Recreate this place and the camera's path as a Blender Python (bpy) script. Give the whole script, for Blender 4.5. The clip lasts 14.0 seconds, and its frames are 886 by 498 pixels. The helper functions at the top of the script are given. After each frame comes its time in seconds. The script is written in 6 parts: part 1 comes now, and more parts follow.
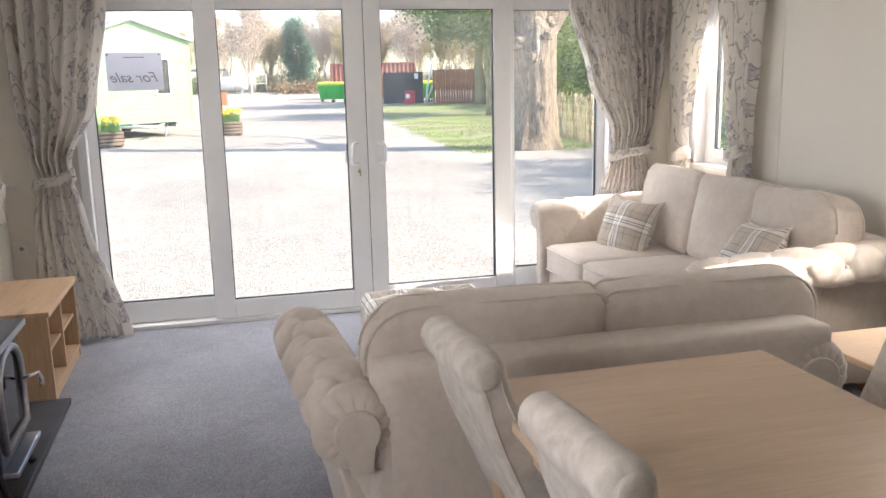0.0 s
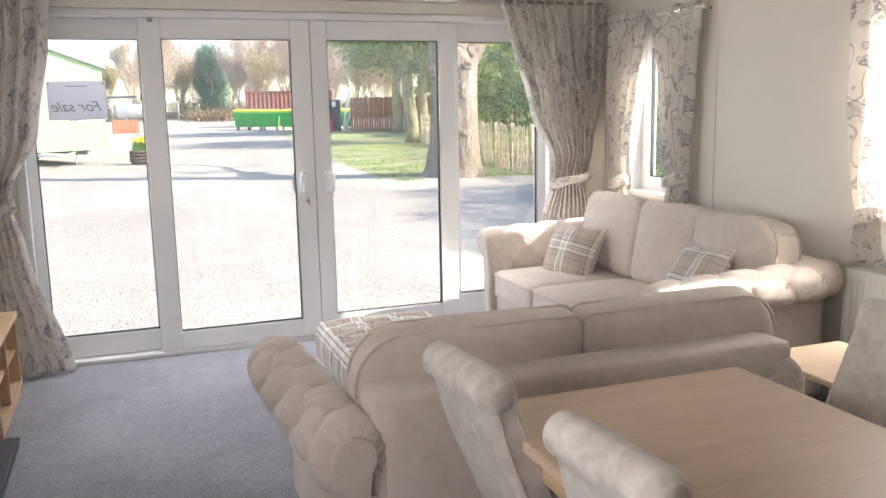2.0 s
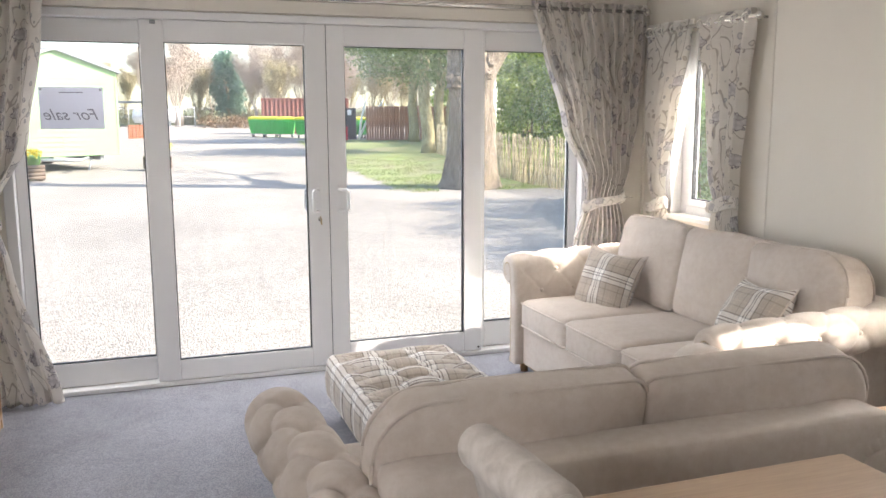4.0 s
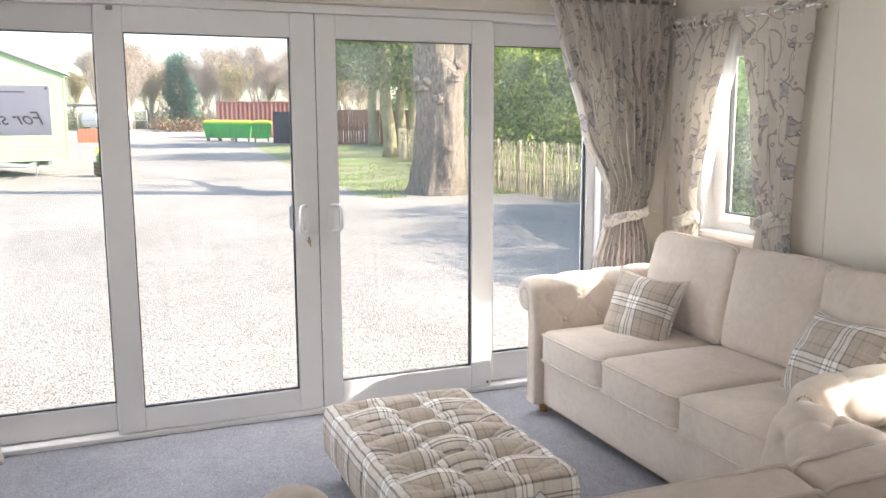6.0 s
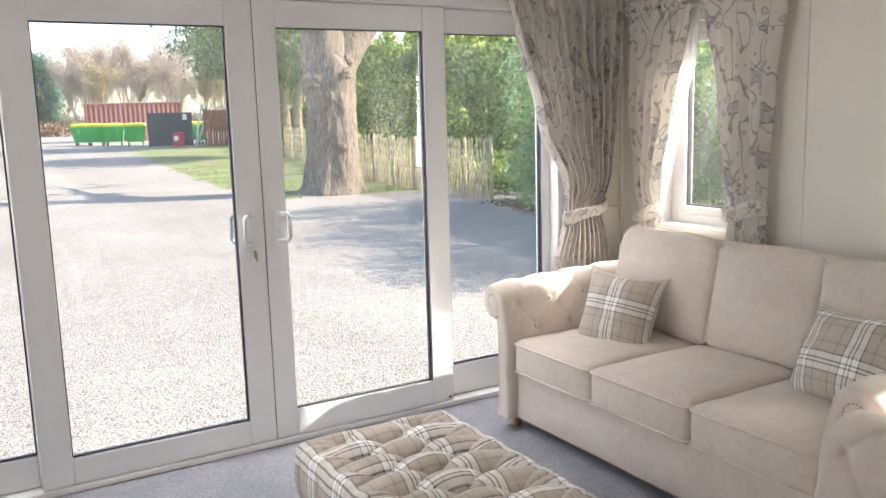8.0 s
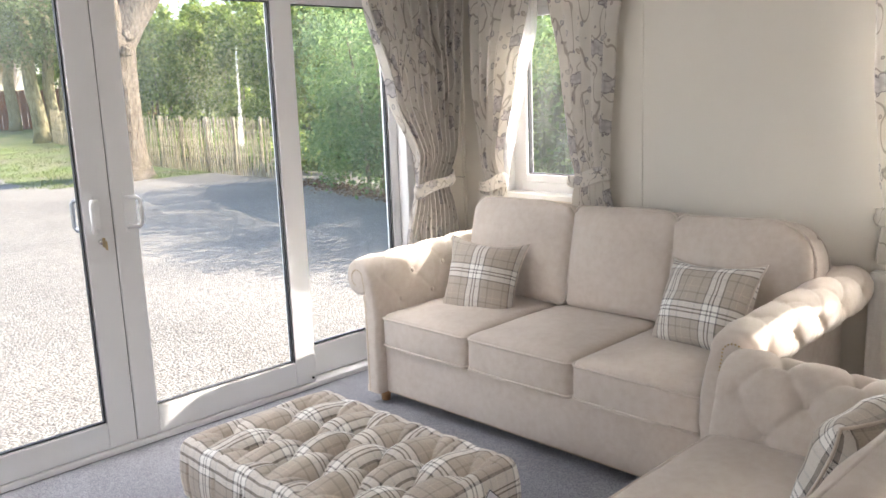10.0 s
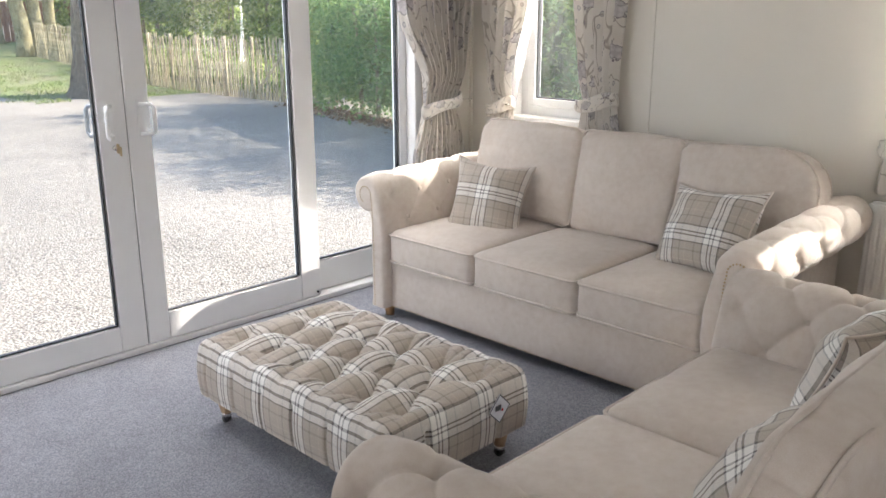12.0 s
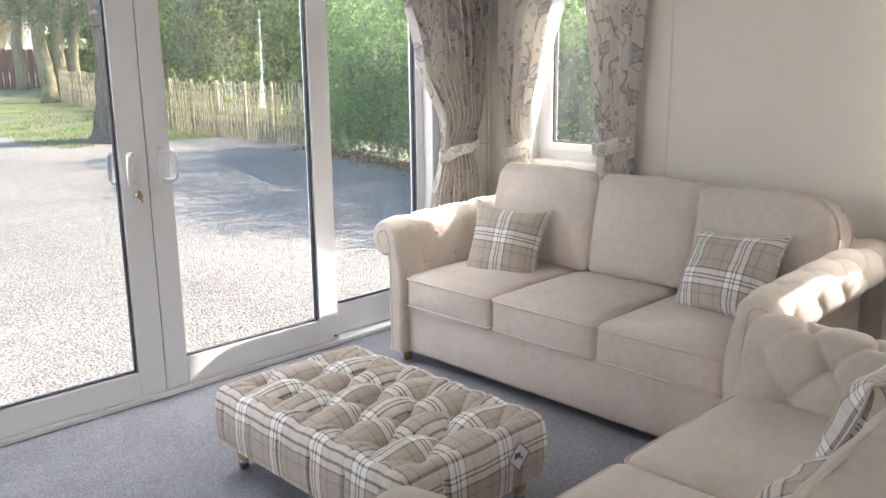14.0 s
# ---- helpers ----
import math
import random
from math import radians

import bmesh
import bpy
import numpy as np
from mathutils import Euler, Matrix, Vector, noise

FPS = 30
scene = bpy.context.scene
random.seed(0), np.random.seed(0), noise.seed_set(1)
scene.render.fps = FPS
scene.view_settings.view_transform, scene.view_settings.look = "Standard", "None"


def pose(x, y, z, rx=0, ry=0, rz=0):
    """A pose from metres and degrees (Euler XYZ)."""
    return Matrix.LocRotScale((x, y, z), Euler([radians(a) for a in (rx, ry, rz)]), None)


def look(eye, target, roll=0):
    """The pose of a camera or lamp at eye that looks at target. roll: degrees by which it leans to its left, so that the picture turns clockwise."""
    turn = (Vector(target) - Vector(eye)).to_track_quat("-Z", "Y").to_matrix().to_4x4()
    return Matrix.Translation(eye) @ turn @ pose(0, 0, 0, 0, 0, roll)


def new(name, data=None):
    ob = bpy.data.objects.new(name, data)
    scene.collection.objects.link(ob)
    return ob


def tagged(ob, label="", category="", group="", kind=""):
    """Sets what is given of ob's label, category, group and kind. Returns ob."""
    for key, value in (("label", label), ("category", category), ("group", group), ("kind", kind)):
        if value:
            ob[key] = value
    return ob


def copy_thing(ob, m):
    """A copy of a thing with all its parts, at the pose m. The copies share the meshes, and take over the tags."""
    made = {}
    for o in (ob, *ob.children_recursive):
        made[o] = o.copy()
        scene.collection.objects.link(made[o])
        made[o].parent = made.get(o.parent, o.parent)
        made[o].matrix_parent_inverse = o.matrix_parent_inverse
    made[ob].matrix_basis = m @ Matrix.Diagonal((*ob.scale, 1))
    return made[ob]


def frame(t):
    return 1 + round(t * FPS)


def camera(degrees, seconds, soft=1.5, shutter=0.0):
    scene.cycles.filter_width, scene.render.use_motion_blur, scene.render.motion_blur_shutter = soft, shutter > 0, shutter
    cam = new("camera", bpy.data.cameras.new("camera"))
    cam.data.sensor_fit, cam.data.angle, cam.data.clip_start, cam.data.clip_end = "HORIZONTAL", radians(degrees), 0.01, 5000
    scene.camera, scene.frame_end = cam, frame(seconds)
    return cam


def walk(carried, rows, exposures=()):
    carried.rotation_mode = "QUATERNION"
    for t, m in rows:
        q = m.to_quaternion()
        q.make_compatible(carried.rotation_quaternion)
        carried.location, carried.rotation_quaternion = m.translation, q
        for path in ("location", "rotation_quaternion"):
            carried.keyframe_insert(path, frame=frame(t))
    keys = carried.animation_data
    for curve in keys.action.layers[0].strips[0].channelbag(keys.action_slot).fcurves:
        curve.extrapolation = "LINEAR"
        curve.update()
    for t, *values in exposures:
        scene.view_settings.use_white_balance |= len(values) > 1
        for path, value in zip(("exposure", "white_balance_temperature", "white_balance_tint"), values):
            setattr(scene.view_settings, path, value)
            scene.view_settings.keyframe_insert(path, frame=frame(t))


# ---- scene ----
cam = camera(55.5, 14.0)
PATH = [
    (0, (0.159, -0.056, 1.485), (0.648, 1.843, 1.091), -1.3),
    (0.5, (0.062, -0.043, 1.472), (0.661, 1.826, 1.088), -1.3),
    (1, (0.002, -0.057, 1.484), (0.662, 1.793, 1.108), -0.9),
    (1.5, (-0.027, -0.061, 1.504), (0.653, 1.786, 1.15), -1.2),
    (2, (-0.057, -0.056, 1.503), (0.625, 1.794, 1.168), -1.1),
    (2.5, (-0.041, -0.031, 1.514), (0.636, 1.821, 1.178), -0.6),
    (3, (-0.003, 0.053, 1.509), (0.657, 1.912, 1.183), -0.4),
    (3.5, (0.046, 0.209, 1.529), (0.686, 2.077, 1.214), -0.2),
    (5.8, (0.005, 1.042, 1.512), (0.765, 2.867, 1.205), -0.1),
    (6, (0.018, 1.111, 1.53), (0.769, 2.939, 1.225), -0.2),
    (6.5, (0.001, 1.254, 1.526), (0.758, 3.081, 1.222), -0.4),
    (7, (-0.054, 1.381, 1.529), (0.776, 3.176, 1.225), -0.8),
    (9.5, (-0.34, 1.832, 1.518), (0.933, 3.332, 1.158), -2.5),
    (10, (-0.424, 1.852, 1.508), (0.958, 3.246, 1.127), -2.2),
    (10.5, (-0.487, 1.858, 1.486), (0.94, 3.196, 1.066), -1.1),
    (11, (-0.532, 1.864, 1.471), (0.897, 3.178, 0.992), -0.4),
    (11.5, (-0.551, 1.868, 1.46), (0.849, 3.195, 0.933), -0.1),
    (12, (-0.555, 1.874, 1.464), (0.824, 3.218, 0.925), -0.1),
    (12.5, (-0.554, 1.88, 1.473), (0.817, 3.241, 0.955), -0.0),
    (13, (-0.555, 1.885, 1.476), (0.818, 3.254, 0.982), -0.1),
    (13.5, (-0.552, 1.878, 1.478), (0.815, 3.262, 1.011), -0.5),
    (14, (-0.554, 1.878, 1.479), (0.814, 3.268, 1.034), -0.6),
]
walk(cam, [(t, look(e, g, r)) for t, e, g, r in PATH], exposures=[(0.0, 1.89, 6640, 12.5), (7.0, 1.77, 6600, 11.5), (9.5, 1.65, 6640, 12), (10.4, 1.76, 6560, 11), (11.5, 1.65, 6480, 10.5), (14.0, 1.64, 6480, 10.5)])

# ---- world, sun, window light ----
SUN = Vector((0.80, -0.315, 0.60)).normalized()
world = bpy.data.worlds.new("world")
scene.world = world
world.use_nodes = True
wn = world.node_tree
sky = wn.nodes.new("ShaderNodeTexSky")
sky.sky_type = "NISHITA"
sky.sun_disc = False
sky.sun_elevation = math.asin(SUN.z)
sky.sun_rotation = math.atan2(SUN.x, SUN.y)
sky.air_density, sky.dust_density, sky.ozone_density = 1.0, 1.2, 1.0
bg = wn.nodes["Background"]
bg.inputs["Strength"].default_value = 0.15
wn.links.new(sky.outputs[0], bg.inputs["Color"])

sun_data = bpy.data.lights.new("sun", "SUN")
sun_data.energy, sun_data.angle, sun_data.color = 3.5, radians(0.6), (1.0, 0.93, 0.82)
sun = new("sun", sun_data)
sun.matrix_world = look(SUN * 40, (0, 0, 0))


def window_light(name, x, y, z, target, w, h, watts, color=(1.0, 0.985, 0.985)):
    """An area lamp outside the wall that stands in for sky light."""
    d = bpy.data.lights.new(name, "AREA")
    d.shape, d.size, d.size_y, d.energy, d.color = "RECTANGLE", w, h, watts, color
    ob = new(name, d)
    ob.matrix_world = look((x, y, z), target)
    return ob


window_light("window_light_east", 3.46, 2.55, 1.42, (0, 2.0, 1.0), 0.75, 0.95, 12)
window_light("window_light_west", -1.29, 4.30, 1.42, (2, 3.0, 0.6), 0.75, 0.95, 5.5)
# added lamp at an unseen window, brightens the table and chairs
window_light("added_light_dining", -1.29, 0.55, 1.42, (2, 1.3, 0.5), 1.3, 0.95, 7.6)
# added lamp above the door head, out of view, brightens the room
window_light("patio_head_fill", 1.2, 5.66, 2.46, (1.2, 2.2, 0.3), 3.8, 0.5, 40)

# ---- materials ----


def rgb(c):
    return (c[0], c[1], c[2], 1.0)


class Mat:
    """A small node builder round one Principled material."""

    def __init__(self, name, color=(0.8, 0.8, 0.8), rough=0.6, metal=0.0):
        self.m = bpy.data.materials.new(name)
        self.m.use_nodes = True
        self.t = self.m.node_tree
        self.p = self.t.nodes["Principled BSDF"]
        self.put(self.p, "Base Color", rgb(color))
        self.put(self.p, "Roughness", rough)
        self.put(self.p, "Metallic", metal)

    def put(self, n, key, v):
        if isinstance(v, bpy.types.NodeSocket):
            self.t.links.new(v, n.inputs[key])
        else:
            n.inputs[key].default_value = v

    def node(self, kind, **kw):
        n = self.t.nodes.new(kind)
        for k, v in kw.items():
            self.put(n, k.replace("_", " "), v)
        return n

    def coord(self, kind="Object", scale=(1, 1, 1), rot=(0, 0, 0), loc=(0, 0, 0)):
        c = self.t.nodes.new("ShaderNodeTexCoord").outputs[kind]
        mp = self.node("ShaderNodeMapping", Vector=c, Scale=scale, Rotation=rot, Location=loc)
        return mp.outputs[0]

    def noise(self, vec, scale, detail=3.0, rough=0.55, distort=0.0):
        n = self.node("ShaderNodeTexNoise", Vector=vec, Scale=scale, Detail=detail, Roughness=rough, Distortion=distort)
        return n.outputs[0]

    def voro(self, vec, scale, feature="F1", rnd=1.0):
        n = self.t.nodes.new("ShaderNodeTexVoronoi")
        n.feature = feature
        self.put(n, "Vector", vec)
        self.put(n, "Scale", scale)
        self.put(n, "Randomness", rnd)
        return n

    def ramp(self, fac, stops, mode="LINEAR"):
        n = self.t.nodes.new("ShaderNodeValToRGB")
        n.color_ramp.interpolation = mode
        e = n.color_ramp.elements
        while len(e) < len(stops):
            e.new(0.5)
        for i, (pos, c) in enumerate(stops):
            e[i].position = pos
            e[i].color = rgb(c) if isinstance(c, tuple) else (c, c, c, 1)
        self.put(n, "Fac", fac)
        return n.outputs[0]

    def math(self, op, a, b=0.0, clamp=False):
        n = self.t.nodes.new("ShaderNodeMath")
        n.operation, n.use_clamp = op, clamp
        for i, v in enumerate((a, b)):
            if isinstance(v, bpy.types.NodeSocket):
                self.t.links.new(v, n.inputs[i])
            else:
                n.inputs[i].default_value = v
        return n.outputs[0]

    def mix(self, fac, a, b, blend="MIX"):
        n = self.t.nodes.new("ShaderNodeMix")
        n.data_type, n.blend_type = "RGBA", blend
        for i, v in ((0, fac), (6, a), (7, b)):
            if isinstance(v, bpy.types.NodeSocket):
                self.t.links.new(v, n.inputs[i])
            else:
                n.inputs[i].default_value = rgb(v) if isinstance(v, tuple) else v
        return n.outputs[2]

    def bump(self, height, strength=0.3, dist=0.01, under=None):
        n = self.node("ShaderNodeBump", Height=height, Strength=strength, Distance=dist)
        if under is not None:
            self.put(n, "Normal", under)
        self.put(self.p, "Normal", n.outputs[0])
        return n.outputs[0]

    def color(self, s):
        self.put(self.p, "Base Color", s)
        return self

    def set(self, **kw):
        for k, v in kw.items():
            self.put(self.p, k.replace("_", " "), v)
        return self


def vary(name, a, b, scale=3.0, rough=0.6, bump_scale=60.0, bump=0.15, metal=0.0, fine=0.12, dist=0.004):
    """Two tones at a large scale, grain at a small one."""
    m = Mat(name, a, rough, metal)
    v = m.coord()
    big = m.ramp(m.noise(v, scale, 4), [(0.3, a), (0.7, b)])
    g = m.noise(v, bump_scale, 4)
    m.color(m.mix(fine, big, m.ramp(g, [(0.3, 0.0), (0.7, 1.0)]), "OVERLAY"))
    if bump:
        m.bump(g, bump, dist)
    return m


def fabric_mat(name, a, b, nap_scale=6.0):
    m = Mat(name, a, 0.95)
    v = m.coord()
    nap = m.ramp(m.noise(v, nap_scale, 5, 0.6, 0.6), [(0.32, a), (0.68, b)])
    blot = m.noise(v, 34.0, 3)
    weave = m.noise(v, 700.0, 2)
    c = m.mix(0.085, nap, m.ramp(blot, [(0.35, 0.2), (0.65, 0.8)]), "OVERLAY")
    m.color(m.mix(0.10, c, m.ramp(weave, [(0.3, 0.0), (0.7, 1.0)]), "OVERLAY"))
    m.bump(m.math("ADD", m.math("MULTIPLY", weave, 0.25), blot), 0.22, 0.004)
    m.set(Sheen_Weight=0.25, Sheen_Roughness=0.5, Specular_IOR_Level=0.15)
    return m.m


FABRIC = fabric_mat("cream_chenille", (0.655, 0.578, 0.515), (0.602, 0.527, 0.466))
CHAIR_FABRIC = fabric_mat("crushed_velvet", (0.66, 0.60, 0.545), (0.50, 0.445, 0.395), 20.0)


def carpet_mat():
    m = Mat("carpet_pile", (0.3, 0.27, 0.25), 1.0)
    v = m.coord()
    pile = m.voro(v, 260.0)
    tone = m.ramp(pile.outputs["Color"], [(0.15, (0.20, 0.205, 0.236)), (0.5, (0.305, 0.310, 0.348)), (0.85, (0.43, 0.434, 0.480))])
    big = m.ramp(m.noise(v, 1.7, 4), [(0.35, 0.42), (0.65, 0.58)])
    track = m.ramp(m.noise(v, 9.0, 4, 0.6, 0.5), [(0.35, 0.44), (0.65, 0.56)])
    m.color(m.mix(0.5, m.mix(0.6, tone, big, "OVERLAY"), track, "OVERLAY"))
    m.bump(m.math("ADD", m.math("MULTIPLY", pile.outputs["Distance"], -0.8), m.noise(v, 420, 2)), 0.6, 0.006)
    m.set(Sheen_Weight=0.2, Specular_IOR_Level=0.1)
    return m.m


CARPET = carpet_mat()


def wall_mat():
    m = Mat("vinyl_wallboard", (0.78, 0.74, 0.67), 0.62)
    v = m.coord()
    m.color(m.ramp(m.noise(v, 0.9, 5), [(0.3, (0.77, 0.725, 0.65)), (0.7, (0.80, 0.76, 0.69))]))
    m.bump(m.math("ADD", m.noise(v, 240, 3), m.noise(v, 12, 3)), 0.10, 0.002)
    return m.m


WALL = wall_mat()
CEILING = vary("ceiling_board", (0.80, 0.78, 0.74), (0.83, 0.81, 0.77), 1.2, 0.7, 180, 0.06).m


def upvc_mat():
    m = Mat("white_upvc", (0.84, 0.84, 0.85), 0.28)
    v = m.coord()
    m.color(m.ramp(m.noise(v, 5.0, 5, 0.65), [(0.3, (0.85, 0.85, 0.855)), (0.65, (0.865, 0.865, 0.87))]))
    m.put(m.p, "Roughness", m.ramp(m.noise(v, 22, 4), [(0.3, 0.32), (0.7, 0.40)]))
    m.bump(m.noise(v, 30, 2), 0.03, 0.002)
    return m.m


UPVC = upvc_mat()
GASKET = vary("black_rubber", (0.02, 0.021, 0.025), (0.035, 0.036, 0.04), 20, 0.55, 200, 0.1).m
SPACER = vary("grey_aluminium", (0.32, 0.33, 0.35), (0.40, 0.41, 0.43), 8, 0.35, 120, 0.05, 0.8).m


def glass_mat():
    m = Mat("clear_glass", (0.98, 0.99, 0.985), 0.0)
    m.set(Transmission_Weight=1.0, IOR=1.45)
    v = m.coord()
    smear = m.noise(v, 3.0, 5, 0.7, 1.5)
    m.put(m.p, "Roughness", m.ramp(smear, [(0.55, 0.0), (0.95, 0.02)]))
    # a thin milky veil: reflected glare put into the glass shader, in uneven patches
    glare_veil = m.node("ShaderNodeBsdfTranslucent", Color=(0.85, 0.87, 0.9, 1))
    ms = m.node("ShaderNodeMixShader", Fac=m.ramp(m.noise(m.coord(scale=(1, 1, 0.5)), 2.2, 5, 0.65, 1.0), [(0.35, 0.008), (0.75, 0.03)]))
    m.t.links.new(m.p.outputs[0], ms.inputs[1])
    m.t.links.new(glare_veil.outputs[0], ms.inputs[2])
    m.t.links.new(ms.outputs[0], m.t.nodes["Material Output"].inputs[0])
    return m.m


GLASS = glass_mat()


def oak_mat(name, a, b, grain_axis=1):
    m = Mat(name, a, 0.42)
    s = [9.0, 9.0, 9.0]
    s[grain_axis] = 0.8
    v = m.coord(scale=tuple(s))
    g = m.noise(v, 2.2, 6, 0.62, 0.8)
    fine = m.noise(m.coord(scale=tuple(6 * k if i != grain_axis else 3 for i, k in enumerate(s))), 3.0, 3)
    base = m.ramp(g, [(0.25, b), (0.55, a), (0.8, tuple(min(1, 1.06 * k) for k in a))])
    knots = m.voro(m.coord(scale=tuple(0.45 * k if i != grain_axis else 1.1 for i, k in enumerate(s))), 1.0)
    base = m.mix(m.ramp(knots.outputs["Distance"], [(0.03, 0.55), (0.10, 0.0)]), base, tuple(0.55 * k for k in b))
    m.color(m.mix(0.10, base, m.ramp(fine, [(0.3, 0.0), (0.7, 1.0)]), "OVERLAY"))
    m.bump(m.math("ADD", fine, g), 0.08, 0.002)
    m.put(m.p, "Roughness", m.ramp(fine, [(0.2, 0.36), (0.8, 0.52)]))
    return m.m


OAK = oak_mat("light_oak", (0.56, 0.385, 0.24), (0.47, 0.305, 0.175))
OAK_TOP = oak_mat("table_oak", (0.62, 0.455, 0.32), (0.57, 0.405, 0.275), 0)
OAK_UP = oak_mat("light_oak_upright", (0.56, 0.385, 0.24), (0.47, 0.305, 0.175), 2)
OAK_DARK = oak_mat("oak_leg", (0.42, 0.24, 0.11), (0.30, 0.16, 0.07), 2)


def plaid_mat():
    """Tartan: the same run of bands in both directions of the cloth, woven over one another."""
    m = Mat("tartan_wool", (0.5, 0.45, 0.4), 0.92)
    uv = m.t.nodes.new("ShaderNodeTexCoord").outputs["UV"]
    sep = m.node("ShaderNodeSeparateXYZ", Vector=uv)
    beige, cream, grey, lite = (0.50, 0.44, 0.38), (0.90, 0.88, 0.85), (0.13, 0.118, 0.115), (0.62, 0.54, 0.46)
    stops = [(0.0, beige), (0.13, (0.33, 0.29, 0.25)), (0.165, beige), (0.30, grey), (0.325, cream), (0.425, grey), (0.45, cream), (0.495, grey), (0.52, cream), (0.62, grey), (0.65, beige),
             (0.80, (0.31, 0.275, 0.24)), (0.83, beige), (0.93, lite), (0.95, beige)]
    cols = []
    for out in (sep.outputs[0], sep.outputs[1]):
        f = m.math("FRACT", m.math("MULTIPLY", out, 1 / 0.215))
        cols.append(m.ramp(f, stops, "CONSTANT"))
    weave = m.node("ShaderNodeTexChecker", Vector=uv, Scale=420.0)
    both = m.mix(m.math("ADD", m.math("MULTIPLY", weave.outputs["Fac"], 0.3), 0.35), cols[0], cols[1])
    fuzz = m.noise(uv, 500, 2)
    m.color(m.mix(0.15, both, m.ramp(fuzz, [(0.3, 0.0), (0.7, 1.0)]), "OVERLAY"))
    m.bump(m.math("ADD", fuzz, m.noise(uv, 60, 3)), 0.15, 0.003)
    m.set(Sheen_Weight=0.2, Specular_IOR_Level=0.15)
    return m.m


PLAID = plaid_mat()


def floral_mat():
    """Cream linen print: grey-blue flower heads, brown trailing stems, small leaves and berries."""
    m = Mat("floral_linen", (0.7, 0.66, 0.6), 0.9)
    uv = m.coord("UV")
    warp = m.node("ShaderNodeTexNoise", Vector=uv, Scale=9.0, Detail=3.0)
    bent = m.node("ShaderNodeVectorMath", Vector=uv)
    off = m.node("ShaderNodeVectorMath", Vector=warp.outputs["Color"])
    off.operation, bent.operation = "SCALE", "ADD"
    m.put(off, "Scale", 0.05)
    m.t.links.new(off.outputs[0], bent.inputs[1])
    bv = bent.outputs[0]
    linen = m.ramp(m.noise(uv, 14, 4), [(0.3, (0.83, 0.80, 0.755)), (0.7, (0.88, 0.855, 0.82))])
    big = m.voro(bv, 6.6, rnd=0.9)
    petals = m.voro(bv, 42.0)
    head = m.math("ADD", big.outputs["Distance"], m.math("MULTIPLY", petals.outputs["Distance"], 0.22))
    pick = m.node("ShaderNodeSeparateColor", Color=big.outputs["Color"])
    head_mask = m.math("MULTIPLY", m.ramp(head, [(0.40, 1.0), (0.435, 0.0)]), m.ramp(pick.outputs[0], [(0.30, 0.0), (0.32, 1.0)]))
    head_col = m.ramp(petals.outputs["Distance"], [(0.0, (0.66, 0.64, 0.68)), (0.35, (0.46, 0.45, 0.53)), (0.6, (0.22, 0.21, 0.28))])
    rim = m.math("MULTIPLY", m.ramp(head, [(0.375, 0.0), (0.405, 1.0), (0.435, 0.0)]), m.ramp(pick.outputs[0], [(0.30, 0.0), (0.32, 1.0)]))
    n1 = m.noise(m.coord("UV", (1.0, 0.45, 1.0)), 10.0, 1.5, 0.4, 0.5)
    stem = m.ramp(m.math("ABSOLUTE", m.math("SUBTRACT", n1, 0.5)), [(0.007, 1.0), (0.015, 0.0)])
    small = m.voro(m.node("ShaderNodeMapping", Vector=bv, Scale=(1.0, 0.55, 1.0), Rotation=(0, 0, 0.7)).outputs[0], 32.0)
    spick = m.node("ShaderNodeSeparateColor", Color=small.outputs["Color"])
    leaf = m.math("MULTIPLY", m.ramp(small.outputs["Distance"], [(0.26, 1.0), (0.30, 0.0)]), m.ramp(spick.outputs[1], [(0.48, 0.0), (0.50, 1.0)]))
    leaf_col = m.ramp(spick.outputs[2], [(0.2, (0.24, 0.22, 0.23)), (0.5, (0.36, 0.29, 0.24)), (0.8, (0.23, 0.24, 0.30))])
    c = m.mix(m.math("MULTIPLY", stem, 0.6), linen, (0.27, 0.22, 0.19))
    edge = m.math("MULTIPLY", leaf, m.ramp(small.outputs["Distance"], [(0.16, 0.25), (0.24, 1.0)]))
    c = m.mix(m.math("MULTIPLY", edge, 0.72), c, leaf_col)
    c = m.mix(m.math("MULTIPLY", head_mask, 0.45), c, head_col)
    c = m.mix(m.math("MULTIPLY", rim, 0.85), c, (0.10, 0.09, 0.115))
    weave = m.noise(uv, 650, 2)
    m.color(m.mix(0.12, c, m.ramp(weave, [(0.3, 0.0), (0.7, 1.0)]), "OVERLAY"))
    m.bump(m.math("ADD", m.math("MULTIPLY", weave, 0.3), m.noise(uv, 18, 3)), 0.18, 0.004)
    m.set(Specular_IOR_Level=0.15)
    # cloth lets some light through
    tr = m.node("ShaderNodeBsdfTranslucent", Color=m.mix(0.25, c, (0.85, 0.80, 0.74)))
    ms = m.node("ShaderNodeMixShader", Fac=0.46)
    m.t.links.new(m.p.outputs[0], ms.inputs[1])
    m.t.links.new(tr.outputs[0], ms.inputs[2])
    m.t.links.new(ms.outputs[0], m.t.nodes["Material Output"].inputs[0])
    return m.m


FLORAL = floral_mat()


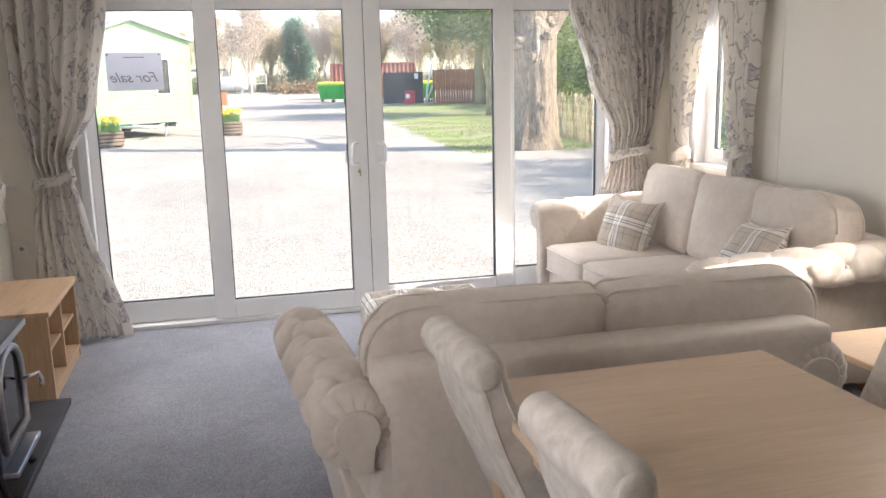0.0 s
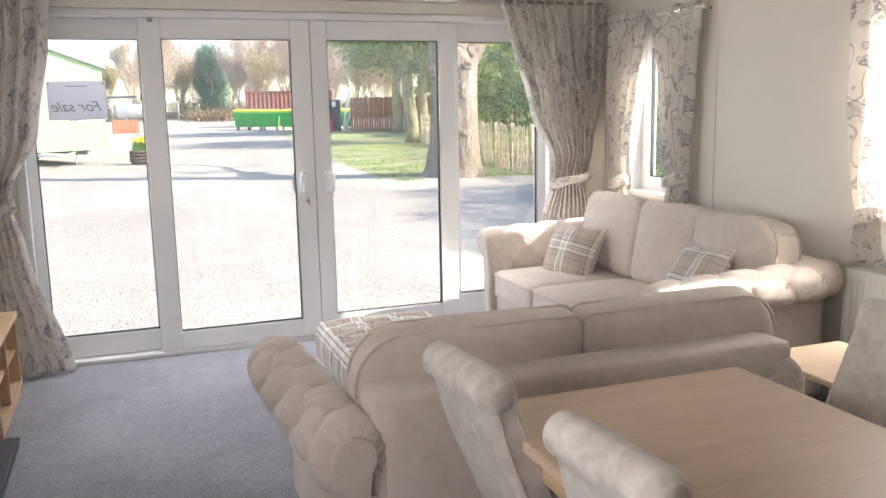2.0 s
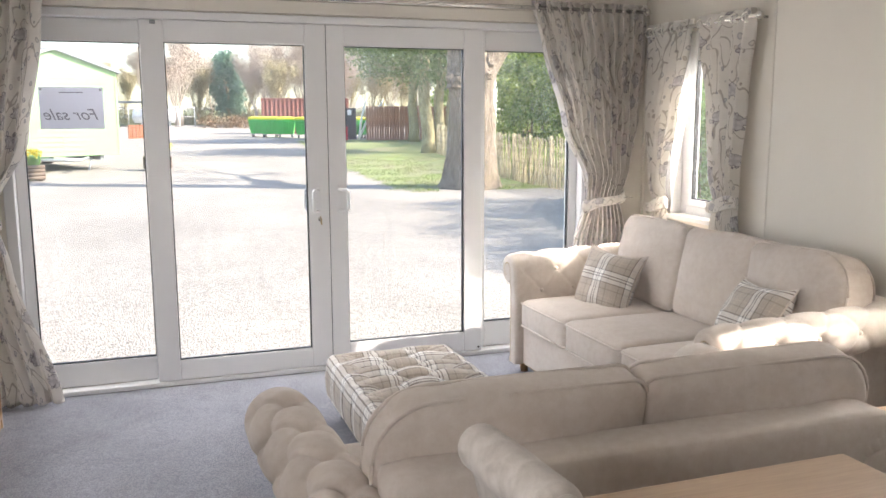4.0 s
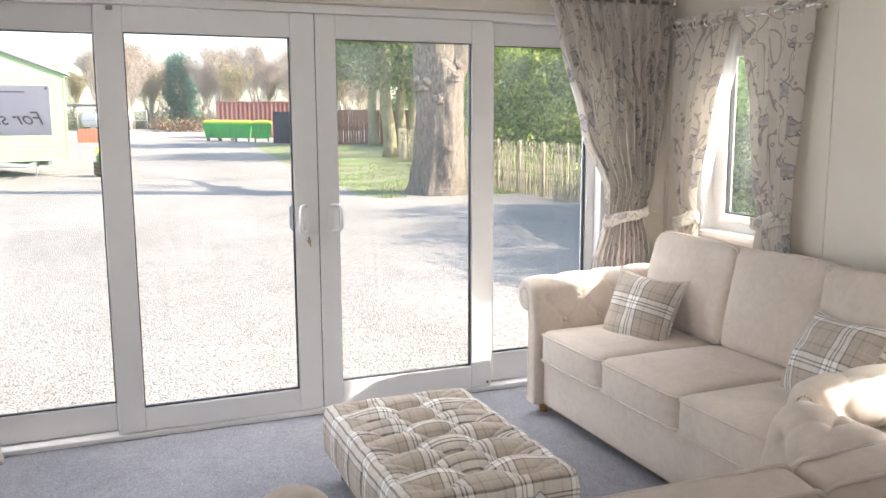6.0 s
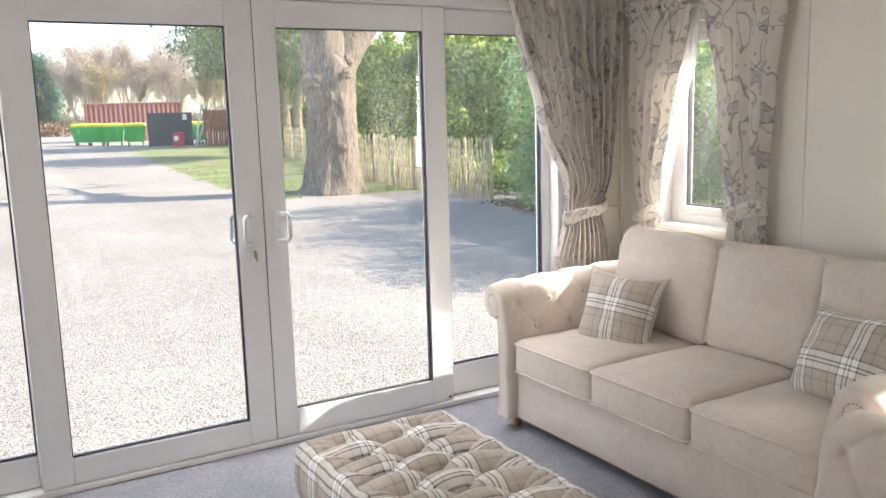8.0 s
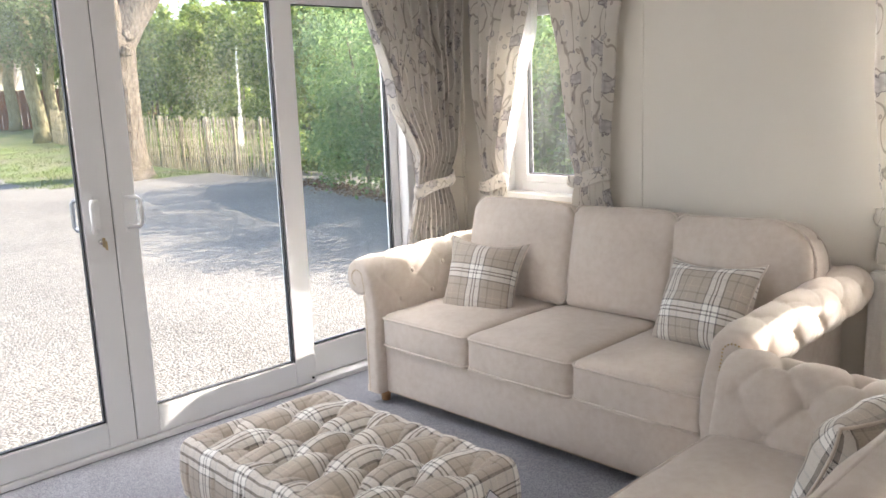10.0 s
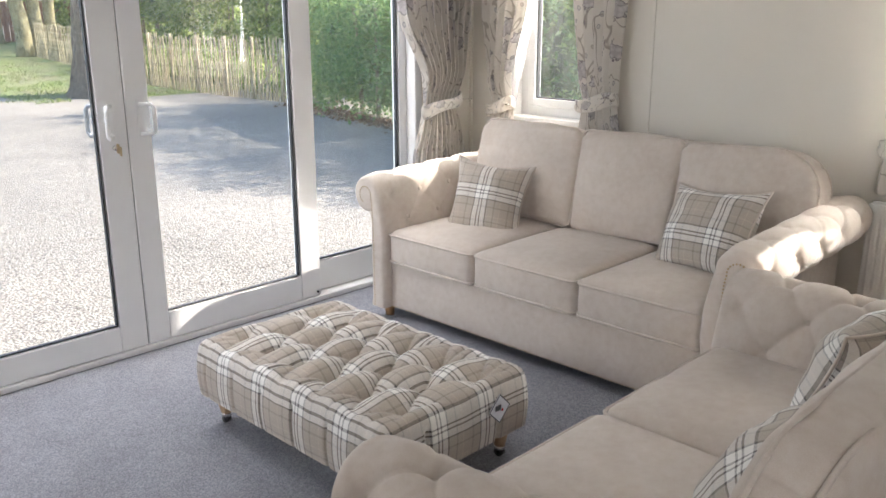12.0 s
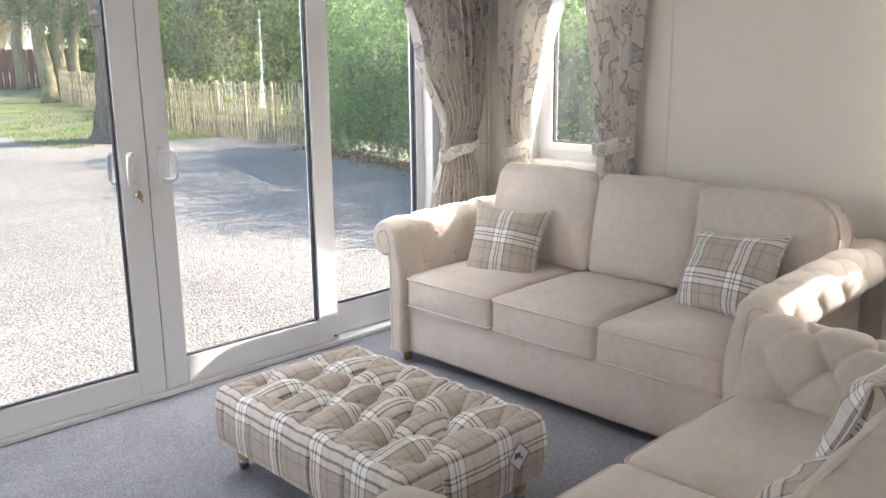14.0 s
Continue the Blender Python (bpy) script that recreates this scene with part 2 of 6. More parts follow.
def sheer_mat():
    m = Mat("white_voile", (0.9, 0.9, 0.9), 0.9)
    tr = m.node("ShaderNodeBsdfTranslucent", Color=(0.92, 0.92, 0.93, 1))
    tp = m.node("ShaderNodeBsdfTransparent", Color=(1, 1, 1, 1))
    a = m.node("ShaderNodeMixShader", Fac=0.6)
    b = m.node("ShaderNodeMixShader")
    m.t.links.new(m.p.outputs[0], a.inputs[1])
    m.t.links.new(tr.outputs[0], a.inputs[2])
    thread = m.ramp(m.noise(m.coord("UV"), 300, 2), [(0.35, 0.62), (0.65, 0.45)])
    m.put(b, "Fac", thread)
    m.t.links.new(a.outputs[0], b.inputs[1])
    m.t.links.new(tp.outputs[0], b.inputs[2])
    m.t.links.new(b.outputs[0], m.t.nodes["Material Output"].inputs[0])
    return m.m


SHEER = sheer_mat()
CHROME = vary("polished_chrome", (0.75, 0.74, 0.72), (0.82, 0.81, 0.79), 9, 0.16, 80, 0.03, 1.0).m
NAIL = vary("aged_brass", (0.42, 0.31, 0.17), (0.55, 0.42, 0.25), 60, 0.35, 300, 0.1, 1.0).m
ENAMEL = vary("radiator_enamel", (0.80, 0.79, 0.77), (0.84, 0.83, 0.81), 4, 0.35, 90, 0.04).m
SOCKET = vary("white_plastic", (0.76, 0.75, 0.72), (0.80, 0.79, 0.76), 8, 0.4, 140, 0.04).m
STOVE = vary("matt_black_iron", (0.022, 0.02, 0.024), (0.035, 0.03, 0.034), 7, 0.45, 130, 0.25).m
STOVE_TRIM = vary("grey_steel_trim", (0.30, 0.30, 0.33), (0.42, 0.42, 0.45), 9, 0.3, 90, 0.1, 0.9).m
STOVE_GLASS = vary("smoked_glass", (0.01, 0.01, 0.012), (0.016, 0.016, 0.018), 4, 0.06, 40, 0.0).m
SLATE = vary("black_slate", (0.045, 0.045, 0.055), (0.075, 0.075, 0.085), 3, 0.5, 35, 0.3).m
PAPER = vary("white_card", (0.76, 0.77, 0.83), (0.80, 0.81, 0.86), 4, 0.7, 200, 0.04).m
INK = vary("grey_ink", (0.10, 0.10, 0.12), (0.14, 0.14, 0.16), 30, 0.7, 200, 0.0).m


def thin_card_mat():
    m = Mat("thin_white_card", (0.80, 0.81, 0.86), 0.7)
    tone = m.ramp(m.noise(m.coord(), 6, 4), [(0.3, (0.78, 0.79, 0.85)), (0.7, (0.83, 0.84, 0.89))])
    m.color(tone)
    tr = m.node("ShaderNodeBsdfTranslucent", Color=tone)
    ms = m.node("ShaderNodeMixShader", Fac=0.35)
    m.t.links.new(m.p.outputs[0], ms.inputs[1])
    m.t.links.new(tr.outputs[0], ms.inputs[2])
    m.t.links.new(ms.outputs[0], m.t.nodes["Material Output"].inputs[0])
    return m.m


THIN_CARD = thin_card_mat()
PALE_INK = vary("faded_ink", (0.27, 0.27, 0.31), (0.32, 0.32, 0.36), 30, 0.7, 200, 0.0).m
RED_INK = vary("red_ink", (0.55, 0.05, 0.08), (0.60, 0.07, 0.10), 30, 0.7, 200, 0.0).m
GLASS_CASTOR = vary("dark_castor_rubber", (0.03, 0.03, 0.035), (0.06, 0.06, 0.07), 30, 0.3, 200, 0.0).m

# ---- mesh helpers ----


def mesh_of(name, verts, faces, mat, smooth=True, uvs=None):
    me = bpy.data.meshes.new(name)
    me.from_pydata([tuple(v) for v in verts], [], faces)
    if uvs is not None:
        layer = me.uv_layers.new(name="UVMap")
        flat = np.empty((len(me.loops), 2), dtype=np.float32)
        idx = np.empty(len(me.loops), dtype=np.int32)
        me.loops.foreach_get("vertex_index", idx)
        flat[:] = np.asarray(uvs, dtype=np.float32)[idx]
        layer.data.foreach_set("uv", flat.ravel())
    if smooth:
        me.polygons.foreach_set("use_smooth", [True] * len(me.polygons))
    me.materials.append(mat)
    me.update()
    return me


def thing(name, x=0.0, y=0.0, z=0.0, rz=0.0, **tags):
    """A top-level thing: an Empty at its base."""
    ob = new(name)
    ob.empty_display_size = 0.1
    ob.matrix_world = pose(x, y, z, 0, 0, rz)
    return tagged(ob, **tags)


def part(name, data, mat=None, parent=None, label="", m=None):
    """One mesh object under a thing or a part. data: a mesh, or a bmesh."""
    if isinstance(data, bmesh.types.BMesh):
        me = bpy.data.meshes.new(name)
        data.to_mesh(me)
        data.free()
        me.materials.append(mat)
    else:
        me = data
    ob = new(name, me)
    if parent is not None:
        ob.parent = parent
    if m is not None:
        ob.matrix_basis = m
    if label:
        tagged(ob, label=label)
    return ob


def add_box(bm, x0, y0, z0, x1, y1, z1, bevel=0.0, seg=2, m=None):
    r = bmesh.ops.create_cube(bm, size=1)
    for v in r["verts"]:
        v.co = Vector(((x0 + x1) / 2 + v.co.x * (x1 - x0), (y0 + y1) / 2 + v.co.y * (y1 - y0), (z0 + z1) / 2 + v.co.z * (z1 - z0)))
    vs = r["verts"]
    if bevel:
        edges = list({e for v in vs for e in v.link_edges})
        out = bmesh.ops.bevel(bm, geom=edges, offset=bevel, segments=seg, profile=0.5, affect="EDGES")
        vs = list({v for f in out["faces"] for v in f.verts} | {v for v in vs if v.is_valid})
    if m is not None:
        bmesh.ops.transform(bm, matrix=m, verts=vs)
    return bm


def box(x0, y0, z0, x1, y1, z1, bevel=0.004, seg=2, smooth=False):
    bm = bmesh.new()
    add_box(bm, x0, y0, z0, x1, y1, z1, bevel, seg)
    if smooth:
        for f in bm.faces:
            f.smooth = True
    return bm


def boxes(rows, bevel=0.003):
    bm = bmesh.new()
    for r in rows:
        add_box(bm, *r, bevel=bevel, seg=1)
    return bm


def add_tube(verts, faces, pts, radii, n=10, cap=True):
    """A tube along pts, appended to lists of verts and faces."""
    pts = [Vector(p) for p in pts]
    if not hasattr(radii, "__len__"):
        radii = [radii] * len(pts)
    base = len(verts)
    up = Vector((0, 0, 1))
    d0 = (pts[1] - pts[0]).normalized()
    if abs(d0.dot(up)) > 0.9:
        up = Vector((1, 0, 0))
    for i, p in enumerate(pts):
        d = (pts[min(i + 1, len(pts) - 1)] - pts[max(i - 1, 0)]).normalized()
        a = d.cross(up).normalized()
        b = a.cross(d).normalized()
        up = b
        for k in range(n):
            t = 2 * math.pi * k / n
            verts.append(p + (a * math.cos(t) + b * math.sin(t)) * radii[i])
    for i in range(len(pts) - 1):
        for k in range(n):
            q = base + i * n
            faces.append((q + k, q + (k + 1) % n, q + n + (k + 1) % n, q + n + k))
    if cap:
        faces.append(tuple(base + k for k in reversed(range(n))))
        faces.append(tuple(base + (len(pts) - 1) * n + k for k in range(n)))


def tube(name, pts, radii, mat, n=10, smooth=True):
    v, f = [], []
    add_tube(v, f, pts, radii, n)
    return mesh_of(name, v, f, mat, smooth)


def grid_faces(nu, nv, base=0, closed_u=False):
    f = []
    for j in range(nv - 1):
        for i in range(nu if closed_u else nu - 1):
            a, b = base + j * nu + i, base + j * nu + (i + 1) % nu
            f.append((a, b, b + nu, a + nu))
    return f


def pad(sx, sy, sz, r=0.05, n=14, puff=(0.0, 0.0, 0.0), corners=None, wrinkle=0.003, seed=0, uv=False):
    """An upholstered block about the origin: rounded edges, swollen faces, and large corner radii in the x-z plane where given."""
    verts, faces, uvs, index = [], [], [], {}
    half = (sx / 2, sy / 2, sz / 2)
    ts = [-1 + 2 * i / n for i in range(n + 1)]
    for axis in range(3):
        o1, o2 = (axis + 1) % 3, (axis + 2) % 3
        for s in (-1, 1):
            ids = {}
            for i, a in enumerate(ts):
                for j, b in enumerate(ts):
                    q = [0, 0, 0]
                    q[axis], q[o1], q[o2] = s, a, b
                    key = tuple(round(k, 5) for k in q)
                    if key not in index:
                        # crowd the rows towards the edges, so that they round well
                        w = [math.copysign(abs(k) ** 0.75, k) for k in q]
                        p = [w[k] * half[k] for k in range(3)]
                        inner = [max(-half[k] + r, min(half[k] - r, p[k])) for k in range(3)]
                        d = Vector([p[k] - inner[k] for k in range(3)])
                        if d.length > 1e-9:
                            d = d.normalized() * r
                        p = Vector(inner) + d
                        e = [1 - min(1.0, abs(p[k]) / half[k]) ** 2 for k in range(3)]
                        p.x += math.copysign(puff[0] * e[1] * e[2], p.x) * (abs(p.x) / half[0])
                        p.y += math.copysign(puff[1] * e[0] * e[2], p.y) * (abs(p.y) / half[1])
                        p.z += math.copysign(puff[2] * e[0] * e[1], p.z) * (abs(p.z) / half[2])
                        if corners:
                            for cx, cz, rad in corners:
                                dx, dz = cx * p.x - (half[0] - rad), cz * p.z - (half[2] - rad)
                                if dx > 0 and dz > 0:
                                    k = max(dx, dz) / math.hypot(dx, dz)
                                    p.x, p.z = cx * (half[0] - rad + dx * k), cz * (half[2] - rad + dz * k)
                        nz = noise.noise_vector(Vector((p.x, p.y, p.z)) * 9 + Vector((seed * 7.3, 0, 0)))
                        p += nz * wrinkle
                        index[key] = len(verts)
                        verts.append(p)
                        uvs.append((q[0] * half[0] + 0.7 * q[1] * half[1], q[2] * half[2] + 0.7 * q[1] * half[1]) if uv else (0, 0))
                    ids[i, j] = index[key]
            for i in range(n):
                for j in range(n):
                    f = (ids[i, j], ids[i + 1, j], ids[i + 1, j + 1], ids[i, j + 1])
                    faces.append(f if s > 0 else f[::-1])
    return verts, faces, uvs


def rounded_loop(sx, sz, rads, y, n=7, puff=0.0):
    """A closed line round a rounded rectangle in the x-z plane. rads: (+x+z, -x+z, -x-z, +x-z)."""
    pts = []
    for (cx, cz), rad, a0 in zip(((1, 1), (-1, 1), (-1, -1), (1, -1)), rads, (0, 90, 180, 270)):
        for i in range(n + 1):
            a = radians(a0 + 90 * i / n)
            pts.append((cx * (sx / 2 - rad) + rad * math.cos(a), y, cz * (sz / 2 - rad) + rad * math.sin(a)))
    return pts + [pts[0]]

# ---- structure of the room ----
XW, XE, YN, YS, ZC = -1.09, 3.20, 5.36, -3.4, 2.36
DOOR_L, DOOR_R, DOOR_H = -0.67, 2.78, 2.09
WIN = {"window_1": (4.35, 4.98, 0.90, 1.96), "window_2": (2.14, 2.95, 0.98, 1.96)}


def structure(name, data, mat=None, label="", parent=None):
    ob = part(name, data, mat, parent)
    return tagged(ob, label=label, kind="structure")


structure("floor", box(XW - 0.1, YS - 0.1, -0.12, XE + 0.1, 5.285, 0.0, 0), CARPET, "grey-beige cut-pile carpet over the whole lounge floor")
structure("ceiling", box(XW - 0.1, YS - 0.1, ZC, XE + 0.1, YN + 0.1, ZC + 0.08, 0), CEILING, "plain off-white ceiling boards")


def wall_with_holes(name, axis, at, thick, span, height, holes, label):
    """An upright wall along x or y with openings (from, to, bottom, top), made of blocks that butt."""
    bm = bmesh.new()

    def block(a0, a1, z0, z1):
        if a1 - a0 > 1e-4 and z1 - z0 > 1e-4:
            if axis == "x":
                add_box(bm, a0, at, z0, a1, at + thick, z1)
            else:
                add_box(bm, at, a0, z0, at + thick, a1, z1)

    a = span[0]
    for h0, h1, b, t in sorted(holes):
        block(a, h0, 0, height)
        block(h0, h1, 0, b)
        block(h0, h1, t, height)
        a = h1
    block(a, span[1], 0, height)
    return structure(name, bm, WALL, label)


wall_with_holes("wall_north", "x", YN - 0.06, 0.14, (XW, XE), ZC, [(DOOR_L, DOOR_R, -0.01, DOOR_H)], "cream wallboard round the patio doors")
wall_with_holes("wall_east", "y", XE, 0.17, (YS, YN + 0.08), ZC, list(WIN.values()), "cream vinyl wallboard with two windows")
# the second opening is for the added, unseen dining-end window
wall_with_holes("wall_west", "y", XW - 0.12, 0.12, (YS, YN + 0.08), ZC, [(3.92, 4.72, 0.90, 1.96), (-0.15, 1.25, 0.90, 1.96)], "cream vinyl wallboard beside the fireplace")
wall_with_holes("wall_south", "x", YS - 0.12, 0.12, (XW, XE), ZC, [], "plain cream wallboard behind the dining end")

for y in (4.10, 1.20, -0.02, -1.24):
    structure("trim", box(XE - 0.006, y - 0.011, 0.0, XE + 0.002, y + 0.011, ZC, 0.002), WALL, "narrow cover strip over a wallboard joint")
structure("trim", box(XE - 0.016, YN - 0.076, 0, XE + 0.002, YN - 0.058, ZC, 0.003), WALL, "corner bead where two walls meet")
for y0, y1 in ((YS, YN - 0.08),):
    structure("baseboard", box(XE - 0.014, y0, 0, XE + 0.002, y1, 0.07, 0.003), UPVC, "low white skirting board")

# pelmet boards over the patio doors
head = structure("trim", boxes([(DOOR_L - 0.06, 5.262, 2.095, DOOR_R + 0.06, 5.302, 2.165), (DOOR_L - 0.09, 5.245, 2.168, DOOR_R + 0.09, 5.302, 2.20),
                                (DOOR_L - 0.09, 5.275, 2.203, DOOR_R + 0.09, 5.302, 2.30)]), WALL, "stepped cream moulding above the patio doors")


def frame_bm(x0, x1, z0, z1, y0, y1, left, right, bottom, top):
    """A rectangular frame in the x-z plane with a sloped inner bead."""
    rows = [(x0, y0, z0, x0 + left, y1, z1), (x1 - right, y0, z0, x1, y1, z1),
            (x0 + left, y0, z0, x1 - right, y1, z0 + bottom), (x0 + left, y0, z1 - top, x1 - right, y1, z1)]
    return boxes(rows, 0.004)


def bead_mesh(x0, x1, z0, z1, y, w, d, mat):
    """A thin bead round a pane: inner edge at the given rectangle."""
    v = []
    for k, yy in ((0, y), (0, y + d), (w, y + d)):
        v += [(x0 - k, yy, z0 - k), (x1 + k, yy, z0 - k), (x1 + k, yy, z1 + k), (x0 - k, yy, z1 + k)]
    f = []
    for r in (0, 1):
        for i in range(4):
            f.append((r * 4 + i, r * 4 + (i + 1) % 4, r * 4 + 4 + (i + 1) % 4, r * 4 + 4 + i))
    return mesh_of("bead", v, f, mat, False)


def pane(name, x0, x1, z0, z1, y, parent, label=""):
    """A double-glazed unit: two thin sheets with a dark edge seal between."""
    g = part(name, box(x0, y, z0, x1, y + 0.004, z1, 0), GLASS, parent, label)
    g.visible_shadow = False
    return g


doors = thing("door_1", label="white four-panel sliding patio doors, closed, with large clear panes", kind="structure")
part("outer_frame", boxes([(DOOR_L, 5.285, 0.0, DOOR_L + 0.055, 5.43, DOOR_H), (DOOR_R - 0.055, 5.285, 0.0, DOOR_R, 5.43, DOOR_H),
                           (DOOR_L + 0.055, 5.285, 2.047, DOOR_R - 0.055, 5.43, DOOR_H), (DOOR_L + 0.055, 5.280, 0.0, DOOR_R - 0.055, 5.43, 0.028)], 0.004), UPVC, doors)


def leaf(name, x0, x1, gx0, gx1, gz0, gz1, y0, y1, z0, z1):
    lf = part(name, frame_bm(x0, x1, z0, z1, y0, y1, gx0 - x0, x1 - gx1, gz0 - z0, z1 - gz1), UPVC, doors)
    part("bead", bead_mesh(gx0, gx1, gz0, gz1, y0 + 0.002, 0.012, 0.012, UPVC), None, lf)
    part("gasket", boxes([(gx0 - 0.004, y0 + 0.016, gz0 - 0.004, gx0 + 0.005, y0 + 0.04, gz1 + 0.004), (gx1 - 0.005, y0 + 0.016, gz0 - 0.004, gx1 + 0.004, y0 + 0.04, gz1 + 0.004),
                          (gx0 + 0.005, y0 + 0.016, gz0 - 0.004, gx1 - 0.005, y0 + 0.04, gz0 + 0.005), (gx0 + 0.005, y0 + 0.016, gz1 - 0.004, gx1 - 0.005, y0 + 0.04, gz1 + 0.003)], 0), GASKET, lf, "black rubber glazing seal")
    pane("pane", gx0 + 0.002, gx1 - 0.002, gz0, gz1, y0 + 0.024, lf)
    return lf


leaf("fixed_panel", DOOR_L + 0.055, 0.105, -0.56, 0.043, 0.165, 1.925, 5.355, 5.415, 0.03, 2.045)
leaf("fixed_panel", 1.975, DOOR_R - 0.055, 2.068, 2.668, 0.195, 1.925, 5.355, 5.415, 0.03, 2.045)
left_leaf = leaf("sliding_panel", 0.045, 1.0535, 0.168, 0.931, 0.145, 1.926, 5.292, 5.348, 0.03, 2.044)
right_leaf = leaf("sliding_panel", 1.0575, 2.028, 1.161, 1.906, 0.157, 1.926, 5.292, 5.348, 0.03, 2.044)
part("meeting_seal", box(1.0535, 5.30, 0.03, 1.0575, 5.34, 2.044, 0), GASKET, doors, "dark brush seal between the two sliding panels")


def d_handle(lf, x, y, mat, label, out=-1, lean=0.0):
    h = 0.062
    pts = [(x, y, 1.035 + h), (x + lean * 0.8, y + out * 0.034, 1.035 + h), (x + lean, y + out * 0.045, 1.035 + h - 0.014),
           (x + lean, y + out * 0.045, 1.035 - h + 0.014), (x + lean * 0.8, y + out * 0.034, 1.035 - h), (x, y, 1.035 - h)]
    part("handle", tube("handle", pts, 0.0095, mat, 10), None, lf, label)
    part("handle_plate", box(x - 0.013, y + out * 0.004, 1.035 - 0.085, x + 0.013, y, 1.035 + 0.085, 0.003), mat, lf)


d_handle(left_leaf, 0.990, 5.292, UPVC, "white pull handle", -1, -0.038)
d_handle(right_leaf, 1.115, 5.292, UPVC, "white pull handle", -1, 0.045)
d_handle(left_leaf, 0.962, 5.348, SPACER, "grey outside pull handle", 1, -0.03)
lock = part("lock", tube("lock", [(0.994, 5.292, 0.925), (0.994, 5.274, 0.925)], 0.011, CHROME, 14), None, left_leaf, "chrome lock barrel with a key slot")
part("key", boxes([(0.9925, 5.248, 0.905, 0.9955, 5.276, 0.945), (0.9915, 5.235, 0.897, 0.9965, 5.25, 0.935)], 0.001), NAIL, left_leaf, "small brass key in the lock")
part("drain_plug", tube("drain_plug", [(2.005, 5.293, 0.052), (2.005, 5.286, 0.052)], 0.006, GASKET, 10), None, right_leaf, "small dark plug in the bottom rail")
part("vent_latch", box(0.10, 5.283, 2.02, 0.13, 5.294, 2.04, 0.002), SPACER, doors)


def house_window(name, x, y0, y1, z0, z1, side, split, label, recess=0.0):
    """A white window in an east or west wall; side: +1 when outside is towards +x."""
    w = thing(name, label=label, kind="structure")

    def b(rows, mat, nm, parent=w, bev=0.003):
        out = []
        for a0, b0, c0, a1, b1, c1 in rows:
            a0 += recess if a0 > 0 else 0.0
            xa, xb = x + side * a0, x + side * (a1 + recess)
            out.append((min(xa, xb), b0, c0, max(xa, xb), b1, c1))
        return part(nm, boxes(out, bev), mat, parent)

    f = 0.055
    b([(0.02, y0, z0, 0.09, y0 + f, z1), (0.02, y1 - f, z0, 0.09, y1, z1), (0.02, y0 + f, z0, 0.09, y1 - f, z0 + f), (0.02, y0 + f, z1 - f, 0.09, y1 - f, z1)], UPVC, "window_frame")
    b([(-0.035, y0 - 0.02, z0 - 0.022, -0.002 - recess, y1 + 0.02, z0 + 0.004), (0.0, y0 + 0.002, z0 + 0.001, 0.022, y1 - 0.002, z0 + 0.004)], UPVC, "window_sill", w, 0)
    if recess:
        b([(0.0, y0, z0 + 0.004, 0.018, y0 + 0.006, z1), (0.0, y1 - 0.006, z0 + 0.004, 0.018, y1, z1)], UPVC, "reveal_lining", w, 0)
    cells = [(y0 + f, y1 - f)]
    if split:
        mid = (y0 + y1) / 2
        b([(0.02, mid - 0.03, z0 + f, 0.09, mid + 0.03, z1 - f)], UPVC, "mullion")
        cells = [(y0 + f, mid - 0.03), (mid + 0.03, y1 - f)]
    for c0, c1 in cells:
        s = 0.042
        q0, q1, r0, r1 = c0 + 0.002, c1 - 0.002, z0 + f + 0.002, z1 - f - 0.002
        sash = b([(0.012, q0, r0, 0.075, q0 + s, r1), (0.012, q1 - s, r0, 0.075, q1, r1), (0.012, q0 + s, r0, 0.075, q1 - s, r0 + s), (0.012, q0 + s, r1 - s, 0.075, q1 - s, r1)], UPVC, "sash")
        b([(0.03, q0 + s, r0 + s, 0.06, q0 + s + 0.006, r1 - s), (0.03, q1 - s - 0.006, r0 + s, 0.06, q1 - s, r1 - s),
           (0.03, q0 + s + 0.006, r0 + s, 0.06, q1 - s - 0.006, r0 + s + 0.006)], GASKET, "gasket", sash, 0)
        xa, xb = sorted((x + side * (recess + 0.040), x + side * (recess + 0.044)))
        g = part("pane", box(xa, q0 + s, r0 + s, xb, q1 - s, r1 - s, 0), GLASS, sash)
        g.visible_shadow = False
    return w


house_window("window_1", XE, *WIN["window_1"], 1, False, "white window beside the long sofa, closed", 0.06)
house_window("window_2", XE, *WIN["window_2"], 1, False, "white window above the radiator, closed", 0.06)
house_window("window_3", XW, 3.92, 4.72, 0.90, 1.96, -1, False, "white window above the media unit, closed")
# unseen window, added to go with the dining lamp
house_window("added_window_4", XW, -0.15, 1.25, 0.90, 1.96, -1, True, "wide white window added unseen at the dining end, closed")

# ---- soft furniture ----


def tuft(a, b, crease=0.12, swell=0.20, reach=0.24):
    """Relief of deep buttoning, 0 at a button to 1 on a cushion's crown; buttons where a and b are both whole."""
    s = abs(math.sin(math.pi * a)) * abs(math.sin(math.pi * b))
    da, db = a - round(a), b - round(b)
    d = math.sqrt(da * da + db * db)
    fold = min(abs(da), abs(db))
    return swell * s ** 0.6 + crease * (1 - math.exp(-((fold / 0.045) ** 2))) + (1 - swell - crease) * (1 - math.exp(-((d / reach) ** 1.15)))


